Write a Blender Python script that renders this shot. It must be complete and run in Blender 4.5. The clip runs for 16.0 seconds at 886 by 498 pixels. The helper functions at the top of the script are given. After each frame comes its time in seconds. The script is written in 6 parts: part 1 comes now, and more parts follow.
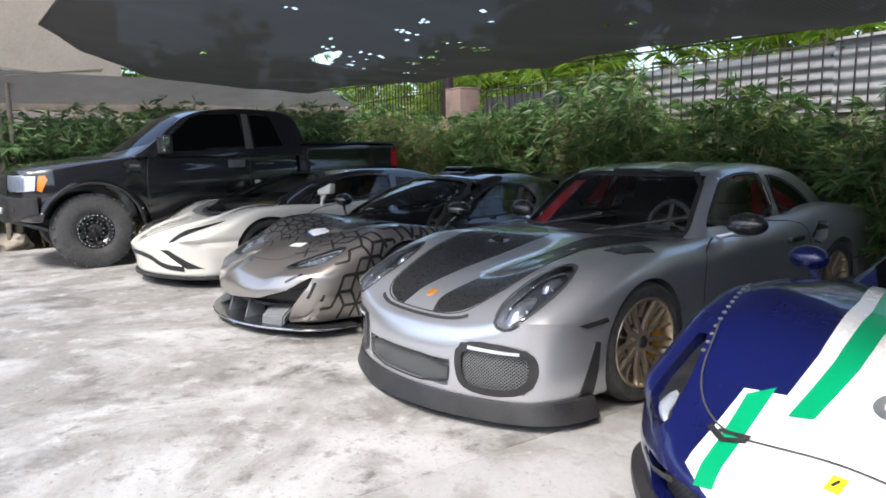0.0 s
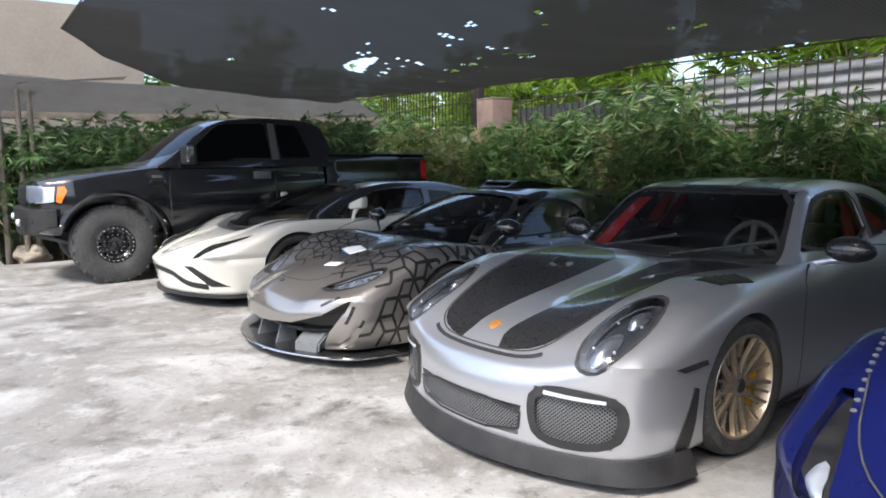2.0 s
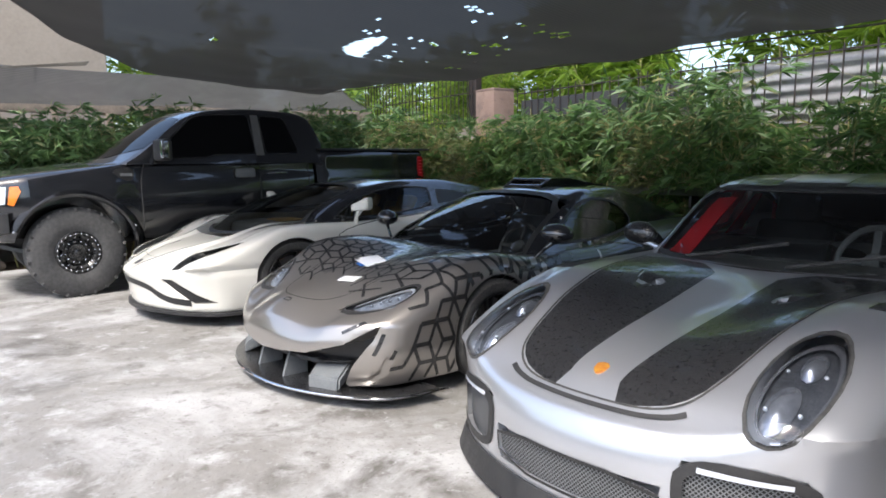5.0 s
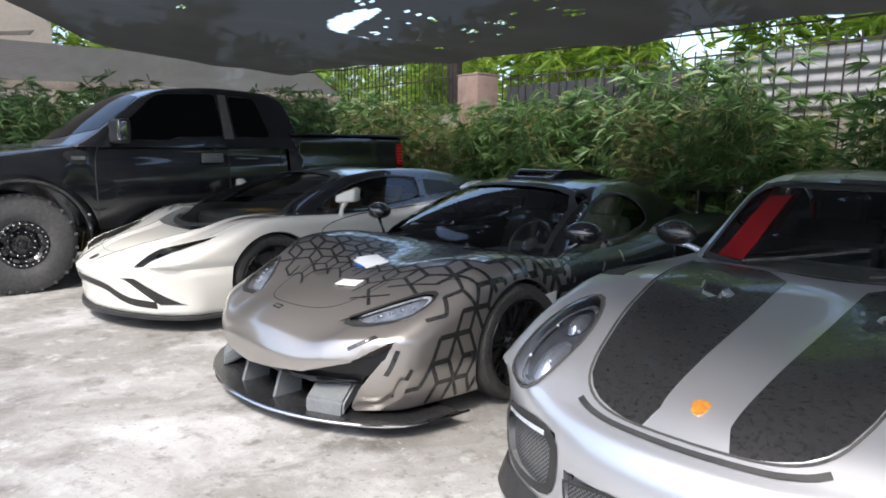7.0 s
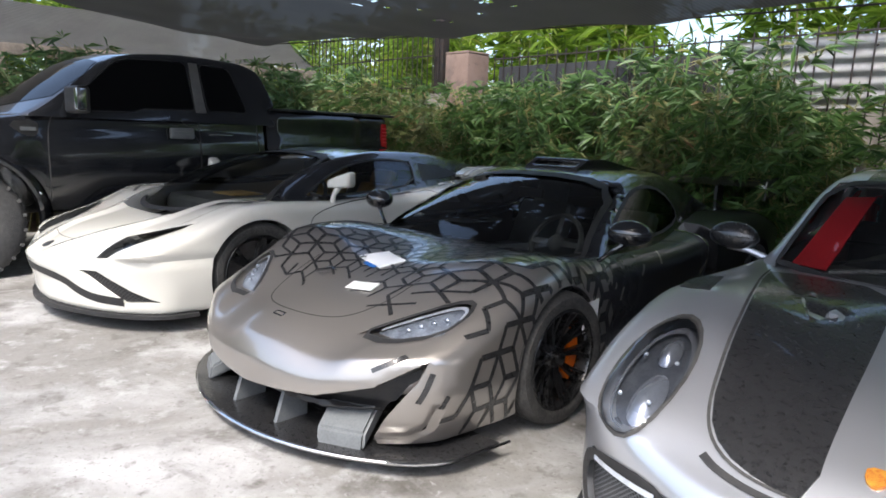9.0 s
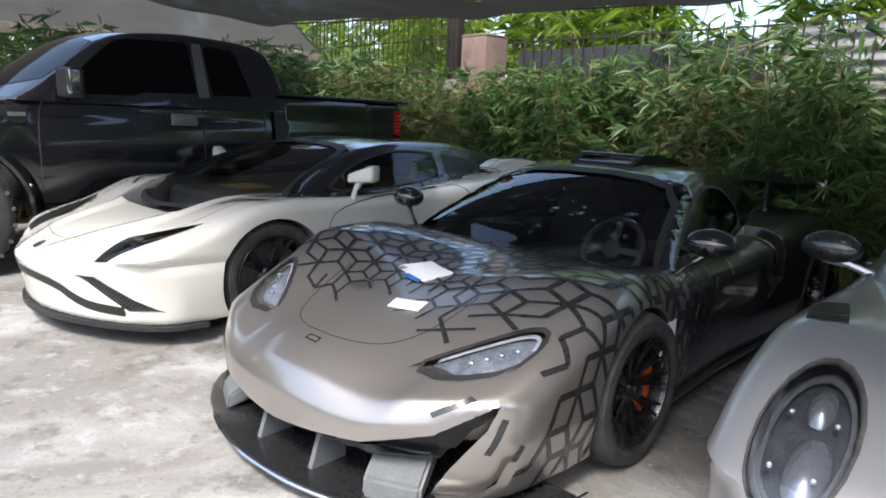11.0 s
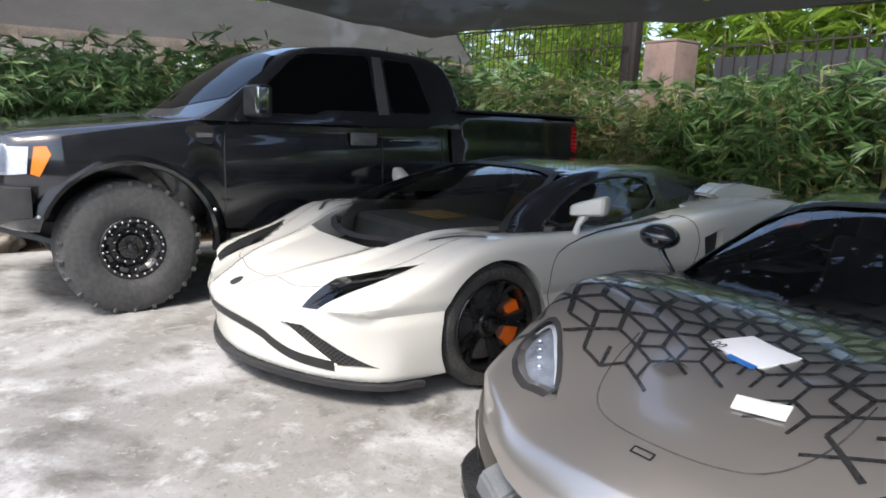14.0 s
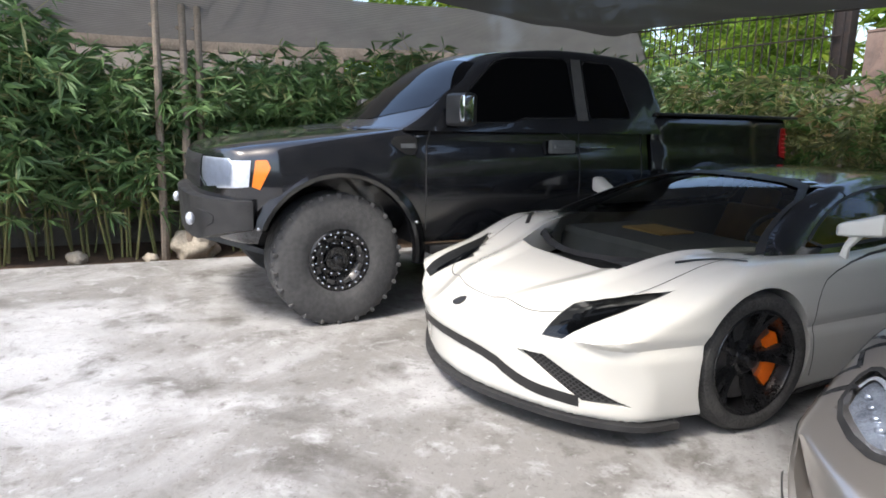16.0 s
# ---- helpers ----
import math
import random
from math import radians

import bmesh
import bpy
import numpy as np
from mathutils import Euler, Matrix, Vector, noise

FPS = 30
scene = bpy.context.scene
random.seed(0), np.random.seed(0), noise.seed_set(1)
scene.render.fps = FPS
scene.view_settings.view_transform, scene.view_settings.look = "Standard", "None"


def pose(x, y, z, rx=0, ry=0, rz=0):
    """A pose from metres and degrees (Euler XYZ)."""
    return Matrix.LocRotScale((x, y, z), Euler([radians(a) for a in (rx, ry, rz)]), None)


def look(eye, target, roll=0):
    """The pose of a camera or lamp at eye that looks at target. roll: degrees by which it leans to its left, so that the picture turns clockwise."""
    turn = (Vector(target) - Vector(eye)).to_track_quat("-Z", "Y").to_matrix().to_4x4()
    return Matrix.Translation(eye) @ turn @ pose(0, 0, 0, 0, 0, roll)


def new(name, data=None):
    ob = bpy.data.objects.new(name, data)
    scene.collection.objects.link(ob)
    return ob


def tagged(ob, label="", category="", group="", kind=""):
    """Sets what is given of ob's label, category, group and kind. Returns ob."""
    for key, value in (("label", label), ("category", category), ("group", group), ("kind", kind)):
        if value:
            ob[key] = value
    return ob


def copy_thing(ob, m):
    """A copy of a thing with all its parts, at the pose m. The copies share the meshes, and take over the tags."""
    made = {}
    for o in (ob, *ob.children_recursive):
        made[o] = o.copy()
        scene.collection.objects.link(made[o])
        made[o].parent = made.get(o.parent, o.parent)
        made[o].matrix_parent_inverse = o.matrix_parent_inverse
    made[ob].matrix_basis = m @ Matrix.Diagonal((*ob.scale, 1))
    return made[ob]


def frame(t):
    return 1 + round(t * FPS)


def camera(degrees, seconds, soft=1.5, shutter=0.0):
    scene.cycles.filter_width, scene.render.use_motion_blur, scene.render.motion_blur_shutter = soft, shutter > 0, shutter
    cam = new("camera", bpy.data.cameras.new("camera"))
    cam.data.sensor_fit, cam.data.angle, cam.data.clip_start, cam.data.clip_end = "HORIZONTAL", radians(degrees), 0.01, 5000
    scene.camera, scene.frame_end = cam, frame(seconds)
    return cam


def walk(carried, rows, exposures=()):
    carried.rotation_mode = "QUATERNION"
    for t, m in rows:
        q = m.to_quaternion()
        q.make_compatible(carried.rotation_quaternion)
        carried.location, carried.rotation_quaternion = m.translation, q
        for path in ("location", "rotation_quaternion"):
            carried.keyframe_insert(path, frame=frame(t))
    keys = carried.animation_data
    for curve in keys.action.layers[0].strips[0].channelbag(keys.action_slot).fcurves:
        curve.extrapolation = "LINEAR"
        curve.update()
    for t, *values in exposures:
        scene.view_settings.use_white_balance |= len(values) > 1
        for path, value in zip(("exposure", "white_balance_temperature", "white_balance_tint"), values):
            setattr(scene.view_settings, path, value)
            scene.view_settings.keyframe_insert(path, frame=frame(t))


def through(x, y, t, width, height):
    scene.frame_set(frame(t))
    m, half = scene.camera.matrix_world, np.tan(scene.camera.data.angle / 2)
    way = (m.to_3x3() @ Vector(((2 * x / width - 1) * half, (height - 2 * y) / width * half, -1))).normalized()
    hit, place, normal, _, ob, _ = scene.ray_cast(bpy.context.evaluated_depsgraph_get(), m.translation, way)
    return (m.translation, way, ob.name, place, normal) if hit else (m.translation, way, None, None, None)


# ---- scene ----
cam = camera(67.5, 16.0, soft=1.7)
PATH = [
    (0, (5.516, -1.824, 1.362), (3.863, -0.734, 1.079), -0.9),
    (0.5, (5.384, -1.801, 1.361), (3.7, -0.753, 1.105), -1.7),
    (1, (5.267, -1.785, 1.371), (3.571, -0.753, 1.129), -1.1),
    (1.5, (5.145, -1.781, 1.376), (3.444, -0.764, 1.11), -0.5),
    (2, (5.004, -1.789, 1.375), (3.324, -0.733, 1.127), -0.5),
    (2.5, (4.846, -1.798, 1.386), (3.208, -0.675, 1.15), -1.6),
    (3, (4.692, -1.821, 1.385), (3.075, -0.674, 1.125), -1.1),
    (3.5, (4.562, -1.818, 1.371), (2.93, -0.692, 1.107), -0.4),
    (3.7, (4.502, -1.802, 1.368), (2.861, -0.686, 1.113), -0.5),
    (5.8, (3.788, -1.718, 1.363), (2.209, -0.52, 1.095), -1.1),
    (6, (3.732, -1.735, 1.378), (2.178, -0.509, 1.097), -0.9),
    (6.5, (3.588, -1.729, 1.374), (2.062, -0.471, 1.075), 0.3),
    (7, (3.418, -1.684, 1.362), (1.876, -0.445, 1.072), 0.4),
    (7.5, (3.258, -1.66, 1.365), (1.723, -0.415, 1.056), 1.2),
    (8, (3.109, -1.628, 1.352), (1.596, -0.369, 0.999), 1.8),
    (8.2, (3.036, -1.636, 1.339), (1.54, -0.358, 0.982), 2.3),
    (10.3, (2.427, -1.534, 1.396), (1.013, -0.156, 1.073), 1.1),
    (10.5, (2.38, -1.52, 1.391), (0.96, -0.15, 1.062), 1.4),
    (11, (2.239, -1.504, 1.383), (0.806, -0.161, 1.002), 2.7),
    (11.5, (2.054, -1.521, 1.383), (0.611, -0.194, 0.983), 3.0),
    (12, (1.891, -1.554, 1.402), (0.436, -0.241, 1.002), 2.2),
    (12.5, (1.742, -1.591, 1.405), (0.25, -0.325, 0.99), 2.1),
    (13, (1.561, -1.597, 1.395), (0.018, -0.397, 0.974), 2.5),
    (13.5, (1.402, -1.611, 1.415), (-0.183, -0.455, 1.028), 2.2),
    (14, (1.223, -1.642, 1.421), (-0.411, -0.547, 1.054), 2.4),
    (14.5, (1.07, -1.714, 1.418), (-0.572, -0.626, 1.07), 1.8),
    (15, (0.934, -1.814, 1.432), (-0.728, -0.75, 1.105), 0.1),
    (15.5, (0.814, -1.924, 1.449), (-0.915, -0.979, 1.104), 0.9),
    (16, (0.697, -2.005, 1.452), (-1.114, -1.246, 1.076), 1.3),
]
EXPOSURES = [(0, 1.45), (3.5, 1.51), (11.5, 1.56), (14, 1.5), (16, 1.47)]
walk(cam, [(t, look(eye, target, roll)) for t, eye, target, roll in PATH], EXPOSURES)

# ---- daylight ----
world = bpy.data.worlds.new("daylight")
scene.world = world
world.use_nodes = True
sky = world.node_tree.nodes.new("ShaderNodeTexSky")
sky.sky_type, sky.sun_disc = "NISHITA", False
sky.sun_elevation, sky.sun_rotation = radians(55), radians(153)
sky.air_density, sky.dust_density = 1.0, 3.0
backing = world.node_tree.nodes["Background"]
world.node_tree.links.new(sky.outputs[0], backing.inputs[0])
backing.inputs[1].default_value = 0.15
sun = new("sun", bpy.data.lights.new("sun", "SUN"))
sun.data.energy, sun.data.angle, sun.data.color = 1.7, radians(12), (1.0, 0.97, 0.93)
sun.matrix_world = look((0, 0, 0), (-0.35, 0.70, -1.15))

# ---- materials ----
def material(name, colour, rough=0.5, metal=0.0, coat=0.0, vary=0.0, scale=8.0, bump=0.0, bump_scale=60.0, second=None,
             rough_vary=0.0, spec=0.5, coat_rough=0.05):
    """A principled material: two colours mixed by two scales of noise, uneven gloss and fine relief."""
    m = bpy.data.materials.new(name)
    m.use_nodes = True
    nt = m.node_tree
    p = nt.nodes["Principled BSDF"]
    p.inputs["Base Color"].default_value = (*colour, 1)
    p.inputs["Roughness"].default_value, p.inputs["Metallic"].default_value = rough, metal
    p.inputs["Coat Weight"].default_value, p.inputs["Coat Roughness"].default_value = coat, coat_rough
    p.inputs["Specular IOR Level"].default_value = spec
    co = nt.nodes.new("ShaderNodeTexCoord")
    if vary or rough_vary:
        big, fine = nt.nodes.new("ShaderNodeTexNoise"), nt.nodes.new("ShaderNodeTexNoise")
        big.inputs["Scale"].default_value, fine.inputs["Scale"].default_value = scale, scale * 9
        big.inputs["Detail"].default_value = fine.inputs["Detail"].default_value = 6
        both = nt.nodes.new("ShaderNodeMath")
        both.operation = "ADD"
        for k, n in enumerate((big, fine)):
            nt.links.new(co.outputs["Object"], n.inputs["Vector"])
            nt.links.new(n.outputs["Fac"], both.inputs[k])
        ramp = nt.nodes.new("ShaderNodeMapRange")
        ramp.inputs["From Min"].default_value, ramp.inputs["From Max"].default_value = 0.75, 1.25
        nt.links.new(both.outputs[0], ramp.inputs["Value"])
        if vary:
            other = second or tuple(c * 0.5 for c in colour)
            mix = nt.nodes.new("ShaderNodeMix")
            mix.data_type = "RGBA"
            mix.inputs["A"].default_value = (*colour, 1)
            mix.inputs["B"].default_value = (*[a + (b - a) * vary for a, b in zip(colour, other)], 1)
            nt.links.new(ramp.outputs[0], mix.inputs["Factor"])
            nt.links.new(mix.outputs["Result"], p.inputs["Base Color"])
        if rough_vary:
            rr = nt.nodes.new("ShaderNodeMapRange")
            rr.inputs["To Min"].default_value, rr.inputs["To Max"].default_value = max(rough - rough_vary, 0.02), rough + rough_vary
            nt.links.new(ramp.outputs[0], rr.inputs["Value"])
            nt.links.new(rr.outputs[0], p.inputs["Roughness"])
    if bump:
        n = nt.nodes.new("ShaderNodeTexNoise")
        n.inputs["Scale"].default_value, n.inputs["Detail"].default_value = bump_scale, 5
        b = nt.nodes.new("ShaderNodeBump")
        b.inputs["Strength"].default_value, b.inputs["Distance"].default_value = bump, 0.01
        nt.links.new(co.outputs["Object"], n.inputs["Vector"])
        nt.links.new(n.outputs["Fac"], b.inputs["Height"])
        nt.links.new(b.outputs[0], p.inputs["Normal"])
    return m


def glass(name, tint, gloss_rough=0.01, ior=1.5):
    """Thin glass: tinted see-through with a Fresnel reflection."""
    m = bpy.data.materials.new(name)
    m.use_nodes = True
    nt = m.node_tree
    nt.nodes.remove(nt.nodes["Principled BSDF"])
    clear, shine, mix, fr = (nt.nodes.new("ShaderNode" + k) for k in ("BsdfTransparent", "BsdfGlossy", "MixShader", "Fresnel"))
    clear.inputs[0].default_value = (*tint, 1)
    shine.inputs["Roughness"].default_value = gloss_rough
    fr.inputs[0].default_value = ior
    nt.links.new(fr.outputs[0], mix.inputs[0])
    nt.links.new(clear.outputs[0], mix.inputs[1])
    nt.links.new(shine.outputs[0], mix.inputs[2])
    nt.links.new(mix.outputs[0], nt.nodes["Material Output"].inputs[0])
    return m


def mesh_grille(name, colour, gap, cell):
    """A woven grille: small raised cells with dark gaps."""
    m = material(name, colour, 0.45, 0.3)
    nt = m.node_tree
    p = nt.nodes["Principled BSDF"]
    co, vo = nt.nodes.new("ShaderNodeTexCoord"), nt.nodes.new("ShaderNodeTexVoronoi")
    vo.voronoi_dimensions = "2D"
    sp, cb = nt.nodes.new("ShaderNodeSeparateXYZ"), nt.nodes.new("ShaderNodeCombineXYZ")
    tilt = nt.nodes.new("ShaderNodeMapping")
    tilt.inputs["Rotation"].default_value = (0, 0, radians(45))
    nt.links.new(co.outputs["Object"], sp.inputs[0])
    nt.links.new(sp.outputs["X"], cb.inputs["X"])
    nt.links.new(sp.outputs["Z"], cb.inputs["Y"])
    nt.links.new(cb.outputs[0], tilt.inputs["Vector"])
    vo.feature, vo.inputs["Scale"].default_value, vo.inputs["Randomness"].default_value = "DISTANCE_TO_EDGE", cell, 0.0
    step, mix = nt.nodes.new("ShaderNodeMath"), nt.nodes.new("ShaderNodeMix")
    step.operation, step.inputs[1].default_value = "GREATER_THAN", 0.16
    mix.data_type = "RGBA"
    mix.inputs["A"].default_value, mix.inputs["B"].default_value = (*colour, 1), (*gap, 1)
    nt.links.new(tilt.outputs[0], vo.inputs["Vector"])
    nt.links.new(vo.outputs["Distance"], step.inputs[0])
    nt.links.new(step.outputs[0], mix.inputs["Factor"])
    nt.links.new(mix.outputs["Result"], p.inputs["Base Color"])
    return m


SILVER = material("silver_paint", (0.53, 0.54, 0.565), 0.31, 0.76, 1.0, 0.04, 0.6, coat_rough=0.02)
BRONZE_SILVER = material("warm_silver_paint", (0.36, 0.335, 0.31), 0.29, 0.78, 1.0, 0.04, 0.6)
PEARL = material("pearl_white_paint", (0.64, 0.625, 0.565), 0.26, 0.0, 1.0, 0.2, 0.6, second=(0.62, 0.605, 0.545), coat_rough=0.02)
BLACK = material("black_paint", (0.006, 0.007, 0.009), 0.18, 0.0, 1.0, 0.6, 5.0, second=(0.02, 0.02, 0.022), rough_vary=0.08)
BLUE = material("blue_paint", (0.006, 0.010, 0.085), 0.25, 0.2, 1.0, 0.2, 1.0, rough_vary=0.05)
WHITE = material("white_paint", (0.8, 0.8, 0.78), 0.25, 0.0, 0.8, 0.1, 5.0, second=(0.7, 0.7, 0.66), rough_vary=0.05)
GREEN = material("green_stripe", (0.0, 0.32, 0.13), 0.3, 0.0, 0.6, 0.15, 8.0)
CARBON = material("carbon_weave", (0.014, 0.014, 0.015), 0.3, 0.1, 0.7, 0.5, 60.0, second=(0.032, 0.032, 0.033), rough_vary=0.06)
PLASTIC = material("black_plastic", (0.012, 0.012, 0.013), 0.5, 0.0, 0.0, 0.7, 12.0, second=(0.035, 0.034, 0.033), bump=0.08, rough_vary=0.12)
RUBBER = material("tyre_rubber", (0.018, 0.018, 0.018), 0.85, 0.0, 0.0, 0.9, 10.0, second=(0.07, 0.068, 0.064), bump=0.25, bump_scale=80)
DUSTY_RUBBER = material("dusty_tyre_rubber", (0.05, 0.05, 0.05), 0.9, 0.0, 0.0, 0.8, 3.0, second=(0.095, 0.093, 0.09), bump=0.3, bump_scale=60)
GOLD = material("champagne_alloy", (0.64, 0.55, 0.42), 0.35, 0.85, 0.2, 0.3, 14.0, rough_vary=0.1)
BLACK_ALLOY = material("black_alloy", (0.008, 0.008, 0.009), 0.3, 0.3, 0.5, 0.5, 14.0, second=(0.03, 0.03, 0.03), rough_vary=0.1)
CHROME = material("chrome", (0.75, 0.76, 0.78), 0.12, 1.0, 0.0, 0.15, 20.0, rough_vary=0.06)
STEEL = material("brake_steel", (0.30, 0.29, 0.28), 0.4, 0.9, 0.0, 0.5, 20.0)
YELLOW = material("yellow_caliper", (0.75, 0.42, 0.01), 0.35, 0.0, 0.4, 0.3, 20.0)
ORANGE = material("orange_caliper", (0.85, 0.16, 0.01), 0.35, 0.0, 0.4, 0.2, 20.0)
AMBER = material("amber_lens", (0.85, 0.22, 0.03), 0.15, 0.0, 0.5, 0.3, 30.0)
RED_LENS = material("red_lens", (0.35, 0.01, 0.015), 0.12, 0.0, 0.8, 0.4, 30.0)
RED = material("red_trim", (0.55, 0.012, 0.02), 0.5, 0.0, 0.0, 0.4, 12.0, bump=0.05)
LEATHER = material("tan_leather", (0.55, 0.34, 0.10), 0.5, 0.0, 0.0, 0.5, 10.0, bump=0.1)
CABIN = material("cabin_trim", (0.075, 0.076, 0.08), 0.7, 0.0, 0.0, 0.6, 12.0, second=(0.12, 0.12, 0.12), bump=0.1)
GREY_TRIM = material("grey_trim", (0.14, 0.15, 0.155), 0.55, 0.0, 0.0, 0.5, 12.0)
LAMP_SILVER = material("lamp_reflector", (0.75, 0.79, 0.86), 0.3, 0.5, 0.0, 0.5, 30.0)
LAMP_GREY = material("lamp_housing", (0.15, 0.16, 0.18), 0.28, 0.6, 0.0, 0.7, 22.0, second=(0.04, 0.042, 0.046))
LAMP_MID = material("lamp_bowl", (0.36, 0.38, 0.42), 0.25, 0.7, 0.0, 0.6, 26.0, second=(0.16, 0.17, 0.2))
LAMP_PALE = material("lamp_bowl_pale", (0.50, 0.55, 0.63), 0.22, 0.6, 0.0, 0.8, 18.0, second=(0.14, 0.15, 0.18))
LAMP_WHITE = material("lamp_tube", (0.85, 0.88, 0.92), 0.25, 0.0, 0.6, 0.1, 30.0)
PAPER = material("paper", (0.82, 0.83, 0.84), 0.7, 0.0, 0.0, 0.1, 20.0, second=(0.7, 0.7, 0.7))
LABEL_BLUE = material("label_blue", (0.02, 0.13, 0.42), 0.6, vary=0.1)
SHEET = material("plastic_film", (0.75, 0.76, 0.75), 0.35, 0.0, 0.2, 0.3, 20.0)
CREST = material("badge_gold", (0.75, 0.42, 0.06), 0.35, 0.5, 0.5, 0.8, 60.0, second=(0.5, 0.03, 0.02))
SHIELD = material("badge_yellow", (0.85, 0.62, 0.02), 0.4, 0.0, 0.5, 0.1, 60.0)
GRILLE = mesh_grille("grille_mesh", (0.16, 0.165, 0.17), (0.006, 0.006, 0.006), 85)
GRILLE_DARK = mesh_grille("dark_grille_mesh", (0.05, 0.05, 0.052), (0.004, 0.004, 0.004), 60)
WINDSCREEN = glass("tinted_glass", (0.83, 0.88, 0.86), ior=1.6)
DARK_GLASS = glass("privacy_glass", (0.035, 0.035, 0.037))
SMOKED_LENS = glass("smoked_lens", (0.22, 0.23, 0.25), ior=1.4)
LENS = glass("clear_lens", (0.88, 0.9, 0.93))

# ---- building kit ----
def curve(*pts):
    """A smooth curve through (u, v) pairs that never overshoots, as a function of arrays."""
    u, v = np.array([p[0] for p in pts], float), np.array([p[1] for p in pts], float)
    d = np.diff(v) / np.diff(u)
    s = np.zeros(len(u))
    s[0], s[-1] = d[0], d[-1]
    for i in range(1, len(u) - 1):
        s[i] = 0 if d[i - 1] * d[i] <= 0 else 2 * d[i - 1] * d[i] / (d[i - 1] + d[i])
    U = np.linspace(u[0], u[-1], 500)
    k = np.clip(np.searchsorted(u, U) - 1, 0, len(d) - 1)
    h = u[k + 1] - u[k]
    t = (U - u[k]) / h
    V = ((1 + 2 * t) * (1 - t) ** 2 * v[k] + t * (1 - t) ** 2 * h * s[k] + t * t * (3 - 2 * t) * v[k + 1] + t * t * (t - 1) * h * s[k + 1])
    return lambda w: np.interp(w, U, V)


def smax(a, b, k):
    h = np.maximum(k - np.abs(a - b), 0) / k
    return np.maximum(a, b) + h * h * k * 0.25


def most(*parts):
    f = parts[0]
    for p in parts[1:]:
        f = np.maximum(f, p)
    return f


def smin(a, b, k):
    return -smax(-a, -b, k)


def area2(u, v, pts):
    """The signed distance of (u, v) to a polygon, negative inside."""
    d, s = None, 1.0
    n = len(pts)
    for i in range(n):
        ax, ay = pts[i]
        bx, by = pts[i - 1]
        ex, ey = bx - ax, by - ay
        wx, wy = u - ax, v - ay
        t = np.clip((wx * ex + wy * ey) / (ex * ex + ey * ey), 0, 1)
        q = (wx - ex * t) ** 2 + (wy - ey * t) ** 2
        d = q if d is None else np.minimum(d, q)
        c1, c2, c3 = v >= ay, v < by, ex * wy > ey * wx
        s = np.where((c1 & c2 & c3) | (~c1 & ~c2 & ~c3), -s, s)
    return s * np.sqrt(d)


def carve(f, d2, depth):
    """Sink the region d2 < 0 of the surface f by that depth."""
    return np.maximum(f, -np.maximum(d2, -(f + depth)))


def slope(fn, p, e=0.002):
    g = np.stack([fn(*(p + e * np.eye(3)[a]).T) - fn(*(p - e * np.eye(3)[a]).T) for a in range(3)], 1)
    return g / (np.linalg.norm(g, axis=1, keepdims=True) + 1e-12)


def surface(fn, lo, hi, cell):
    """Vertices and quads of fn = 0, with its creases kept sharp."""
    lo, hi = np.array(lo, float), np.array(hi, float)
    n = np.ceil((hi - lo) / cell).astype(int) + 1
    ax = [lo[a] + cell * np.arange(n[a]) for a in range(3)]
    F = np.broadcast_to(fn(ax[0][:, None, None], ax[1][None, :, None], ax[2][None, None, :]), n)
    S = F < 0
    at, pos, nor, quads = [], [], [], []
    for a in range(3):
        b, c = (a + 1) % 3, (a + 2) % 3
        s0, s1 = [slice(None)] * 3, [slice(None)] * 3
        s0[a], s1[a] = slice(0, -1), slice(1, None)
        i = np.argwhere(S[tuple(s0)] != S[tuple(s1)])
        i = i[(i[:, b] > 0) & (i[:, c] > 0) & (i[:, b] < n[b] - 1) & (i[:, c] < n[c] - 1)]
        if not len(i):
            continue
        j = i.copy()
        j[:, a] += 1
        f0, f1 = F[tuple(i.T)], F[tuple(j.T)]
        p = lo + cell * i
        u0, u1 = np.zeros(len(i)), np.full(len(i), cell)
        for _ in range(9):
            um = (u0 + u1) / 2
            q = p.copy()
            q[:, a] += um
            low = (fn(*q.T) < 0) == (f0 < 0)
            u0, u1 = np.where(low, um, u0), np.where(low, u1, um)
        p[:, a] += (u0 + u1) / 2
        g = slope(fn, p)
        ring = []
        for ob, oc in ((0, 0), (1, 0), (1, 1), (0, 1)):
            q = i.copy()
            q[:, b] -= ob
            q[:, c] -= oc
            key = (q[:, 0] * n[1] + q[:, 1]) * n[2] + q[:, 2]
            at.append(key), pos.append(p), nor.append(g), ring.append(key)
        r = np.stack(ring, 1)
        quads.append(np.where((f0 < 0)[:, None], r, r[:, ::-1]))
    at, pos, nor = np.concatenate(at), np.concatenate(pos), np.concatenate(nor)
    keys, inv = np.unique(at, return_inverse=True)
    cnt = np.bincount(inv)[:, None]
    mid = np.stack([np.bincount(inv, pos[:, a]) for a in range(3)], 1) / cnt
    d = (nor * (pos - mid[inv])).sum(1)
    A = np.zeros((len(keys), 3, 3))
    B = np.zeros((len(keys), 3))
    for a in range(3):
        B[:, a] = np.bincount(inv, nor[:, a] * d)
        for b in range(3):
            A[:, a, b] = np.bincount(inv, nor[:, a] * nor[:, b])
    x = np.linalg.solve(A + 0.06 * cnt[:, :, None] * np.eye(3), B[:, :, None])[:, :, 0]
    v = mid + np.clip(x, -cell * 0.9, cell * 0.9)
    return v, np.searchsorted(keys, np.concatenate(quads))


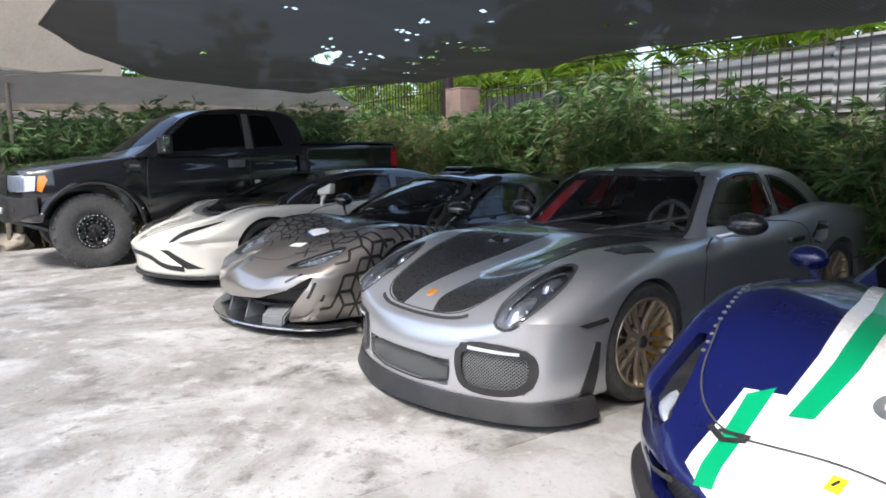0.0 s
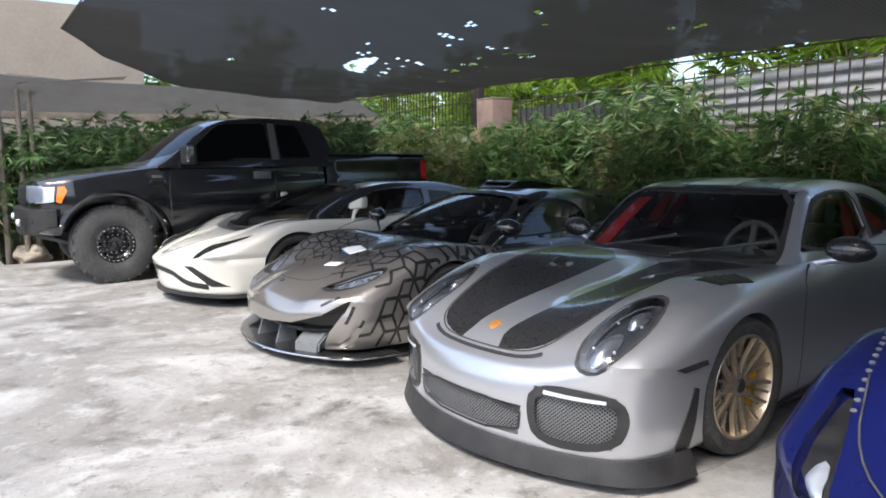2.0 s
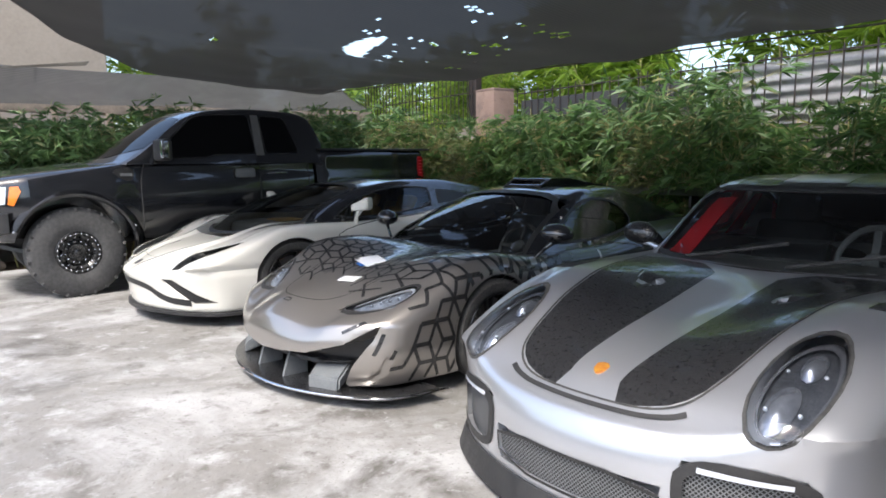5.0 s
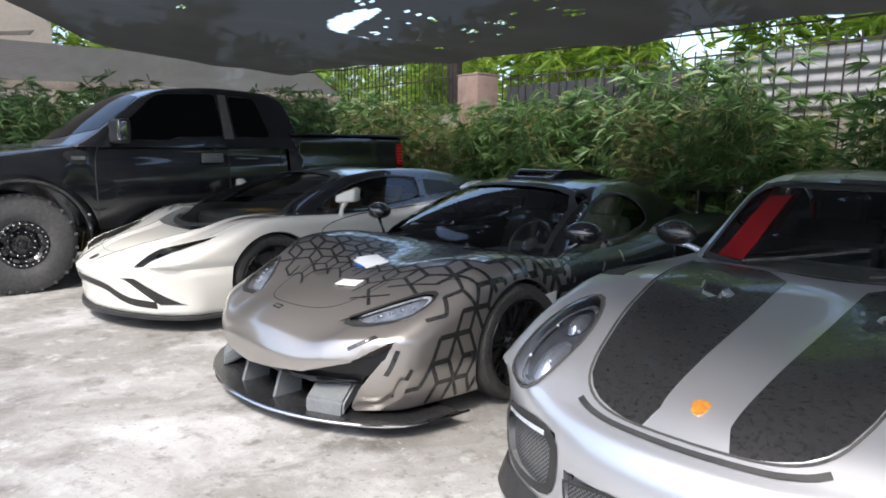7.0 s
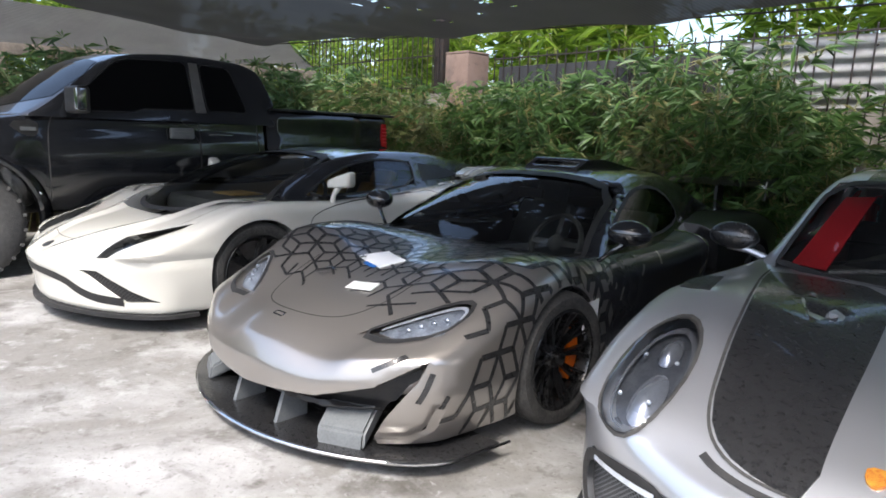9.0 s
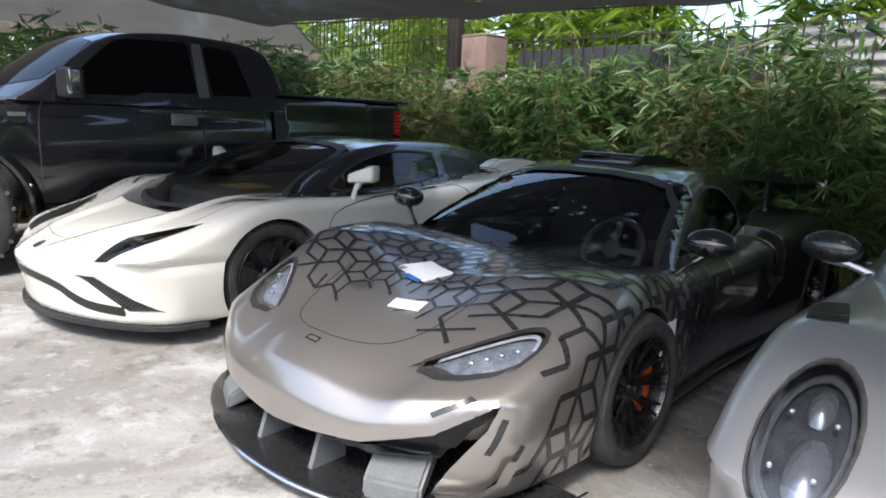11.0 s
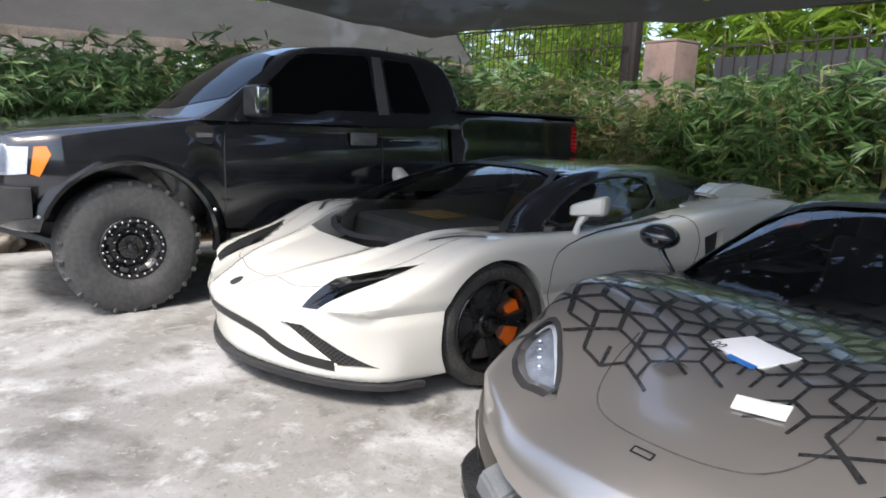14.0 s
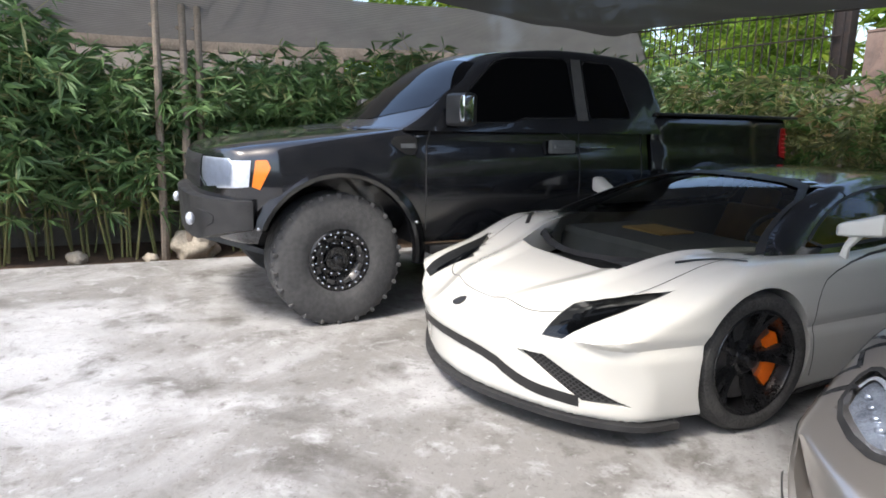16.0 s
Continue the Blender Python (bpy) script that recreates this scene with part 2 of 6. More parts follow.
def mesh_of(name, verts, faces, mat, sharp=35):
    me = bpy.data.meshes.new(name)
    me.from_pydata([tuple(v) for v in verts], [], [tuple(int(k) for k in f) for f in faces])
    me.polygons.foreach_set("use_smooth", [True] * len(me.polygons))
    me.set_sharp_from_angle(angle=radians(sharp))
    if mat:
        me.materials.append(mat)
    return me


def part_mesh(name, me, parent, label="", m=None):
    ob = new(name, me)
    ob.parent = parent
    if m is not None:
        ob.matrix_basis = m
    return tagged(ob, label)


def part(name, bm, mat, parent, label="", sharp=35, m=None):
    """Link a bmesh as one mesh object under a thing or a part."""
    bmesh.ops.recalc_face_normals(bm, faces=bm.faces)
    me = bpy.data.meshes.new(name)
    bm.to_mesh(me)
    bm.free()
    me.polygons.foreach_set("use_smooth", [True] * len(me.polygons))
    me.set_sharp_from_angle(angle=radians(sharp))
    me.materials.append(mat)
    return part_mesh(name, me, parent, label, m)


def solid(name, fn, lo, hi, cell, mat, parent, label="", sharp=35):
    v, q = surface(fn, lo, hi, cell)
    return part_mesh(name, mesh_of(name, v, q, mat, sharp), parent, label)


def thing(name, m, label, category, group=""):
    ob = new(name)
    ob.matrix_basis = m
    ob.empty_display_size = 0.2
    return tagged(ob, label, category, group)


def fall(fn, O, D, reach):
    """Where rays from O along D first enter fn, and the normal there; misses stay at their nearest approach."""
    k = np.linspace(0, reach, 140)
    f = np.stack([fn(*(O + D * s).T) for s in k], 1)
    inside = f < 0
    hit = inside.any(1)
    i = np.where(hit, inside.argmax(1), f.argmin(1))
    a, b = k[np.maximum(i - 1, 0)].copy(), k[i].copy()
    for _ in range(14):
        mid = (a + b) / 2
        neg = fn(*(O + D * mid[:, None]).T) < 0
        b, a = np.where(neg, mid, b), np.where(neg, a, mid)
    p = O + D * np.where(hit, b, k[i])[:, None]
    return p, slope(fn, p)


def aim(pts, axis, side=1):
    """Rays through points of a flat drawing: axis y takes (x, z) from the front, x takes (y, z) from that side, z takes (x, y) from above."""
    q = np.array(pts, float)
    O, D = np.zeros((len(q), 3)), np.zeros((len(q), 3))
    if axis == "y":
        O[:, 0], O[:, 2], O[:, 1], D[:, 1] = q[:, 0], q[:, 1], -1.6, 1
    elif axis == "x":
        O[:, 1], O[:, 2], O[:, 0], D[:, 0] = q[:, 0], q[:, 1], 1.5 * side, -side
    else:
        O[:, 0], O[:, 1], O[:, 2], D[:, 2] = q[:, 0], q[:, 1], 1.9, -1
    return O, D


def rounded(pts, n=2):
    p = np.array(pts, float)
    for _ in range(n):
        q = np.roll(p, -1, 0)
        p = np.stack([0.75 * p + 0.25 * q, 0.25 * p + 0.75 * q], 1).reshape(-1, 2)
    return p


def resample(p, step, closed=True):
    p = np.array(p, float)
    out = []
    for i in range(len(p) if closed else len(p) - 1):
        a, b = p[i], p[(i + 1) % len(p)]
        k = max(1, int(np.ceil(np.linalg.norm(b - a) / step)))
        out += [a + (b - a) * j / k for j in range(k)]
    if not closed:
        out.append(p[-1])
    return np.array(out)


def skin(name, fn, outline, axis, mat, parent, label="", off=0.003, thick=0.006, soft=2, step=0.03, rings=7, side=1, reach=3.0, core=None, dome=0.0):
    """A plate that lies on fn, cut to an outline drawn from one side."""
    edge = resample(rounded(outline, soft) if soft else outline, step)
    mid = np.array(core) if core is not None else edge.mean(0)
    n = len(edge)
    pts, lift = [], []
    for r in range(rings):
        s = 1 - r / rings
        pts.append(mid + (edge - mid) * s)
        lift += [dome * (1 - s * s)] * n
    pts = np.concatenate(pts + [mid[None]])
    lift = np.array(lift + [dome])
    p, g = fall(fn, *aim(pts, axis, side), reach)
    up, down = p + g * (off + lift)[:, None], p + g * (off - thick)
    N = len(p)
    faces = []
    for r in range(rings - 1):
        for i in range(n):
            j = (i + 1) % n
            faces.append((r * n + i, r * n + j, (r + 1) * n + j, (r + 1) * n + i))
    last = (rings - 1) * n
    faces += [(last + i, last + (i + 1) % n, N - 1) for i in range(n)]
    faces += [(N + i, N + (i + 1) % n, (i + 1) % n, i) for i in range(n)]
    v = np.concatenate([up, down[:n]])
    # turn the plate so that its faces look outwards
    a, b, c = (v[k] for k in faces[0][:3])
    if np.dot(np.cross(b - a, c - a), g[0]) < 0:
        faces = [f[::-1] for f in faces]
    return part_mesh(name, mesh_of(name, v, faces, mat, 40), parent, label)


def strips(name, fn, lines, mat, parent, label="", off=0.002, rays=None, axis="z", side=1, step=0.03, reach=3.0, closed=False, kind=""):
    """Narrow bands that lie on fn; lines holds (points, width) drawn from one side."""
    verts, faces = [], []
    for pts, width in lines:
        if not closed and len(pts) >= 5:
            q = np.array(pts, float)
            for _ in range(2):
                q = np.concatenate([q[:1], np.stack([0.75 * q[:-1] + 0.25 * q[1:], 0.25 * q[:-1] + 0.75 * q[1:]], 1).reshape(-1, 2), q[-1:]])
            pts = q
        c = resample(pts, step, closed)
        if closed:
            tang = np.roll(c, -1, 0) - np.roll(c, 1, 0)
        else:
            tang = np.gradient(c, axis=0)
        tang /= np.linalg.norm(tang, axis=1, keepdims=True) + 1e-9
        s = np.stack([-tang[:, 1], tang[:, 0]], 1) * width / 2
        both = np.concatenate([c + s, c - s])
        p, g = fall(fn, *(rays(both) if rays else aim(both, axis, side)), reach)
        p = p + g * off
        n, k = len(c), len(verts)
        verts += list(p)
        for i in range(n if closed else n - 1):
            j = (i + 1) % n
            f = (k + i, k + j, k + n + j, k + n + i)
            if np.dot(np.cross(p[j] - p[i], p[n + i] - p[i]), g[i]) < 0:
                f = f[::-1]
            faces.append(f)
    ob = part_mesh(name, mesh_of(name, verts, faces, mat, 60), parent, label)
    return tagged(ob, kind=kind)


def lathe(bm, profile, seg=48, axis="x"):
    """Turn (radius, along) pairs round the x axis."""
    rows = []
    for k in range(seg):
        a = 2 * math.pi * k / seg
        rows.append([bm.verts.new((x, r * math.cos(a), r * math.sin(a))) for r, x in profile])
    for k in range(seg):
        for i in range(len(profile) - 1):
            q, w = rows[k], rows[(k + 1) % seg]
            bm.faces.new((q[i], w[i], w[i + 1], q[i + 1]))
    return bm


def block(bm, x0, x1, y0, y1, z0, z1, m=None, bevel=0.0, seg=2):
    g = bmesh.ops.create_cube(bm, size=1.0)["verts"]
    for v in g:
        v.co = Vector(((x0 + x1) / 2 + v.co.x * (x1 - x0), (y0 + y1) / 2 + v.co.y * (y1 - y0), (z0 + z1) / 2 + v.co.z * (z1 - z0)))
    if bevel:
        r = bmesh.ops.bevel(bm, geom=[e for e in bm.edges if e.verts[0] in g], offset=bevel, segments=seg, affect="EDGES", profile=0.6)
        g = list({v for v in r["verts"]} | {v for v in g if v.is_valid})
    if m is not None:
        bmesh.ops.transform(bm, matrix=m, verts=g)
    return bm


def prism(bm, outline, x0, x1, m=None, axis="x"):
    """A flat outline (y, z) pulled out along x."""
    a = [bm.verts.new((x0, y, z)) for y, z in outline]
    b = [bm.verts.new((x1, y, z)) for y, z in outline]
    bm.faces.new(a), bm.faces.new(b[::-1])
    for i in range(len(a)):
        bm.faces.new((a[i], a[i - 1], b[i - 1], b[i]))
    if m is not None:
        bmesh.ops.transform(bm, matrix=m, verts=a + b)
    return bm


def tube(bm, pts, r, seg=8):
    """A round bar along a line of points."""
    pts = [Vector(p) for p in pts]
    rows = []
    for i, p in enumerate(pts):
        t = (pts[min(i + 1, len(pts) - 1)] - pts[max(i - 1, 0)]).normalized()
        u = t.orthogonal().normalized()
        w = t.cross(u)
        rr = r[i] if isinstance(r, (list, tuple)) else r
        rows.append([bm.verts.new(p + (u * math.cos(2 * math.pi * k / seg) + w * math.sin(2 * math.pi * k / seg)) * rr) for k in range(seg)])
    for q, w in zip(rows, rows[1:]):
        # line the rings up so that the bar does not twist
        sh = min(range(seg), key=lambda s: (w[s].co - q[0].co).length)
        w[:] = w[sh:] + w[:sh]
        for k in range(seg):
            bm.faces.new((q[k], q[(k + 1) % seg], w[(k + 1) % seg], w[k]))
    bm.faces.new(rows[0]), bm.faces.new(rows[-1])
    return bm


def blob(bm, x, y, z, a, b, c, m=None, u=20, v=12):
    g = bmesh.ops.create_uvsphere(bm, u_segments=u, v_segments=v, radius=1)["verts"]
    bmesh.ops.transform(bm, matrix=Matrix.Translation((x, y, z)) @ (m or Matrix()) @ Matrix.Diagonal((a, b, c, 1)), verts=g)
    return bm


def spoke(bm, ang, r0, r1, w0, w1, x0, x1, thick):
    """One tapered spoke from the hub to the rim, bowed from x0 to x1."""
    rows = []
    for k in range(5):
        t = k / 4
        r, w = r0 + (r1 - r0) * t, (w0 + (w1 - w0) * t) / 2
        x = x0 + (x1 - x0) * t * t
        c, s = math.cos(ang[0] + (ang[1] - ang[0]) * t), math.sin(ang[0] + (ang[1] - ang[0]) * t)
        q = []
        for du, dx in ((-w, -thick), (-w * 0.8, 0), (w * 0.8, 0), (w, -thick)):
            q.append(bm.verts.new((x + dx, r * c - du * s, r * s + du * c)))
        rows.append(q)
    for a, b in zip(rows, rows[1:]):
        for i in range(4):
            bm.faces.new((a[i], a[(i + 1) % 4], b[(i + 1) % 4], b[i]))
    bm.faces.new(rows[0]), bm.faces.new(rows[-1])


def wheel(car, at, R, rim, width, style, alloy, caliper, rubber=None, steer=0.0, proto=[]):
    """A road wheel with its outer face at x = 0: tyre, rim, brake disc, caliper and hub cap."""
    w = part_mesh("wheel", None, car, "", pose(*at, 0, 0, steer))
    h = R - rim
    tyre = [(rim - 0.005, -0.02), (rim + 0.008, -0.004), (rim + h * 0.35, 0.006), (rim + h * 0.75, 0.0), (R - 0.012, -0.018), (R, -0.045)]
    for k in range(4):
        x = -0.045 - (width - 0.09) * (k + 0.5) / 4
        g = (width - 0.09) / 8
        tyre += [(R + 0.001, x + g * 0.75), (R - 0.007, x + g * 0.6), (R - 0.007, x + g * 0.4), (R + 0.001, x + g * 0.25)]
    tyre += [(R, -width + 0.045), (R - 0.012, -width + 0.018), (rim + h * 0.5, -width), (rim - 0.005, -width + 0.02)]
    part("tyre", lathe(bmesh.new(), tyre, 64), rubber or RUBBER, w, "worn black road tyre", sharp=50)
    bm = bmesh.new()
    lathe(bm, [(rim + 0.004, -0.012), (rim - 0.002, -0.006), (rim - 0.012, -0.008), (rim - 0.02, -0.03), (rim - 0.03, -width + 0.03), (rim, -width + 0.02)], 64)
    if style == "ten":
        for k in range(10):
            a = 2 * math.pi * k / 10
            q = 0.10
            spoke(bm, (a - (q if k % 2 else -q) * 0.2, a + (q if k % 2 else -q)), 0.05, rim - 0.012, 0.034, 0.02, -0.035, -0.012, 0.022)
        for k in range(10):
            a = 2 * math.pi * (k + 0.5) / 10
            spoke(bm, (a, a), rim * 0.55, rim - 0.012, 0.014, 0.016, -0.04, -0.014, 0.018)
        lathe(bm, [(0.0, -0.032), (0.05, -0.032), (0.075, -0.045), (0.08, -0.08)], 40)
    elif style == "multi":
        for k in range(10):
            a = 2 * math.pi * k / 10
            spoke(bm, (a, a + 0.12), 0.045, rim - 0.012, 0.022, 0.014, -0.06, -0.012, 0.03)
            spoke(bm, (a, a - 0.12), 0.045, rim - 0.012, 0.022, 0.014, -0.06, -0.012, 0.03)
        lathe(bm, [(0.0, -0.055), (0.05, -0.055), (0.07, -0.075), (0.075, -0.12)], 40)
    elif style == "five":
        for k in range(5):
            a = 2 * math.pi * k / 5
            spoke(bm, (a, a + 0.17), 0.05, rim - 0.012, 0.07, 0.05, -0.07, -0.012, 0.04)
            spoke(bm, (a, a - 0.17), 0.05, rim - 0.012, 0.05, 0.035, -0.07, -0.012, 0.04)
        lathe(bm, [(0.0, -0.06), (0.06, -0.06), (0.09, -0.08), (0.095, -0.13)], 40)
    else:
        lathe(bm, [(0.0, -0.06), (0.085, -0.06), (0.1, -0.085), (0.135, -0.09), (0.15, -0.06), (rim * 0.86, -0.03), (rim * 0.9, -0.004), (rim - 0.01, -0.002), (rim + 0.006, -0.012)], 64)
    part("rim", bm, alloy, w, {"ten": "champagne gold forged ten-spoke rim", "bead": "matt black bead-lock rim"}.get(style, "gloss black alloy rim"), sharp=30)
    if style == "bead":
        bm = bmesh.new()
        for n, rr in ((24, rim - 0.022), (12, 0.115), (16, rim * 0.74)):
            for k in range(n):
                a = 2 * math.pi * (k + 0.3) / n
                blob(bm, (0.003 if rr > 0.19 else -0.045) if rr > 0.15 else -0.08, rr * math.cos(a), rr * math.sin(a), 0.009, 0.009, 0.009, u=8, v=5)
        tagged(part("rim_bolt", bm, CHROME, w, "bright steel ring bolts"), kind="stuff")
        bm = bmesh.new()
        for k in range(8):
            a = 2 * math.pi * (k + 0.5) / 8
            block(bm, -0.03, -0.017, 0.15, 0.18, -0.028, 0.028, pose(0, 0, 0, math.degrees(a), 0, 0), 0.004)
        tagged(part("rim_slot", bm, RUBBER, w, "dark slot ring"), kind="stuff")
    bm = bmesh.new()
    lathe(bm, [(0.06, -0.10), (rim * 0.8, -0.10), (rim * 0.8, -0.125), (0.06, -0.125)], 48)
    part("brake_disc", bm, STEEL, w)
    if caliper:
        bm = bmesh.new()
        r1, r0 = rim * 0.86, rim * 0.56
        arc = [radians(-38 + 76 * k / 8) for k in range(9)]
        prism(bm, [(r1 * math.cos(a), r1 * math.sin(a)) for a in arc] + [(r0 * math.cos(a), r0 * math.sin(a)) for a in arc[::-1]], -0.14, -0.075, pose(0, 0, 0, -8, 0, 0))
        part("brake_caliper", bm, caliper, w)
    bm = bmesh.new()
    lathe(bm, [(0.0, -0.018), (0.022, -0.018), (0.032, -0.024), (0.036, -0.04), (0.036, -0.06)], 24)
    part("hub_cap", bm, PLASTIC if style == "ten" else BLACK_ALLOY, w)
    return w


def four_wheels(car, half, base, R, rim, width, style, alloy, caliper, rubber=None, steer=0.0, rear=None):
    """Wheels at both axles: one is built, the others are copies."""
    one = wheel(car, (half, 0, R), R, rim, width, style, alloy, caliper, rubber, steer)
    for m in (pose(-half, 0, R, 0, 0, 180 + steer), pose(half + (rear or 0), base, R), pose(-half - (rear or 0), base, R, 0, 0, 180)):
        c = copy_thing(one, m)
        c.parent = car


def hull(y0, y1, zc, zf, xf, w, prof, nose, sweep, power, zb, k=0.12, kn=0.12, fallout=0.10, tp=2.0, tail=None, rsweep=0.15):
    """A car body below the windows: bonnet and wing heights, plan, flank and nose profiles, blended into one skin."""
    def fn(x, y, z):
        a = np.abs(x)
        W, C, FZ, FX = w(y), zc(y), zf(y), xf(y)
        t = np.clip(a / FX, 0, 1)
        b = t ** tp * (3 - 2 * t ** tp) if tp else t
        out = np.clip((a - FX) / np.maximum(W - FX, 0.03), 0, 2)
        top = z - (C + (FZ - C) * b - fallout * out * out)
        flank = a - W * prof(z)
        f = smax(top, flank, k)
        f = smax(f, nose(z) + sweep * (a / 0.95) ** power - y, kn)
        f = smax(f, y - (tail(z) if tail else y1) + rsweep * a * a, 0.1)
        return smax(f, zb(y) - z, 0.04)
    return fn


def arches(fn, spots, along, up, inner=0.55):
    """Cut wheel houses out of a body, round once the body has its final proportions."""
    def cut(x, y, z):
        f = fn(x, y, z)
        for y0, z0, r in spots:
            c = np.sqrt((along(y) - y0) ** 2 + (up(z) - z0) ** 2) - r
            f = np.maximum(f, -np.maximum(c, inner - np.abs(x)))
        return f
    return cut


def proportion(car, along, up, across=1.0):
    """Stretch a car's body, but not its wheels, to its true length, height and width."""
    def settle(ob, m):
        if ob.name.startswith(("wheel", "flare_bolt")):
            return
        m = m @ ob.matrix_basis
        if ob.type == "MESH":
            n = len(ob.data.vertices)
            co = np.empty(n * 3)
            ob.data.vertices.foreach_get("co", co)
            A, B = np.array(m), np.array(m.inverted())
            v = co.reshape(-1, 3) @ A[:3, :3].T + A[:3, 3]
            v = np.stack([v[:, 0] * across, along(v[:, 1]), up(v[:, 2])], 1)
            ob.data.vertices.foreach_set("co", (v @ B[:3, :3].T + B[:3, 3]).ravel())
            ob.data.update()
        for c in ob.children:
            settle(c, m)
    for c in car.children:
        settle(c, Matrix())


def glasshouse(roof, half, tumble, belt, curve_x, crown=0.06, k=0.08):
    """The upper cabin: roof line along y, half width at the belt, leaning sides and a screen that sweeps back."""
    def fn(x, y, z):
        a = np.abs(x)
        top = z - roof(y - curve_x * a * a) + crown * a * a
        flank = (a - half(y) + tumble * (z - belt)) * 0.93
        return smax(top * 0.8, flank, k)
    return fn


def bucket_seat(car, x, y, z, mat, name="seat", lean=18):
    bm = bmesh.new()
    block(bm, -0.24, 0.24, -0.25, 0.22, 0.0, 0.14, bevel=0.05, seg=3)
    s = part(name, bm, mat, car, m=pose(x, y, z))
    bm = bmesh.new()
    block(bm, -0.23, 0.23, -0.06, 0.06, 0.0, 0.42, bevel=0.05, seg=3)
    block(bm, -0.13, 0.13, -0.05, 0.05, 0.40, 0.57, bevel=0.045, seg=3)
    part("backrest", bm, mat, s, m=pose(0, 0.22, 0.08, -lean, 0, 0))
    return s


def steering_wheel(car, x, y, z, mat=None):
    bm = bmesh.new()
    pts = [(0.17 * math.cos(2 * math.pi * k / 28), 0, 0.17 * math.sin(2 * math.pi * k / 28)) for k in range(29)]
    tube(bm, pts, 0.016, 8)
    for a in (0, 180, 270):
        block(bm, 0.02, 0.165, -0.01, 0.01, -0.018, 0.018, pose(0, 0, 0, 0, a, 0), 0.004)
    blob(bm, 0, 0, 0, 0.055, 0.03, 0.055, u=14, v=8)
    part("steering_wheel", bm, mat or CABIN, car, m=pose(x, y, z, -22, 0, 0))

# ---- ground, walls, fence, shade nets ----
def concrete(name, base, pale, dark):
    """Poured concrete: broad pale blooms, dark damp stains, speckle and trowel relief."""
    m = bpy.data.materials.new(name)
    m.use_nodes = True
    nt = m.node_tree
    p = nt.nodes["Principled BSDF"]
    co = nt.nodes.new("ShaderNodeTexCoord")
    def field(scale, detail, lo, hi, warp=0.6):
        n, r = nt.nodes.new("ShaderNodeTexNoise"), nt.nodes.new("ShaderNodeMapRange")
        n.inputs["Scale"].default_value, n.inputs["Detail"].default_value, n.inputs["Distortion"].default_value = scale, detail, warp
        n.inputs["Roughness"].default_value = 0.65
        r.inputs["From Min"].default_value, r.inputs["From Max"].default_value = lo, hi
        nt.links.new(co.outputs["Object"], n.inputs["Vector"])
        nt.links.new(n.outputs["Fac"], r.inputs["Value"])
        return r.outputs[0]
    last = None
    for colour, f in ((pale, field(0.9, 8, 0.44, 0.62)), (dark, field(1.7, 10, 0.53, 0.68, 0.4)), (pale, field(4.0, 10, 0.55, 0.68, 0.3)),
                      (dark, field(7, 12, 0.57, 0.72, 0.2)), (pale, field(19, 8, 0.60, 0.72)), (dark, field(48, 6, 0.58, 0.72))):
        mix = nt.nodes.new("ShaderNodeMix")
        mix.data_type = "RGBA"
        mix.inputs["A"].default_value, mix.inputs["B"].default_value = (*base, 1), (*colour, 1)
        if last:
            nt.links.new(last, mix.inputs["A"])
        nt.links.new(f, mix.inputs["Factor"])
        last = mix.outputs["Result"]
    nt.links.new(last, p.inputs["Base Color"])
    rough = nt.nodes.new("ShaderNodeMapRange")
    rough.inputs["To Min"].default_value, rough.inputs["To Max"].default_value = 0.5, 0.85
    nt.links.new(field(2.3, 6, 0.4, 0.6), rough.inputs["Value"])
    nt.links.new(rough.outputs[0], p.inputs["Roughness"])
    b = nt.nodes.new("ShaderNodeBump")
    b.inputs["Strength"].default_value, b.inputs["Distance"].default_value = 0.25, 0.01
    nt.links.new(field(14, 10, 0.3, 0.7), b.inputs["Height"])
    nt.links.new(b.outputs[0], p.inputs["Normal"])
    return m


CONCRETE = concrete("concrete_floor", (0.215, 0.206, 0.192), (0.39, 0.387, 0.38), (0.105, 0.097, 0.085))
SMOOTH = concrete("smooth_concrete", (0.30, 0.293, 0.282), (0.385, 0.38, 0.375), (0.21, 0.197, 0.175))
WALL = concrete("old_render", (0.15, 0.135, 0.112), (0.22, 0.20, 0.178), (0.08, 0.07, 0.055))
PILLAR = concrete("pink_render", (0.15, 0.098, 0.076), (0.20, 0.14, 0.115), (0.08, 0.06, 0.05))
SOIL = material("soil", (0.12, 0.075, 0.045), 0.95, vary=0.9, scale=3.0, second=(0.05, 0.035, 0.022), bump=0.8, bump_scale=18)
ROCK = material("pale_rock", (0.46, 0.40, 0.31), 0.9, vary=0.8, scale=5.0, bump=0.7, bump_scale=14)
IRON = material("fence_iron", (0.018, 0.018, 0.018), 0.6, 0.4, vary=0.6, scale=15, second=(0.06, 0.035, 0.025))
ZINC = material("corrugated_zinc", (0.50, 0.51, 0.52), 0.45, 0.35, vary=0.6, scale=1.5, second=(0.30, 0.28, 0.26), rough_vary=0.15)
TIMBER = material("weathered_timber", (0.26, 0.21, 0.16), 0.85, vary=0.8, scale=6.0, bump=0.4, bump_scale=30)
ROPE = material("rope", (0.10, 0.09, 0.075), 0.9, vary=0.4)


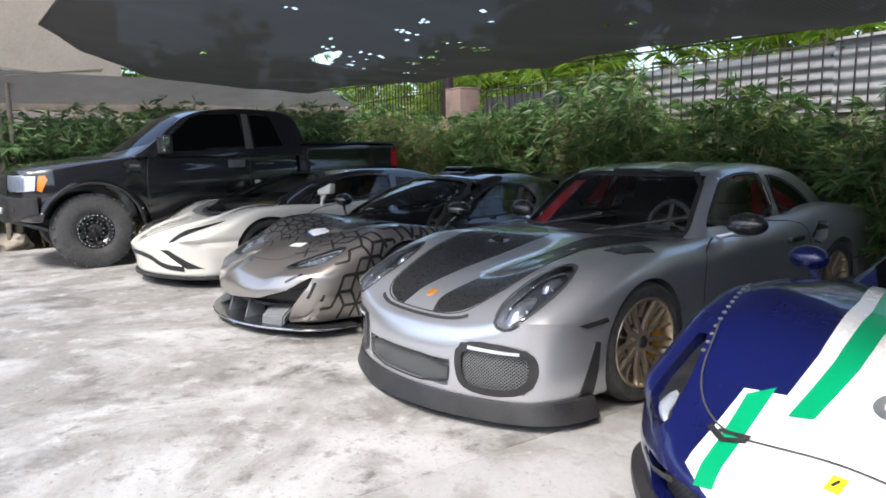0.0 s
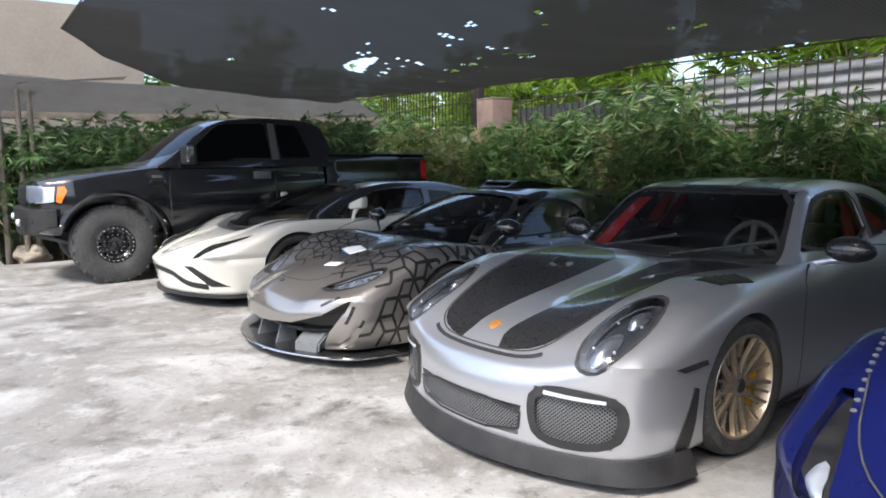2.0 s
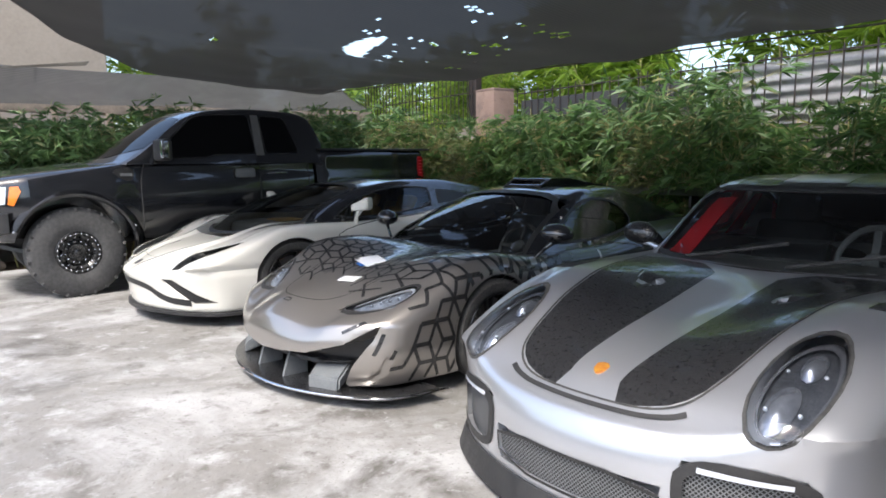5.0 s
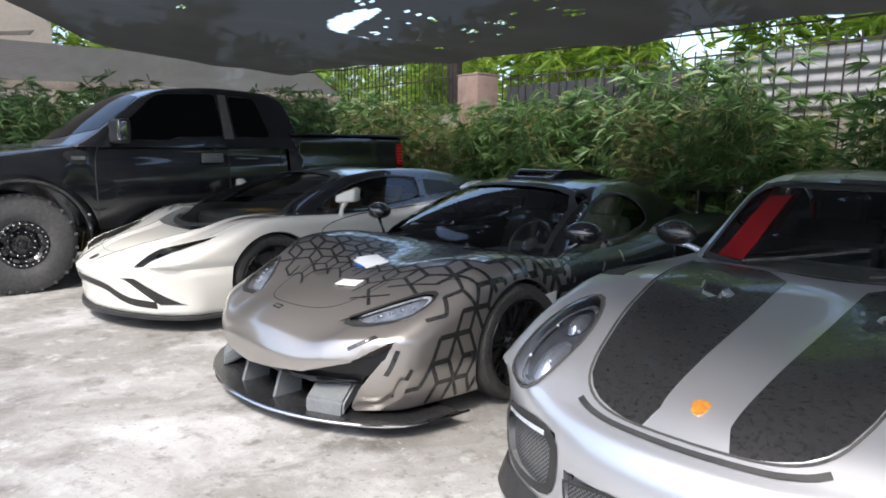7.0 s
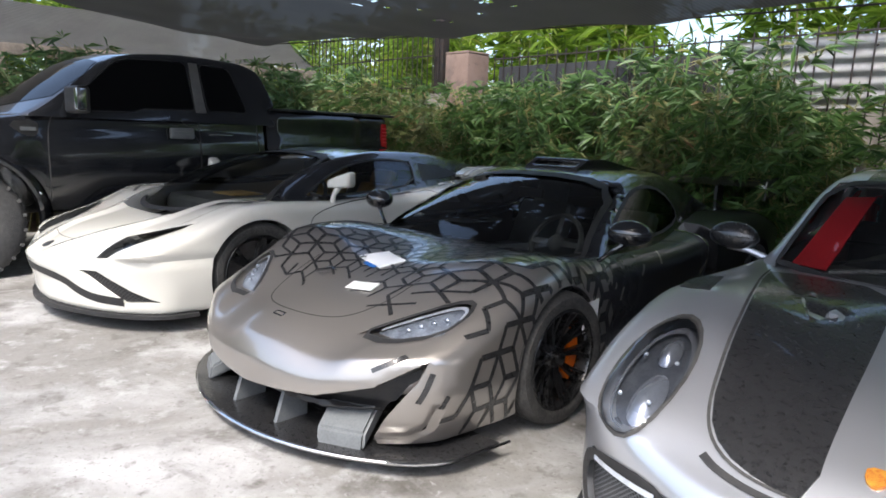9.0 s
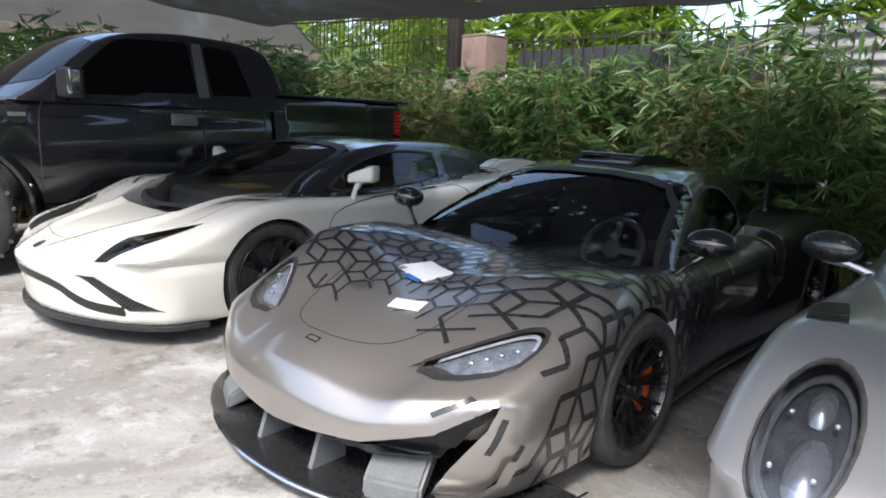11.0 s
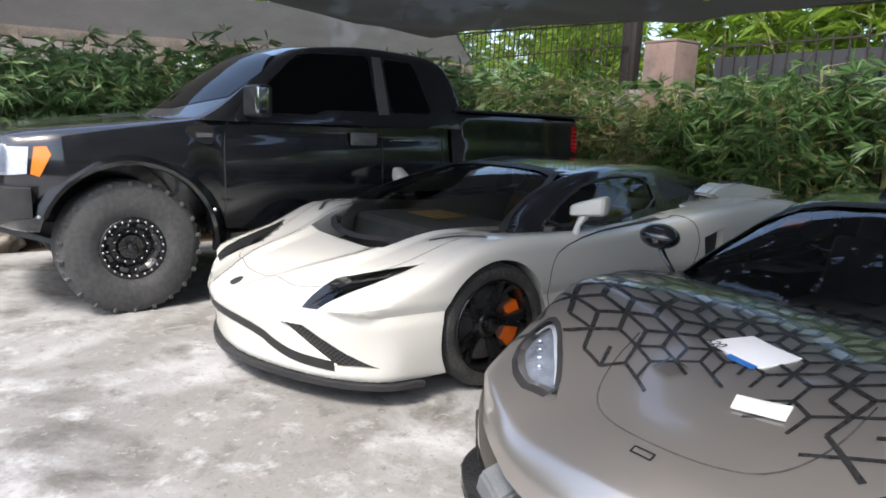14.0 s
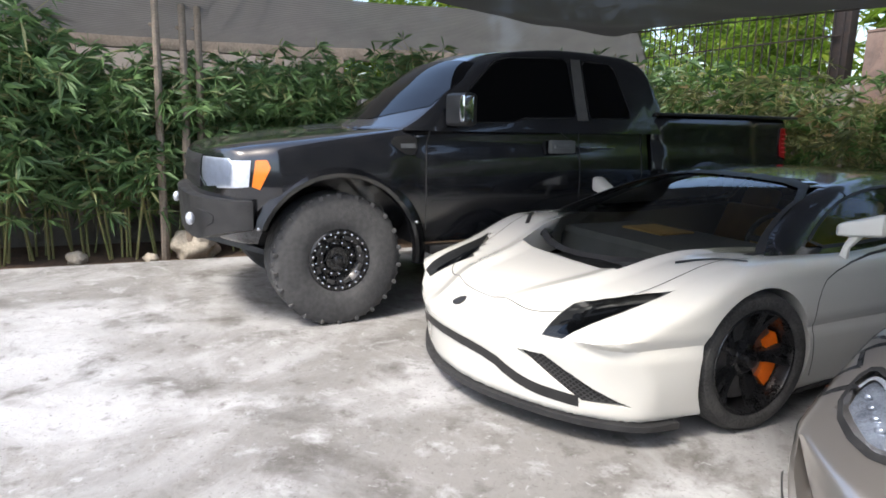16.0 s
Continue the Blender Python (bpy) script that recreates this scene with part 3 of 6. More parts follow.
def net_material(name, colour, open_share, seed):
    """Woven shade cloth: fine stripes of thread, a share of daylight through the weave."""
    m = bpy.data.materials.new(name)
    m.use_nodes = True
    nt = m.node_tree
    p = nt.nodes["Principled BSDF"]
    p.inputs["Base Color"].default_value, p.inputs["Roughness"].default_value = (*colour, 1), 0.75
    co, wave, n = nt.nodes.new("ShaderNodeTexCoord"), nt.nodes.new("ShaderNodeTexWave"), nt.nodes.new("ShaderNodeTexNoise")
    wave.inputs["Scale"].default_value, wave.inputs["Distortion"].default_value, wave.inputs["Detail"].default_value = 9.0, 1.5, 3
    n.inputs["Scale"].default_value, n.inputs["Detail"].default_value = 1.3 + seed, 6
    nt.links.new(co.outputs["Object"], wave.inputs["Vector"])
    nt.links.new(co.outputs["Object"], n.inputs["Vector"])
    mix = nt.nodes.new("ShaderNodeMix")
    mix.data_type = "RGBA"
    mix.inputs["A"].default_value, mix.inputs["B"].default_value = (*colour, 1), (*[c * 4.5 for c in colour], 1)
    half = nt.nodes.new("ShaderNodeMath")
    half.operation = "MULTIPLY"
    nt.links.new(wave.outputs["Fac"], half.inputs[0])
    nt.links.new(n.outputs["Fac"], half.inputs[1])
    nt.links.new(half.outputs[0], mix.inputs["Factor"])
    nt.links.new(mix.outputs["Result"], p.inputs["Base Color"])
    thin, clear, a, b = (nt.nodes.new("ShaderNode" + k) for k in ("BsdfTranslucent", "BsdfTransparent", "MixShader", "MixShader"))
    thin.inputs[0].default_value = (*[min(1, c * 3) for c in colour], 1)
    a.inputs[0].default_value, b.inputs[0].default_value = 0.3, open_share
    out = nt.nodes["Material Output"]
    nt.links.new(p.outputs[0], a.inputs[1])
    nt.links.new(thin.outputs[0], a.inputs[2])
    nt.links.new(a.outputs[0], b.inputs[1])
    nt.links.new(clear.outputs[0], b.inputs[2])
    nt.links.new(b.outputs[0], out.inputs[0])
    return m


NET = net_material("black_shade_net", (0.011, 0.0108, 0.0105), 0.02, 0.0)
GREY_NET = net_material("grey_shade_net", (0.06, 0.058, 0.055), 0.05, 2.0)
TARP = material("beige_tarp", (0.30, 0.255, 0.205), 0.85, vary=0.3, scale=2.0, bump=0.2)


def structure(name, bm, mat, label, kind="structure", category="wall", sharp=35):
    ob = part(name, bm, mat, None, label, sharp)
    return tagged(ob, category=category, kind=kind)


structure("ground", block(bmesh.new(), -150, 150, -150, 150, -0.4, -0.06), SOIL, "bare brown soil round the concrete yard", category="ground")
structure("pavement", block(bmesh.new(), -6.5, 3.22, -12, 4.9, -0.3, 0.0, bevel=0.006), CONCRETE, "mottled grey poured concrete yard with pale stains", category="floor")
structure("pavement_bay", block(bmesh.new(), 3.224, 14, -12, 4.9, -0.3, 0.002, bevel=0.006), SMOOTH, "smoother pale concrete bay beside the mottled yard", category="floor")
structure("wall_rear", block(bmesh.new(), -8.4, 13, 4.95, 5.15, -0.1, 1.95, bevel=0.01), WALL, "low weathered rendered wall behind the hedge")
structure("wall_left", block(bmesh.new(), -8.2, -8.0, -9, 5.15, -0.1, 1.75, bevel=0.01), WALL, "weathered rendered boundary wall behind bamboo")
# Added out of view: keeps side sky out of the car paint's reflections.
structure("wall_right", block(bmesh.new(), 12.0, 12.2, -13, 4.9, -0.1, 3.2, bevel=0.01), WALL, "plain unseen wall added to close off the yard")
# Added behind the camera, unseen; only gives the cars something to reflect.
structure("wall_front", block(bmesh.new(), -14, 14, -13.2, -13, -0.1, 2.6, bevel=0.01), WALL, "plain unseen wall added to close off the yard")
structure("wall_top_beam", block(bmesh.new(), -8.02, -7.88, -9, 4.9, 2.2, 2.40, bevel=0.012), TIMBER, "grey weathered beam along the wall top", category="trim")

pillar = thing("pillar", pose(-3.95, 4.86, 0), "pinkish rendered fence pillar beside the rear wall", "pillar")
part("shaft", block(bmesh.new(), -0.22, 0.22, -0.2, 0.2, 0, 2.44, bevel=0.015), PILLAR, pillar)
part("cap", block(bmesh.new(), -0.225, 0.225, -0.205, 0.205, 2.44, 2.47, bevel=0.012), PILLAR, pillar)
post = thing("fence_post", pose(-4.75, 5.1, 0), "dark square steel post above the rear wall", "post")
part("shaft", block(bmesh.new(), -0.1, 0.1, -0.06, 0.06, 1.9, 3.1, bevel=0.006), IRON, post)
part("foot_plate", block(bmesh.new(), -0.13, 0.13, -0.1, 0.1, 1.95, 1.97, bevel=0.004), IRON, post)


def bar_fence(x0, x1, y, z0, z1, pitch, rails, label):
    f = thing("bar_fence", pose(x0, y, z0), label, "fence")
    bm = bmesh.new()
    block(bm, -0.007, 0.007, -0.007, 0.007, 0, z1 - z0, bevel=0.002, seg=1)
    first = part("bar", bm, IRON, f)
    n = int((x1 - x0) / pitch)
    for k in range(1, n + 1):
        b = new("bar", first.data)
        b.parent, b.location, b.rotation_euler = f, (k * pitch, 0, 0), (0, radians(random.uniform(-0.5, 0.5)), 0)
    for z in rails:
        part("rail", block(bmesh.new(), 0, x1 - x0, -0.012, 0.012, z - z0 - 0.008, z - z0 + 0.008), IRON, f)


bar_fence(-3.45, 12, 4.88, 0.2, 2.42, 0.145, (0.3, 1.35, 2.36), "black iron bar fence in front of the zinc sheets")
bar_fence(-8.3, -4.7, 5.0, 1.95, 2.95, 0.12, (2.05, 2.5, 2.9), "thin iron bars on the low rear wall")


def corrugated(x0, x1, z0, z1, y, label):
    """Sheet zinc with level waves, one sheet a piece."""
    s = thing("zinc_sheet", pose(x0, y, z0), label, "metal sheet", "zinc sheets behind the fence")
    bm = bmesh.new()
    rows = []
    n = int((z1 - z0) / 0.012)
    for k in range(n + 1):
        z = (z1 - z0) * k / n
        d = 0.014 * math.sin(z * 2 * math.pi / 0.115)
        rows.append([bm.verts.new((x, d + 0.004 * math.sin(x * 3), z)) for x in (0, (x1 - x0) / 2, x1 - x0)])
    for a, b in zip(rows, rows[1:]):
        for i in range(2):
            bm.faces.new((a[i], a[i + 1], b[i + 1], b[i]))
    bmesh.ops.solidify(bm, geom=bm.faces[:], thickness=0.004)
    part("sheet", bm, ZINC, s, sharp=60)
    bm = bmesh.new()
    for x in (0.08, (x1 - x0) / 2, x1 - x0 - 0.08):
        for z in (0.1, z1 - z0 - 0.1):
            blob(bm, x, -0.018, z, 0.012, 0.008, 0.012, u=8, v=5)
    tagged(part("screw", bm, IRON, s), kind="stuff")


corrugated(-0.35, 2.2, 1.72, 2.34, 4.935, "pale corrugated zinc sheet fixed behind the iron fence")
corrugated(2.15, 4.9, 1.70, 2.40, 4.915, "pale corrugated zinc sheet fixed behind the iron fence")
corrugated(4.85, 7.6, 1.72, 2.44, 4.935, "pale corrugated zinc sheet fixed behind the iron fence")
corrugated(7.55, 11.0, 1.70, 2.44, 4.915, "pale corrugated zinc sheet fixed behind the iron fence")
board = thing("grey_board", pose(-3.4, 4.92, 1.6), "dull grey board behind the iron fence", "board")
part("panel", block(bmesh.new(), 0, 3.0, -0.01, 0.01, 0, 0.66, bevel=0.004), material("grey_board", (0.022, 0.023, 0.025), 0.7, vary=0.5, scale=3), board)


def net_patch(name, corner, mat, label, nu=60, nv=44, sag=0.15, wave=0.05, holes=(), tears=0, seed=1, lift=None, parts_rope=True):
    """A slack sheet between four corners (front left, front right, rear right, rear left), with holes."""
    random.seed(seed)
    fl, fr, rr, rl = (np.array(c, float) for c in corner)
    net = thing(name, pose(0, 0, 0), label, "shade net")
    bm = bmesh.new()
    grid = []
    for j in range(nv + 1):
        v = j / nv
        row = []
        for i in range(nu + 1):
            u = i / nu
            p = (fl * (1 - u) + fr * u) * (1 - v) + (rl * (1 - u) + rr * u) * v
            if lift:
                p = p + np.array(lift(u, v))
            z = p[2] - sag * 4 * u * (1 - u) * math.sin(math.pi * min(v * 1.05, 1)) * 0.5 - sag * math.sin(math.pi * v) * 0.6
            z += wave * noise.noise(Vector((p[0] * 0.5, p[1] * 0.6, seed))) + wave * 0.4 * noise.noise(Vector((p[0] * 1.7, p[1] * 1.1, seed + 5)))
            row.append(bm.verts.new((p[0], p[1], z)))
        grid.append(row)
    for j in range(nv):
        for i in range(nu):
            q = (grid[j][i], grid[j][i + 1], grid[j + 1][i + 1], grid[j + 1][i])
            c = sum((w.co for w in q), Vector()) / 4
            gone = False
            for hx, hy, ha, hb, turn in holes:
                dx, dy = c.x - hx, c.y - hy
                s, t = dx * math.cos(turn) + dy * math.sin(turn), -dx * math.sin(turn) + dy * math.cos(turn)
                gone |= (s / ha) ** 2 + ((t - 0.12 * (s / ha) ** 2) / hb) ** 2 < 1
            if not gone:
                bm.faces.new(q)
    bmesh.ops.delete(bm, geom=[v for v in bm.verts if not v.link_faces], context="VERTS")
    part("cloth", bm, mat, net, sharp=180)
    bm = bmesh.new()
    for a, b in ((fl, fr), (rl, rr), (fl, rl)):
        e = [a + (b - a) * k / 12 for k in range(13)]
        if lift:
            vv = {0: lambda k: (k / 12, 0.0), 1: lambda k: (k / 12, 1.0), 2: lambda k: (0.0, k / 12)}[0 if (a is fl and b is fr) else 1 if a is rl else 2]
            e = [p + np.array(lift(*vv(k))) for k, p in enumerate(e)]
        tube(bm, e, 0.008, 6)
    part("edge_rope", bm, ROPE, net)
    return net


def main_lift(u, v):
    left = (1 - u) ** 3
    return (-0.55 * left * math.sin(math.pi * v), -0.6 * left * math.sin(math.pi * v), -0.06 * math.sin(math.pi * v) * left - 0.14 * math.sin(math.pi * u) * v)


random.seed(11)
pin_holes = [(random.gauss(-0.6, 0.9), random.gauss(1.9, 0.7), random.uniform(0.02, 0.05), random.uniform(0.015, 0.035), random.uniform(0, 3)) for _ in range(46)]
net_patch("shade_net", ((-2.95, -1.35, 2.80), (11, -0.3, 3.0), (11, 4.25, 2.36), (-6.15, 3.0, 2.52)), NET,
          "black woven shade net sagging over the cars, torn in places", 300, 150, 0.07, 0.10,
          holes=[(-1.75, 1.36, 0.72, 0.12, -0.32)] + pin_holes, seed=3, lift=main_lift)
net_patch("grey_shade_net", ((-7.6, -6.0, 2.36), (-6.9, -6.0, 2.96), (-6.1, 3.3, 2.62), (-7.6, 4.7, 2.40)), GREY_NET,
          "dusty grey shade net hung towards the boundary wall", 40, 40, 0.1, 0.06, seed=5)
structure("wall_house", block(bmesh.new(), -10.6, -10.3, -12, 0.5, -0.1, 4.6, bevel=0.02), TARP, "plain beige house wall beyond the boundary wall")
bm = bmesh.new()
for k in range(4):
    tube(bm, [(-5.4 + 0.1 * k, -0.5, 2.62), (-6.8, -1.1 - 0.25 * k, 2.72 - 0.03 * k), (-8.3, -1.9 - 0.4 * k, 2.95 - 0.04 * k)], 0.009, 5)
ob = thing("net_rope", pose(0, 0, 0), "slack dark ropes tying the shade net", "rope")
part("strand", bm, ROPE, ob)

# ---- bamboo and trees ----
def leaf_material(name, dark, bright, dry, through=0.35):
    m = bpy.data.materials.new(name)
    m.use_nodes = True
    nt = m.node_tree
    p = nt.nodes["Principled BSDF"]
    p.inputs["Roughness"].default_value = 0.5
    geo, ramp = nt.nodes.new("ShaderNodeNewGeometry"), nt.nodes.new("ShaderNodeValToRGB")
    ramp.color_ramp.elements[0].color, ramp.color_ramp.elements[1].color = (*dark, 1), (*dry, 1)
    for pos, c in ((0.55, bright), (0.9, bright)):
        e = ramp.color_ramp.elements.new(pos)
        e.color = (*c, 1)
    nt.links.new(geo.outputs["Random Per Island"], ramp.inputs[0])
    nt.links.new(ramp.outputs[0], p.inputs["Base Color"])
    thin, mix = nt.nodes.new("ShaderNodeBsdfTranslucent"), nt.nodes.new("ShaderNodeMixShader")
    nt.links.new(ramp.outputs[0], thin.inputs[0])
    mix.inputs[0].default_value = through
    nt.links.new(p.outputs[0], mix.inputs[1])
    nt.links.new(thin.outputs[0], mix.inputs[2])
    nt.links.new(mix.outputs[0], nt.nodes["Material Output"].inputs[0])
    return m


LEAF = leaf_material("bamboo_leaf", (0.026, 0.065, 0.016), (0.085, 0.165, 0.042), (0.26, 0.23, 0.09))
LEAF_DRY = leaf_material("dry_bamboo_leaf", (0.05, 0.065, 0.025), (0.13, 0.15, 0.05), (0.32, 0.20, 0.11))
TREE_LEAF = leaf_material("tree_leaf", (0.06, 0.12, 0.012), (0.20, 0.32, 0.03), (0.34, 0.38, 0.06), 0.55)
# Bamboo leaf colours again, lightened to stand for daylight on the boundary hedge.
LEAF_LIT = leaf_material("lit_bamboo_leaf", (0.045, 0.10, 0.035), (0.13, 0.22, 0.08), (0.28, 0.29, 0.14))
CULM = material("bamboo_culm", (0.16, 0.19, 0.06), 0.45, vary=0.8, scale=6, second=(0.28, 0.22, 0.10))


def leaf_mesh(verts, faces, at, way, side, long, wide):
    up = way.cross(side).normalized()
    k = len(verts)
    tip = at + way * long - Vector((0, 0, 1)) * long * random.uniform(0.05, 0.35)
    mid = at + way * long * 0.45 + up * long * 0.03
    verts += [at, mid + side * wide / 2, tip, mid - side * wide / 2]
    faces += [(k, k + 1, k + 2), (k, k + 2, k + 3)]


def bamboo_meshes(seed, height, spread, sprays, leaf=0.15, mat=None, per=9):
    """One plant: thin jointed culms and fans of narrow leaves on short twigs."""
    random.seed(seed)
    verts, faces = [], []
    bm = bmesh.new()
    for c in range(7):
        a, l = random.uniform(0, 6.28), random.uniform(0.1, spread)
        top = Vector((math.cos(a) * l * 1.3, math.sin(a) * l * 0.7, height * random.uniform(0.75, 1.0)))
        base = Vector((math.cos(a) * 0.12, math.sin(a) * 0.1, 0))
        line = [base + (top - base) * t + Vector((0, 0, 0.25 * height * t * (1 - t))) for t in (0, 0.25, 0.5, 0.75, 1)]
        tube(bm, line, [0.011, 0.010, 0.008, 0.006, 0.003], 6)
        for s in range(sprays // 7):
            t = random.uniform(0.12, 1.0) ** 0.75
            p = base + (top - base) * t + Vector((0, 0, 0.25 * height * t * (1 - t)))
            b = random.uniform(0, 6.28)
            out = Vector((math.cos(b), math.sin(b), random.uniform(-0.2, 0.6))).normalized()
            q = p + out * random.uniform(0.08, 0.38)
            tube(bm, [p, q], [0.003, 0.0015], 3)
            for k in range(per):
                way = (out * 0.8 + Vector((random.gauss(0, 0.75), random.gauss(0, 0.75), random.gauss(-0.15, 0.5)))).normalized()
                side = way.orthogonal().normalized()
                side.rotate(Matrix.Rotation(random.uniform(-0.7, 0.7), 3, way))
                L = leaf * random.uniform(0.6, 1.35)
                leaf_mesh(verts, faces, q, way, side, L, L * random.uniform(0.10, 0.16))
    bmesh.ops.recalc_face_normals(bm, faces=bm.faces)
    culm = bpy.data.meshes.new("culms")
    bm.to_mesh(culm)
    bm.free()
    culm.materials.append(CULM)
    leaves = bpy.data.meshes.new("leaves")
    leaves.from_pydata([tuple(v) for v in verts], [], faces)
    leaves.materials.append(mat or LEAF)
    return culm, leaves


def plant(kind, m, meshes, label, group, category="bamboo"):
    ob = thing(kind, m, label, category, group)
    tagged(part_mesh("stem", meshes[0], ob), kind="stuff")
    tagged(part_mesh("leaves", meshes[1], ob), kind="stuff")
    return ob


green = [bamboo_meshes(s, 2.0, 0.5, 240) for s in range(5)]
lit_green = [bamboo_meshes(60 + s, 2.0, 0.55, 260, 0.17, LEAF_LIT) for s in range(3)]
dry = [bamboo_meshes(20 + s, 1.75, 0.5, 200, 0.13, LEAF_DRY) for s in range(3)]
tall = [bamboo_meshes(40 + s, 4.2, 1.2, 380, 0.26, TREE_LEAF, 8) for s in range(3)]
random.seed(5)
x = -8.0
while x < 9.5:
    low = x < -3.2
    pool = dry if (low and random.random() < 0.6) or random.random() < 0.12 else green
    s = random.uniform(0.92, 1.15) if low else (random.uniform(0.98, 1.2) if x < 0.2 else random.uniform(0.72, 1.05))
    ob = plant("bamboo", pose(x + random.uniform(-0.1, 0.1), 4.45 + random.uniform(-0.22, 0.2), -0.02, 0, 0, random.uniform(0, 360)),
               random.choice(pool), "dense green bamboo clump with narrow drooping leaves" if pool is green else "browning bamboo clump with narrow drooping leaves", "hedge along the rear wall")
    ob.scale = (s, s, s)
    x += random.uniform(0.26, 0.40)
y = -8.0
while y < 4.2:
    s = random.uniform(0.98, 1.32)
    ob = plant("bamboo", pose(-7.15 + random.uniform(-0.25, 0.2), y, -0.06, 0, 0, random.uniform(0, 360)), random.choice(lit_green),
               "leafy green bamboo clump beside the boundary wall, leaf colour lightened for daylight", "hedge along the boundary wall")
    ob.scale = (s, s, s)
    y += random.uniform(0.34, 0.5)
for k in range(22):
    ob = plant("tree", pose(-13 + k * 1.15 + random.uniform(-0.4, 0.4), random.uniform(6.6, 9.5), -0.06, 0, 0, random.uniform(0, 360)), random.choice(tall),
               "sunlit bright green tree beyond the wall", "trees beyond the rear wall", "tree")
    s = random.uniform(0.8, 1.25)
    ob.scale = (s, s, s)

for k in range(7):
    ob = plant("tree", pose(random.uniform(-11.5, -9.6), 1.4 + k * 0.6, -0.06, 0, 0, random.uniform(0, 360)), random.choice(tall),
               "leafy green tree beyond the boundary wall", "trees beyond the boundary wall", "tree")
    s = random.uniform(0.8, 1.15)
    ob.scale = (s, s, s)
for n, (px, py, tilt) in enumerate(((-6.85, -2.05, 2), (-6.75, -1.8, -3), (-6.95, -1.65, 1.5))):
    bm = bmesh.new()
    tube(bm, [(0, 0, 0), (0.02, 0, 1.0), (0.01, 0.02, 2.0), (0.05, 0.02, 2.7)], [0.046, 0.042, 0.038, 0.033], 8)
    st = thing("bamboo_pole", pose(px, py, -0.06, 0, tilt, 0), "bare pale bamboo pole standing in the hedge", "pole", "poles by the boundary wall")
    part("shaft", bm, TIMBER, st)
    bm = bmesh.new()
    for z in (0.5, 1.0, 1.5, 2.0, 2.4):
        lathe(bm, [(0.040, z - 0.014), (0.050, z), (0.040, z + 0.014)], 10)
    bmesh.ops.rotate(bm, verts=bm.verts[:], cent=(0, 0, 0), matrix=Matrix.Rotation(radians(-90), 3, "Y"))
    part("joint", bm, TIMBER, st)


def rock(x, y, r, label):
    bm = bmesh.new()
    bmesh.ops.create_icosphere(bm, subdivisions=4, radius=1)
    for v in bm.verts:
        d = 1 + 0.35 * noise.noise(v.co * 1.4 + Vector((x, y, 0))) + 0.1 * noise.noise(v.co * 4)
        v.co = Vector((v.co.x * r * 1.2, v.co.y * r, v.co.z * r * 0.75)) * d
    ob = part("rock", bm, ROCK, None, label, 40)
    ob.location = (x, y, r * 0.45 - 0.06)
    tagged(ob, category="rock", group="rocks at the yard's edge")


rock(-6.95, -1.75, 0.25, "large pale rock on the soil beside the hedge")
rock(-6.75, -2.2, 0.08, "small pale rock on the soil")
rock(-6.9, -2.9, 0.10, "small brown rock on the soil")
for k in range(12):
    bm = bmesh.new()
    block(bm, -0.03, 0.03, -0.045, 0.045, 0, 0.72, bevel=0.006)
    ob = part("fence_stake", bm, TIMBER, None, "pale weathered fence stake before the boundary wall")
    ob.location = (-7.85, -4.4 + k * 0.75, 1.50)
    tagged(ob, category="stake", group="stakes on the boundary wall")
bm = bmesh.new()
bmesh.ops.create_icosphere(bm, subdivisions=2, radius=0.03)
for v in bm.verts:
    v.co = Vector((v.co.x * 1.2, v.co.y, v.co.z * 0.8)) * (1 + 0.4 * noise.noise(v.co * 45))
ob = part("paper_scrap", bm, PAPER, None, "crumpled white paper scrap on the concrete")
ob.location = (0.064, -0.306, 0.012)
tagged(ob, category="litter")

# ---- silver coupe with carbon bonnet ----
def mirrored(pts):
    return [(-a, b) for a, b in pts][::-1]


def lamp_ellipse(cx, cz, a, b, turn=0.0, n=20):
    c, s = math.cos(turn), math.sin(turn)
    return [(cx + a * math.cos(t) * c - b * math.sin(t) * s, cz + a * math.cos(t) * s + b * math.sin(t) * c) for t in np.linspace(0, 2 * math.pi, n, endpoint=False)]


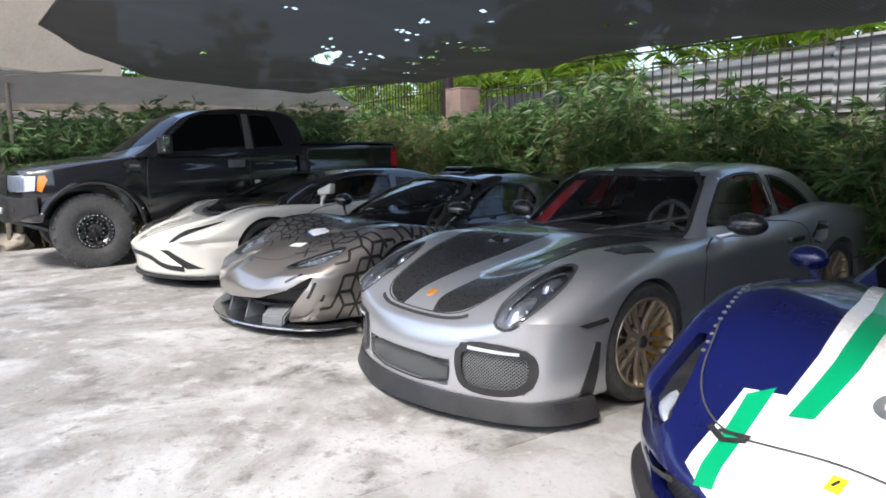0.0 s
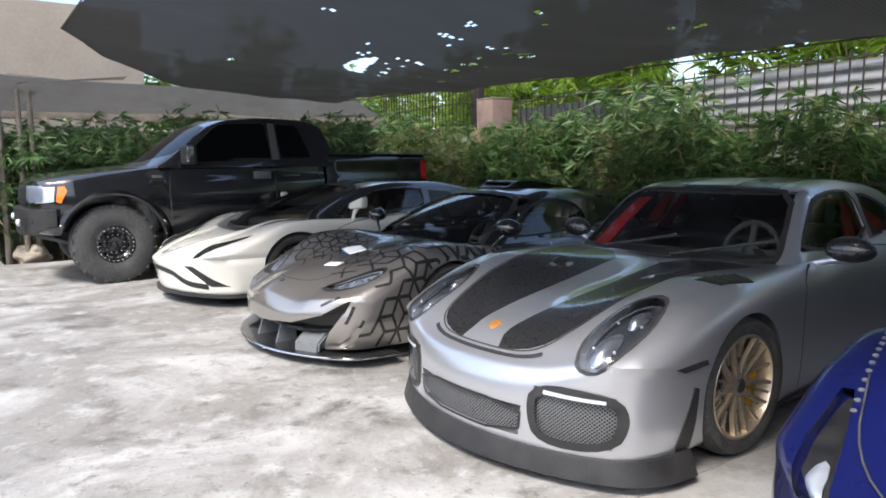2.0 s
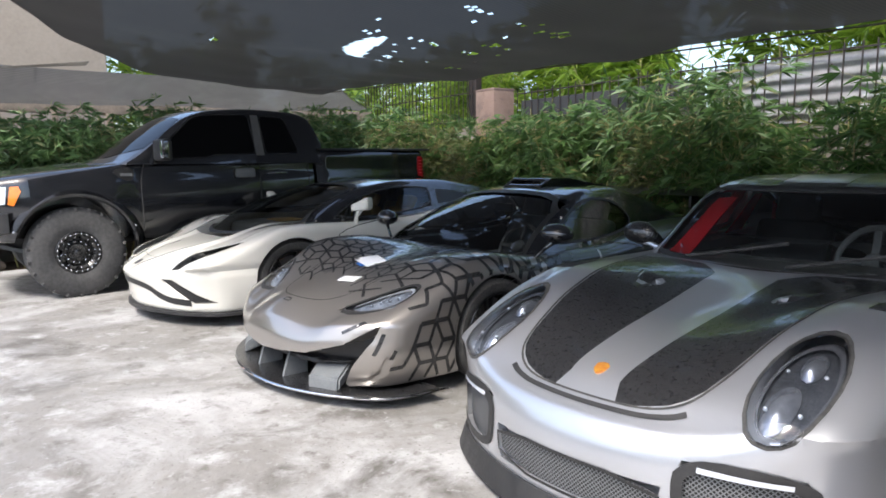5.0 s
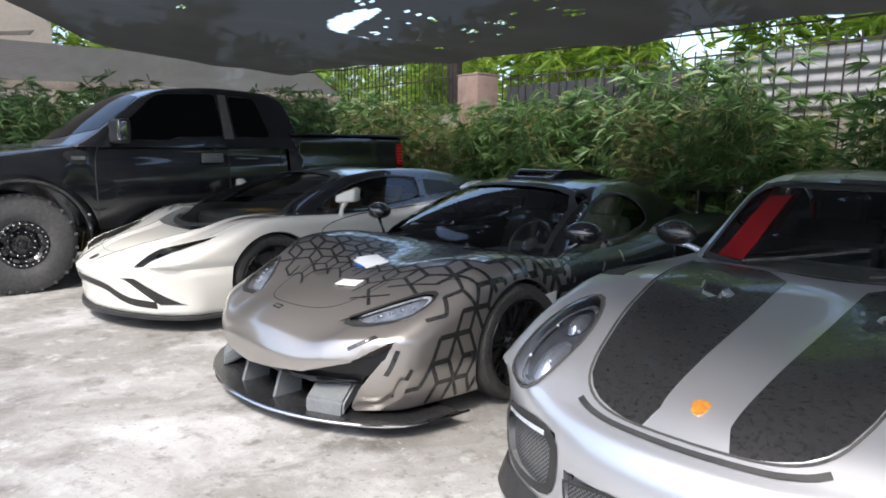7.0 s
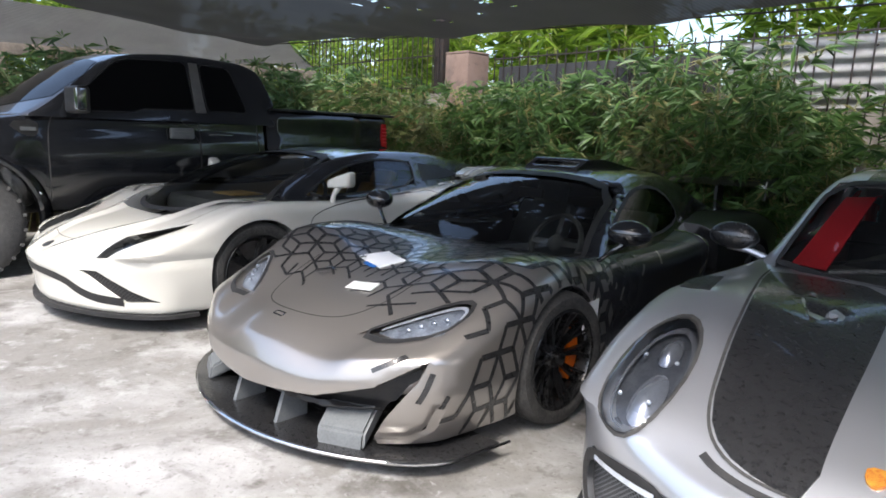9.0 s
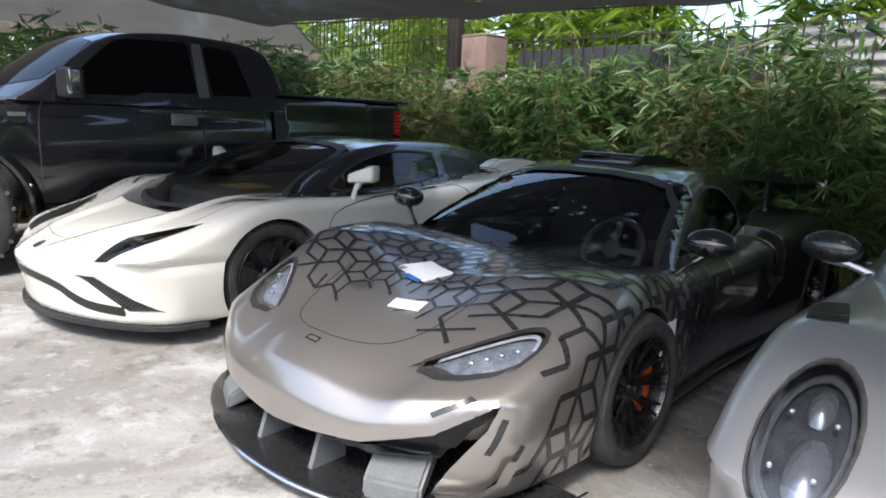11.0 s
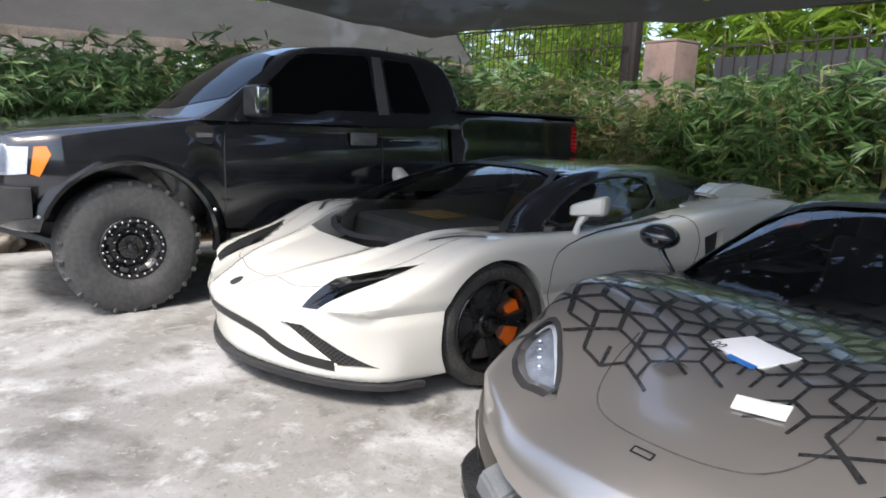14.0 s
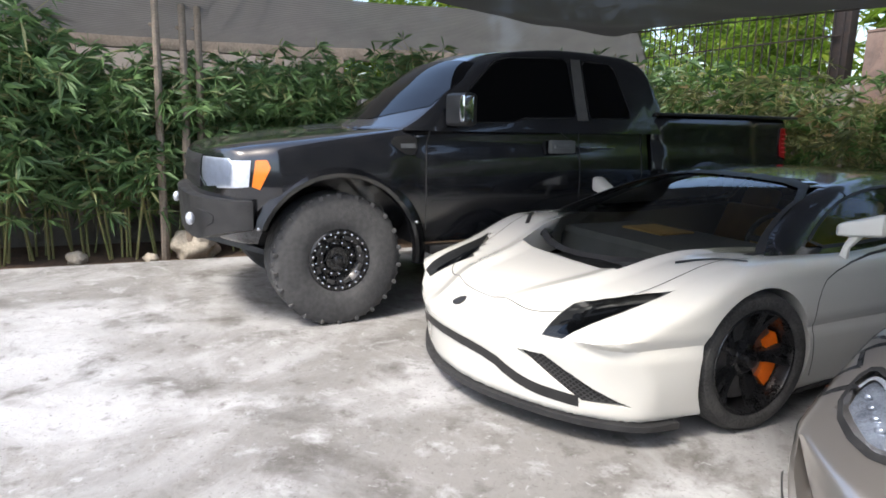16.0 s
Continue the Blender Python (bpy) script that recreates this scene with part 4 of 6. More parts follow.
def build_coupe():
    car = thing("sports_car", pose(2.325, 0.918, 0, 0, 0, 5.5), "silver sports coupe with black carbon bonnet stripes and rear wing", "car", "parked cars")
    R, base = 0.334, 2.45
    along = curve((-1.2, -1.34), (-1.0, -1.14), (-0.85, -1.0), (-0.57, -0.775), (-0.36, -0.51), (-0.15, -0.22), (0, -0.03), (0.35, 0.33), (0.95, 0.935), (1.3, 1.26), (1.6, 1.6), (2.33, 2.45), (3.6, 3.72), (3.9, 4.02))
    up = curve((-0.2, -0.2), (0.15, 0.15), (0.42, 0.43), (0.56, 0.605), (0.70, 0.742), (0.79, 0.825), (0.87, 0.905), (1.1, 1.18), (1.22, 1.285), (1.5, 1.565))
    raw = hull(-0.9, 3.5,
               curve((-0.95, 0.40), (-0.75, 0.465), (-0.55, 0.55), (0, 0.68), (0.35, 0.755), (0.6, 0.80), (1.0, 0.84), (3.0, 0.84), (3.6, 0.7)),
               curve((-0.95, 0.40), (-0.7, 0.47), (-0.5, 0.575), (-0.2, 0.735), (0, 0.785), (0.3, 0.79), (0.7, 0.79), (1.3, 0.82), (2.4, 0.90), (3.0, 0.86), (3.6, 0.7)),
               curve((-0.95, 0.5), (-0.4, 0.63), (0, 0.74), (0.7, 0.74), (1.5, 0.74), (2.4, 0.74), (3.6, 0.6)),
               curve((-0.95, 0.80), (-0.5, 0.865), (0, 0.895), (0.6, 0.865), (1.3, 0.86), (2.0, 0.90), (2.4, 0.925), (3.0, 0.90), (3.6, 0.72)),
               curve((0.0, 0.90), (0.12, 0.95), (0.3, 0.99), (0.5, 1.0), (0.7, 0.99), (0.82, 0.965), (0.95, 0.90)),
               curve((0.0, -0.80), (0.15, -0.845), (0.3, -0.85), (0.4, -0.845), (0.48, -0.87), (0.6, -1.25), (0.9, -1.6)),
               0.50, 2.2, curve((-1, 0.11), (4, 0.13)), k=0.10, kn=0.10, fallout=0.055)
    body = arches(raw, ((0, R, 0.355), (base, R, 0.36)), along, up)
    side_in = [(0.415, 0.41), (0.73, 0.40), (0.765, 0.31), (0.72, 0.185), (0.44, 0.18), (0.405, 0.29)]
    mid_in = [(-0.36, 0.315), (0.36, 0.315), (0.345, 0.175), (-0.345, 0.175)]
    ducts = [(0.27, 0.05), (0.36, 0.06), (0.40, 0.13), (0.28, 0.12)]
    rear_in = [(1.93, 0.70), (2.05, 0.80), (2.16, 0.79), (2.12, 0.66), (2.0, 0.62)]
    cockpit = lambda x, y, z: most(np.abs(x) - 0.63, 0.72 - y + 0 * x, y - 2.35 + 0 * z, 0.42 - z + 0 * x)

    def carved(x, y, z):
        f = body(x, y, z)
        ax = np.abs(x)
        front = np.where(y < 0.2, 0.0, 9.0)
        f = carve(f, smax(np.sqrt(((ax - 0.632) / 0.108) ** 2 + ((z - 0.605) / 0.122) ** 2) * 0.108 - 0.108, front, 0.001), 0.07)
        f = carve(f, np.maximum(area2(ax, z, side_in), front), 0.08)
        f = carve(f, np.maximum(area2(x, z, mid_in), front), 0.06)
        f = carve(f, area2(ax, y, ducts) + np.where(z > 0.4, 0, 9), 0.03)
        f = carve(f, np.maximum(area2(y, z, rear_in) + 0 * x, 0.5 - ax), 0.08)
        return np.maximum(f, -cockpit(x, y, z))

    solid("body", carved, (-1.05, -1.0, 0.02), (1.05, 3.62, 1.0), 0.022, SILVER, car, "metallic silver bodywork", 32)
    roof = curve((0.2, 0.66), (0.52, 0.79), (0.80, 0.985), (1.06, 1.125), (1.3, 1.19), (1.6, 1.215), (1.9, 1.19), (2.3, 1.09), (2.8, 0.93), (3.4, 0.72))
    shell = glasshouse(roof, curve((0.2, 0.70), (0.8, 0.745), (1.5, 0.765), (2.2, 0.74), (2.8, 0.62), (3.4, 0.4)), 0.50, 0.80, 0.30)
    screen = [(-0.665, 0.78), (0.665, 0.78), (0.635, 0.90), (0.545, 1.115), (0.3, 1.15), (-0.3, 1.15), (-0.545, 1.115), (-0.635, 0.90)]
    door_win = [(0.86, 0.845), (1.02, 0.96), (1.24, 1.085), (1.5, 1.125), (1.72, 1.11), (1.74, 0.86)]
    back_win = [(1.80, 0.865), (1.79, 1.10), (1.98, 1.065), (2.2, 0.98), (2.34, 0.89)]

    def cabin(x, y, z):
        g = shell(x, y, z)
        g = np.maximum(g, -(g + 0.035))
        for w in (door_win, back_win):
            g = np.maximum(g, -np.maximum(area2(y, z, w) + 0 * x, 0.3 - np.abs(x)))
        g = np.maximum(g, -np.maximum(area2(x, z, screen) + 0 * y, y - 1.25 + 0 * x))
        g = np.maximum(g, 0.45 - y + 0 * x)
        return np.maximum(g, 0.74 - z + 0 * x)

    solid("cabin_shell", cabin, (-0.9, 0.3, 0.70), (0.9, 3.3, 1.28), 0.018, SILVER, car, "silver roof and pillars", 32)
    skin("windscreen", shell, screen, "y", WINDSCREEN, car, "tinted laminated windscreen", off=-0.008, thick=0.003, soft=1, rings=9)
    for s in (1, -1):
        skin("side_window", shell, door_win, "x", WINDSCREEN, car, off=-0.008, thick=0.003, soft=1, side=s)
        skin("quarter_window", shell, back_win, "x", WINDSCREEN, car, off=-0.008, thick=0.003, soft=1, side=s)
        strips("window_seal", shell, [(rounded(door_win, 1), 0.018), (rounded(back_win, 1), 0.018)], PLASTIC, car, axis="x", side=s, closed=True)
    strips("windscreen_seal", shell, [(rounded(screen, 1), 0.022)], PLASTIC, car, axis="y", closed=True)
    # carbon bonnet halves either side of the painted stripe
    half = [(0.105, -0.69), (0.22, -0.668), (0.34, -0.61), (0.41, -0.52), (0.465, -0.30), (0.53, 0.0), (0.60, 0.35), (0.63, 0.57), (0.155, 0.50), (0.14, 0.1), (0.12, -0.35)]
    for q in (half, mirrored(half)):
        skin("bonnet_stripe", carved, q, "z", CARBON, car, "black carbon weave bonnet panel", off=0.003, soft=1, rings=10, step=0.025)
    edge = [(0.64, 0.57), (0.61, 0.35), (0.54, 0.0), (0.475, -0.30), (0.42, -0.52), (0.35, -0.62), (0.22, -0.68), (0, -0.70)]
    strips("bonnet_gap", raw, [(edge + [(-a, b) for a, b in edge[::-1][1:]], 0.009)], RUBBER, car, off=0.0025)
    slot = [(0.38, -0.635), (0.33, -0.67), (0.22, -0.71), (0, -0.732), (-0.22, -0.71), (-0.33, -0.67), (-0.38, -0.635)]
    strips("bonnet_lip", raw, [(slot, 0.022)], PLASTIC, car, off=0.003)
    for s in (1, -1):
        roof_band = [(0.17 * s, 1.12), (0.43 * s, 1.2), (0.42 * s, 1.9), (0.17 * s, 1.95)]
        skin("roof_stripe", shell, roof_band, "z", CARBON, car, off=0.002, soft=0)
        duct = [(s * a, b) for a, b in ducts]
        skin("bonnet_duct", carved, duct, "z", PLASTIC, car, "black bonnet air duct", off=0.002, soft=0, rings=4)
        lou = [(s * 0.66, -0.06), (s * 0.78, -0.04), (s * 0.815, 0.17), (s * 0.71, 0.20)]
        plate = skin("wing_louvre", raw, lou, "z", PLASTIC, car, "black slatted wing vent", off=0.004, soft=0, rings=4)
        for k in range(4):
            t = (k + 0.5) / 4
            a0, b0 = (s * (0.668 + 0.045 * t), -0.05 + 0.24 * t), (s * (0.775 + 0.03 * t), -0.03 + 0.19 * t)
            strips("louvre_slat", raw, [([a0, b0], 0.014)], CARBON, plate, off=0.012)
        # lamps
        ring = lamp_ellipse(s * 0.632, 0.605, 0.112, 0.126)
        lamp = skin("headlight", raw, lamp_ellipse(s * 0.632, 0.605, 0.108, 0.122), "y", LAMP_GREY, car, "oval headlight with clear lens and four bright points", off=-0.045, soft=0, rings=6)
        skin("reflector", raw, lamp_ellipse(s * 0.608, 0.568, 0.050, 0.046), "y", LAMP_MID, lamp, off=-0.036, soft=0, rings=5, dome=0.025)
        skin("upper_reflector", raw, lamp_ellipse(s * 0.630, 0.660, 0.036, 0.032), "y", LAMP_MID, lamp, off=-0.036, soft=0, rings=5, dome=0.03)
        strips("lamp_ring", raw, [(lamp_ellipse(s * 0.632, 0.605, 0.093, 0.104, n=30), 0.012)], LAMP_MID, lamp, axis="y", closed=True, off=-0.028)
        for dx, dz in ((-0.055, 0.03), (0.055, 0.03), (-0.05, -0.05), (0.05, -0.05)):
            p, g = fall(raw, *aim([(s * 0.632 + dx, 0.605 + dz)], "y"), 3.0)
            part("lamp_point", blob(bmesh.new(), *(p[0] - g[0] * 0.012), 0.007, 0.006, 0.007, u=12, v=8), LAMP_SILVER, lamp)
        skin("lens", raw, lamp_ellipse(s * 0.632, 0.605, 0.111, 0.125), "y", LENS, lamp, off=0.004, thick=0.003, soft=0, rings=8, dome=0.022)
        strips("lamp_gap", raw, [(ring, 0.012)], RUBBER, lamp, axis="y", closed=True, off=0.003)
        # front intakes
        inn = [(s * a, b) for a, b in side_in]
        intake = skin("side_intake", raw, inn, "y", GRILLE, car, "mesh grille in a black framed side intake", off=-0.022, soft=1, rings=6)
        strips("intake_frame", raw, [(rounded(inn, 2), 0.036)], PLASTIC, intake, axis="y", closed=True, off=0.006)
        strips("running_light", raw, [([(s * 0.46, 0.392), (s * 0.70, 0.385)], 0.015)], LAMP_SILVER, intake, axis="y", off=0.012)
        skin("side_marker", raw, [(-0.40, 0.497), (-0.25, 0.505), (-0.24, 0.487), (-0.36, 0.48)], "x", PLASTIC, car, off=0.004, soft=0, side=s, rings=3)
        skin("corner_blade", raw, [(-0.37, 0.12), (-0.29, 0.12), (-0.285, 0.41), (-0.31, 0.42), (-0.345, 0.28)], "x", PLASTIC, car, "matt black bumper corner blade", off=0.006, soft=0, side=s, rings=4)
        # doors
        door = [(0.62, 0.20), (0.60, 0.60), (0.70, 0.80), (1.80, 0.86), (1.93, 0.70), (1.90, 0.30), (1.80, 0.20)]
        strips("door_gap", raw, [(door, 0.007)], RUBBER, car, axis="x", side=s, off=0.002)
        bm = block(bmesh.new(), -0.012, 0.02, -0.09, 0.09, -0.018, 0.018, bevel=0.008)
        part("door_handle", bm, CARBON, car, m=pose(s * 0.885, 1.72, 0.70, 0, 0, 0))
        skin("rear_side_intake", carved, rear_in, "x", PLASTIC, car, "black side air intake", off=0.004, soft=1, rings=5, side=s)
        skin("sill_skirt", raw, [(0.40, 0.10), (1.95, 0.10), (1.95, 0.17), (0.38, 0.16)], "x", PLASTIC, car, off=0.012, soft=0, side=s, rings=4)
        # mirrors
        mir = part("door_mirror", blob(bmesh.new(), 0, 0, 0, 0.125, 0.07, 0.065), CARBON, car, "dark carbon door mirror with a silver foot", m=pose(s * 0.93, 0.95, 0.87, 0, 0, s * 8))
        bm = bmesh.new()
        tube(bm, [(-s * 0.18, 0.0, -0.09), (-s * 0.08, 0.0, -0.06), (s * 0.02, 0, -0.045)], [0.02, 0.018, 0.026], 8)
        part("mirror_foot", bm, SILVER, mir)
    grille = skin("centre_grille", raw, mid_in, "y", GRILLE, car, "fine mesh grille in the bumper", off=-0.015, soft=1, rings=6)
    strips("grille_frame", raw, [(rounded(mid_in, 1), 0.012)], PLASTIC, grille, axis="y", closed=True, off=0.004)
    lip = lambda x, y, z: most(raw(x, y, 0 * z + 0.2) - 0.045 + 0.4 * (z - 0.06), z - 0.145 + 0 * x, 0.045 - z + 0 * x, y + 0.30 + 0 * x)
    solid("front_splitter", lip, (-1.0, -1.0, 0.0), (1.0, -0.2, 0.2), 0.016, PLASTIC, car, "matt black front splitter lip", 40)
    skin("badge", raw, [(0, -0.60), (0.024, -0.58), (0.026, -0.535), (-0.026, -0.535), (-0.024, -0.58)], "z", CREST, car, "small gold and red shield badge", off=0.006, soft=1, rings=4, step=0.01)
    # wipers
    bm = bmesh.new()
    for x0 in (-0.42, 0.12):
        pts = [(x0 + 0.5 * t, 0.50 - 0.02 * t + 0.10 * abs(x0 + 0.5 * t) ** 2 * 2, 0) for t in np.linspace(0, 1, 9)]
        q, g = fall(shell, *aim([(a, 0.80 + 0.012 * k) for k, (a, b, c) in enumerate(pts)], "y"), 3)
        tube(bm, list(q + g * 0.014), 0.008, 6)
    part("wiper", bm, RUBBER, car)
    # wing on two stands
    wing = part("rear_wing", prism(bmesh.new(), [(-0.02, 0.0), (0.10, 0.022), (0.30, 0.035), (0.32, 0.028), (0.10, 0.0)], -0.86, 0.86), CARBON, car, "black carbon rear wing", m=pose(0, 3.12, 1.10, 4, 0, 0))
    for s in (1, -1):
        part("wing_stand", prism(bmesh.new(), [(0.02, -0.36), (0.20, -0.36), (0.2, 0.01), (0.05, 0.01)], s * 0.45 - 0.012, s * 0.45 + 0.012), CARBON, wing)
        part("end_plate", prism(bmesh.new(), [(-0.05, -0.05), (0.33, -0.03), (0.33, 0.09), (-0.03, 0.06)], s * 0.865 - 0.006, s * 0.865 + 0.006), CARBON, wing)
    # inside
    part("dashboard", block(bmesh.new(), -0.62, 0.62, 0.70, 0.98, 0.45, 0.80, bevel=0.06, seg=3), CABIN, car)
    part("floor_pan", block(bmesh.new(), -0.62, 0.62, 0.74, 2.33, 0.30, 0.44), CABIN, car)
    for x0 in (0.34, -0.34):
        bucket_seat(car, x0, 1.45, 0.44, CABIN)
    steering_wheel(car, 0.34, 1.06, 0.80)
    bm = bmesh.new()
    for s in (1, -1):
        tube(bm, [(s * 0.55, 1.95, 0.45), (s * 0.52, 1.9, 1.0), (s * 0.30, 1.88, 1.11), (0, 1.88, 1.12)], 0.03, 8)
        tube(bm, [(s * 0.50, 1.9, 1.02), (s * 0.45, 2.32, 0.75)], 0.02, 8)
    part("roll_cage", bm, RED, car, "red roll cage behind the seats")
    bm = bmesh.new()
    tube(bm, [(0.50, 1.85, 1.02), (-0.40, 1.86, 0.62)], 0.016, 8)
    tube(bm, [(-0.50, 1.85, 1.02), (0.40, 1.86, 0.62)], 0.016, 8)
    part("cross_brace", bm, GREY_TRIM, car)
    pil = [(-0.615, 0.83), (-0.46, 0.83), (-0.37, 1.10), (-0.495, 1.09)]
    skin("pillar_trim", shell, pil, "y", RED, car, "red screen pillar trim", off=-0.03, soft=0)
    for s in (1, -1):
        skin("door_trim", shell, [(1.55, 0.87), (1.70, 1.09), (1.78, 1.09), (1.72, 0.87)], "x", RED, car, off=-0.06, soft=0, side=s)
    skin("rear_trim", shell, [(1.95, 0.90), (1.95, 1.04), (2.18, 0.96), (2.26, 0.90)], "x", RED, car, off=-0.06, soft=0, side=1)
    four_wheels(car, 0.90, base, R, 0.250, 0.25, "ten", GOLD, YELLOW, steer=-3, rear=0.02)
    skin("screen_band", shell, [(-0.5, 1.115), (0.5, 1.115), (0.48, 1.145), (-0.48, 1.145)], "y", PLASTIC, car, off=-0.004, soft=0)
    proportion(car, along, up, 1.02)
    return car


build_coupe()

# ---- patterned silver and black supercar ----
def two_tone(name, front, back, at):
    """Paint that changes in broad facets from one colour at the front to another behind."""
    m = bpy.data.materials.new(name)
    m.use_nodes = True
    nt = m.node_tree
    p = nt.nodes["Principled BSDF"]
    co, vo, sep, gt, mix, met = (nt.nodes.new("ShaderNode" + k) for k in ("TexCoord", "TexVoronoi", "SeparateXYZ", "Math", "Mix", "Mix"))
    vo.inputs["Scale"].default_value = 7.0
    gt.operation, gt.inputs[1].default_value = "GREATER_THAN", at
    mix.data_type = "RGBA"
    mix.inputs["A"].default_value, mix.inputs["B"].default_value = (*front, 1), (*back, 1)
    met.inputs["A"].default_value, met.inputs["B"].default_value = 0.78, 0.1
    nt.links.new(co.outputs["Object"], vo.inputs["Vector"])
    nt.links.new(vo.outputs["Position"], sep.inputs[0])
    nt.links.new(sep.outputs["Y"], gt.inputs[0])
    nt.links.new(gt.outputs[0], mix.inputs["Factor"])
    nt.links.new(gt.outputs[0], met.inputs["Factor"])
    nt.links.new(mix.outputs["Result"], p.inputs["Base Color"])
    nt.links.new(met.outputs["Result"], p.inputs["Metallic"])
    p.inputs["Roughness"].default_value, p.inputs["Coat Weight"].default_value, p.inputs["Coat Roughness"].default_value = 0.29, 1.0, 0.02
    return m


def build_patterned():
    car = thing("supercar", pose(0.005, 0.785, 0, 0, 0, 5), "warm silver supercar with black faceted pattern and roof scoop", "car", "parked cars")
    R, base = 0.325, 2.64
    along = curve((-1.3, -1.47), (-1.0, -1.17), (-0.763, -0.951), (-0.33, -0.50), (-0.06, -0.265), (0.3, 0.08), (0.74, 0.51), (1.1, 0.96), (1.45, 1.36), (2.6, 2.60), (3.5, 3.5), (3.8, 3.8))
    up = curve((-0.2, -0.2), (0.1, 0.1), (0.33, 0.34), (0.48, 0.50), (0.66, 0.655), (0.90, 0.895), (1.145, 1.175), (1.22, 1.255), (1.5, 1.535))
    raw = hull(-1.0, 3.45,
               curve((-1.0, 0.38), (-0.85, 0.46), (-0.73, 0.515), (-0.4, 0.62), (0, 0.72), (0.35, 0.765), (0.55, 0.775), (1.0, 0.78), (2.8, 0.85), (3.5, 0.75)),
               curve((-1.0, 0.34), (-0.8, 0.425), (-0.6, 0.515), (-0.3, 0.675), (0, 0.79), (0.25, 0.80), (0.7, 0.755), (1.3, 0.76), (2.2, 0.86), (2.7, 0.88), (3.5, 0.78)),
               curve((-1.0, 0.45), (-0.5, 0.62), (0, 0.79), (0.7, 0.78), (1.3, 0.72), (2.2, 0.76), (3.5, 0.66)),
               curve((-1.0, 0.74), (-0.6, 0.88), (-0.2, 0.935), (0, 0.945), (0.5, 0.92), (1.2, 0.90), (2.0, 0.94), (2.6, 0.965), (3.5, 0.88)),
               curve((0.0, 0.90), (0.15, 0.95), (0.35, 1.0), (0.6, 0.995), (0.72, 0.985), (0.82, 0.96), (0.95, 0.90)),
               curve((0.0, -0.86), (0.12, -0.92), (0.25, -0.965), (0.33, -0.965), (0.40, -0.955), (0.47, -1.0), (0.6, -1.35), (0.9, -1.6)),
               0.42, 2.2, curve((-1, 0.10), (4, 0.12)), k=0.09, kn=0.08, fallout=0.06)
    body = arches(raw, ((0, R, 0.352), (base, R, 0.358)), along, up)
    mouth = [(-0.82, 0.445), (-0.66, 0.345), (-0.42, 0.275), (0, 0.243), (0.42, 0.275), (0.66, 0.345), (0.82, 0.445), (0.80, 0.37), (0.62, 0.10), (0.40, 0.075), (-0.40, 0.075), (-0.62, 0.10), (-0.80, 0.37)]
    lampshape = [(0.43, 0.48), (0.56, 0.562), (0.70, 0.645), (0.785, 0.66), (0.81, 0.61), (0.775, 0.53), (0.62, 0.487)]
    scoop_in = [(1.72, 0.80), (1.92, 0.83), (1.92, 0.52), (1.72, 0.42)]
    cockpit = lambda x, y, z: most(np.abs(x) - 0.64, 0.52 - y + 0 * x, y - 2.1 + 0 * z, 0.40 - z + 0 * x)

    def carved(x, y, z):
        f = body(x, y, z)
        front = np.where(y < 0.1, 0.0, 9.0)
        f = carve(f, np.maximum(area2(x, z, mouth), front), 0.16)
        f = carve(f, np.maximum(area2(np.abs(x), z, lampshape), front), 0.055)
        f = carve(f, np.maximum(area2(y, z, scoop_in) + 0 * x, 0.5 - np.abs(x)), 0.10)
        return np.maximum(f, -cockpit(x, y, z))

    paint = two_tone("silver_to_black_paint", (0.36, 0.335, 0.31), (0.008, 0.008, 0.009), 0.52)
    solid("body", carved, (-1.08, -1.1, 0.02), (1.08, 3.55, 1.0), 0.022, paint, car, "warm silver nose fading into gloss black flanks", 32)
    roof = curve((0.0, 0.56), (0.34, 0.72), (0.62, 0.885), (0.95, 1.035), (1.2, 1.11), (1.45, 1.145), (1.7, 1.145), (2.0, 1.10), (2.5, 0.97), (3.2, 0.78))
    shell = glasshouse(roof, curve((0.0, 0.78), (0.6, 0.81), (1.2, 0.79), (1.8, 0.73), (2.6, 0.60), (3.3, 0.5)), 0.55, 0.75, 0.30)
    screen = [(-0.77, 0.74), (-0.4, 0.69), (0, 0.68), (0.4, 0.69), (0.77, 0.74), (0.715, 0.84), (0.585, 1.05), (0.3, 1.105), (-0.3, 1.105), (-0.585, 1.05), (-0.715, 0.84)]
    door_win = [(0.84, 0.80), (1.02, 0.93), (1.28, 1.045), (1.5, 1.065), (1.72, 1.03), (1.86, 0.93), (1.80, 0.85), (1.4, 0.80)]

    def cabin(x, y, z):
        g = shell(x, y, z)
        g = np.maximum(g, -(g + 0.035))
        g = np.maximum(g, -np.maximum(area2(y, z, door_win) + 0 * x, 0.3 - np.abs(x)))
        g = np.maximum(g, -np.maximum(area2(x, z, screen) + 0 * y, y - 1.22 + 0 * x))
        return most(g, 0.25 - y + 0 * x, 0.66 - z + 0 * x)

    solid("cabin_shell", cabin, (-0.9, 0.15, 0.62), (0.9, 3.2, 1.22), 0.018, BLACK, car, "gloss black roof and pillars", 32)
    skin("windscreen", shell, screen, "y", WINDSCREEN, car, "green-tinted windscreen", off=-0.008, thick=0.003, soft=1, rings=9)
    strips("windscreen_seal", shell, [(rounded(screen, 1), 0.018)], PLASTIC, car, axis="y", closed=True)
    # black facet lines wrapped over bonnet and wings
    random.seed(8)
    a = 0.098
    lines = []
    def wrap(q):
        th = q[:, 0] / 0.82
        way = np.stack([np.sin(th), 0 * th, np.cos(th)], 1)
        O = np.stack([0 * th, q[:, 1], 0 * th + 0.02], 1) + way * 1.6
        return O, -way
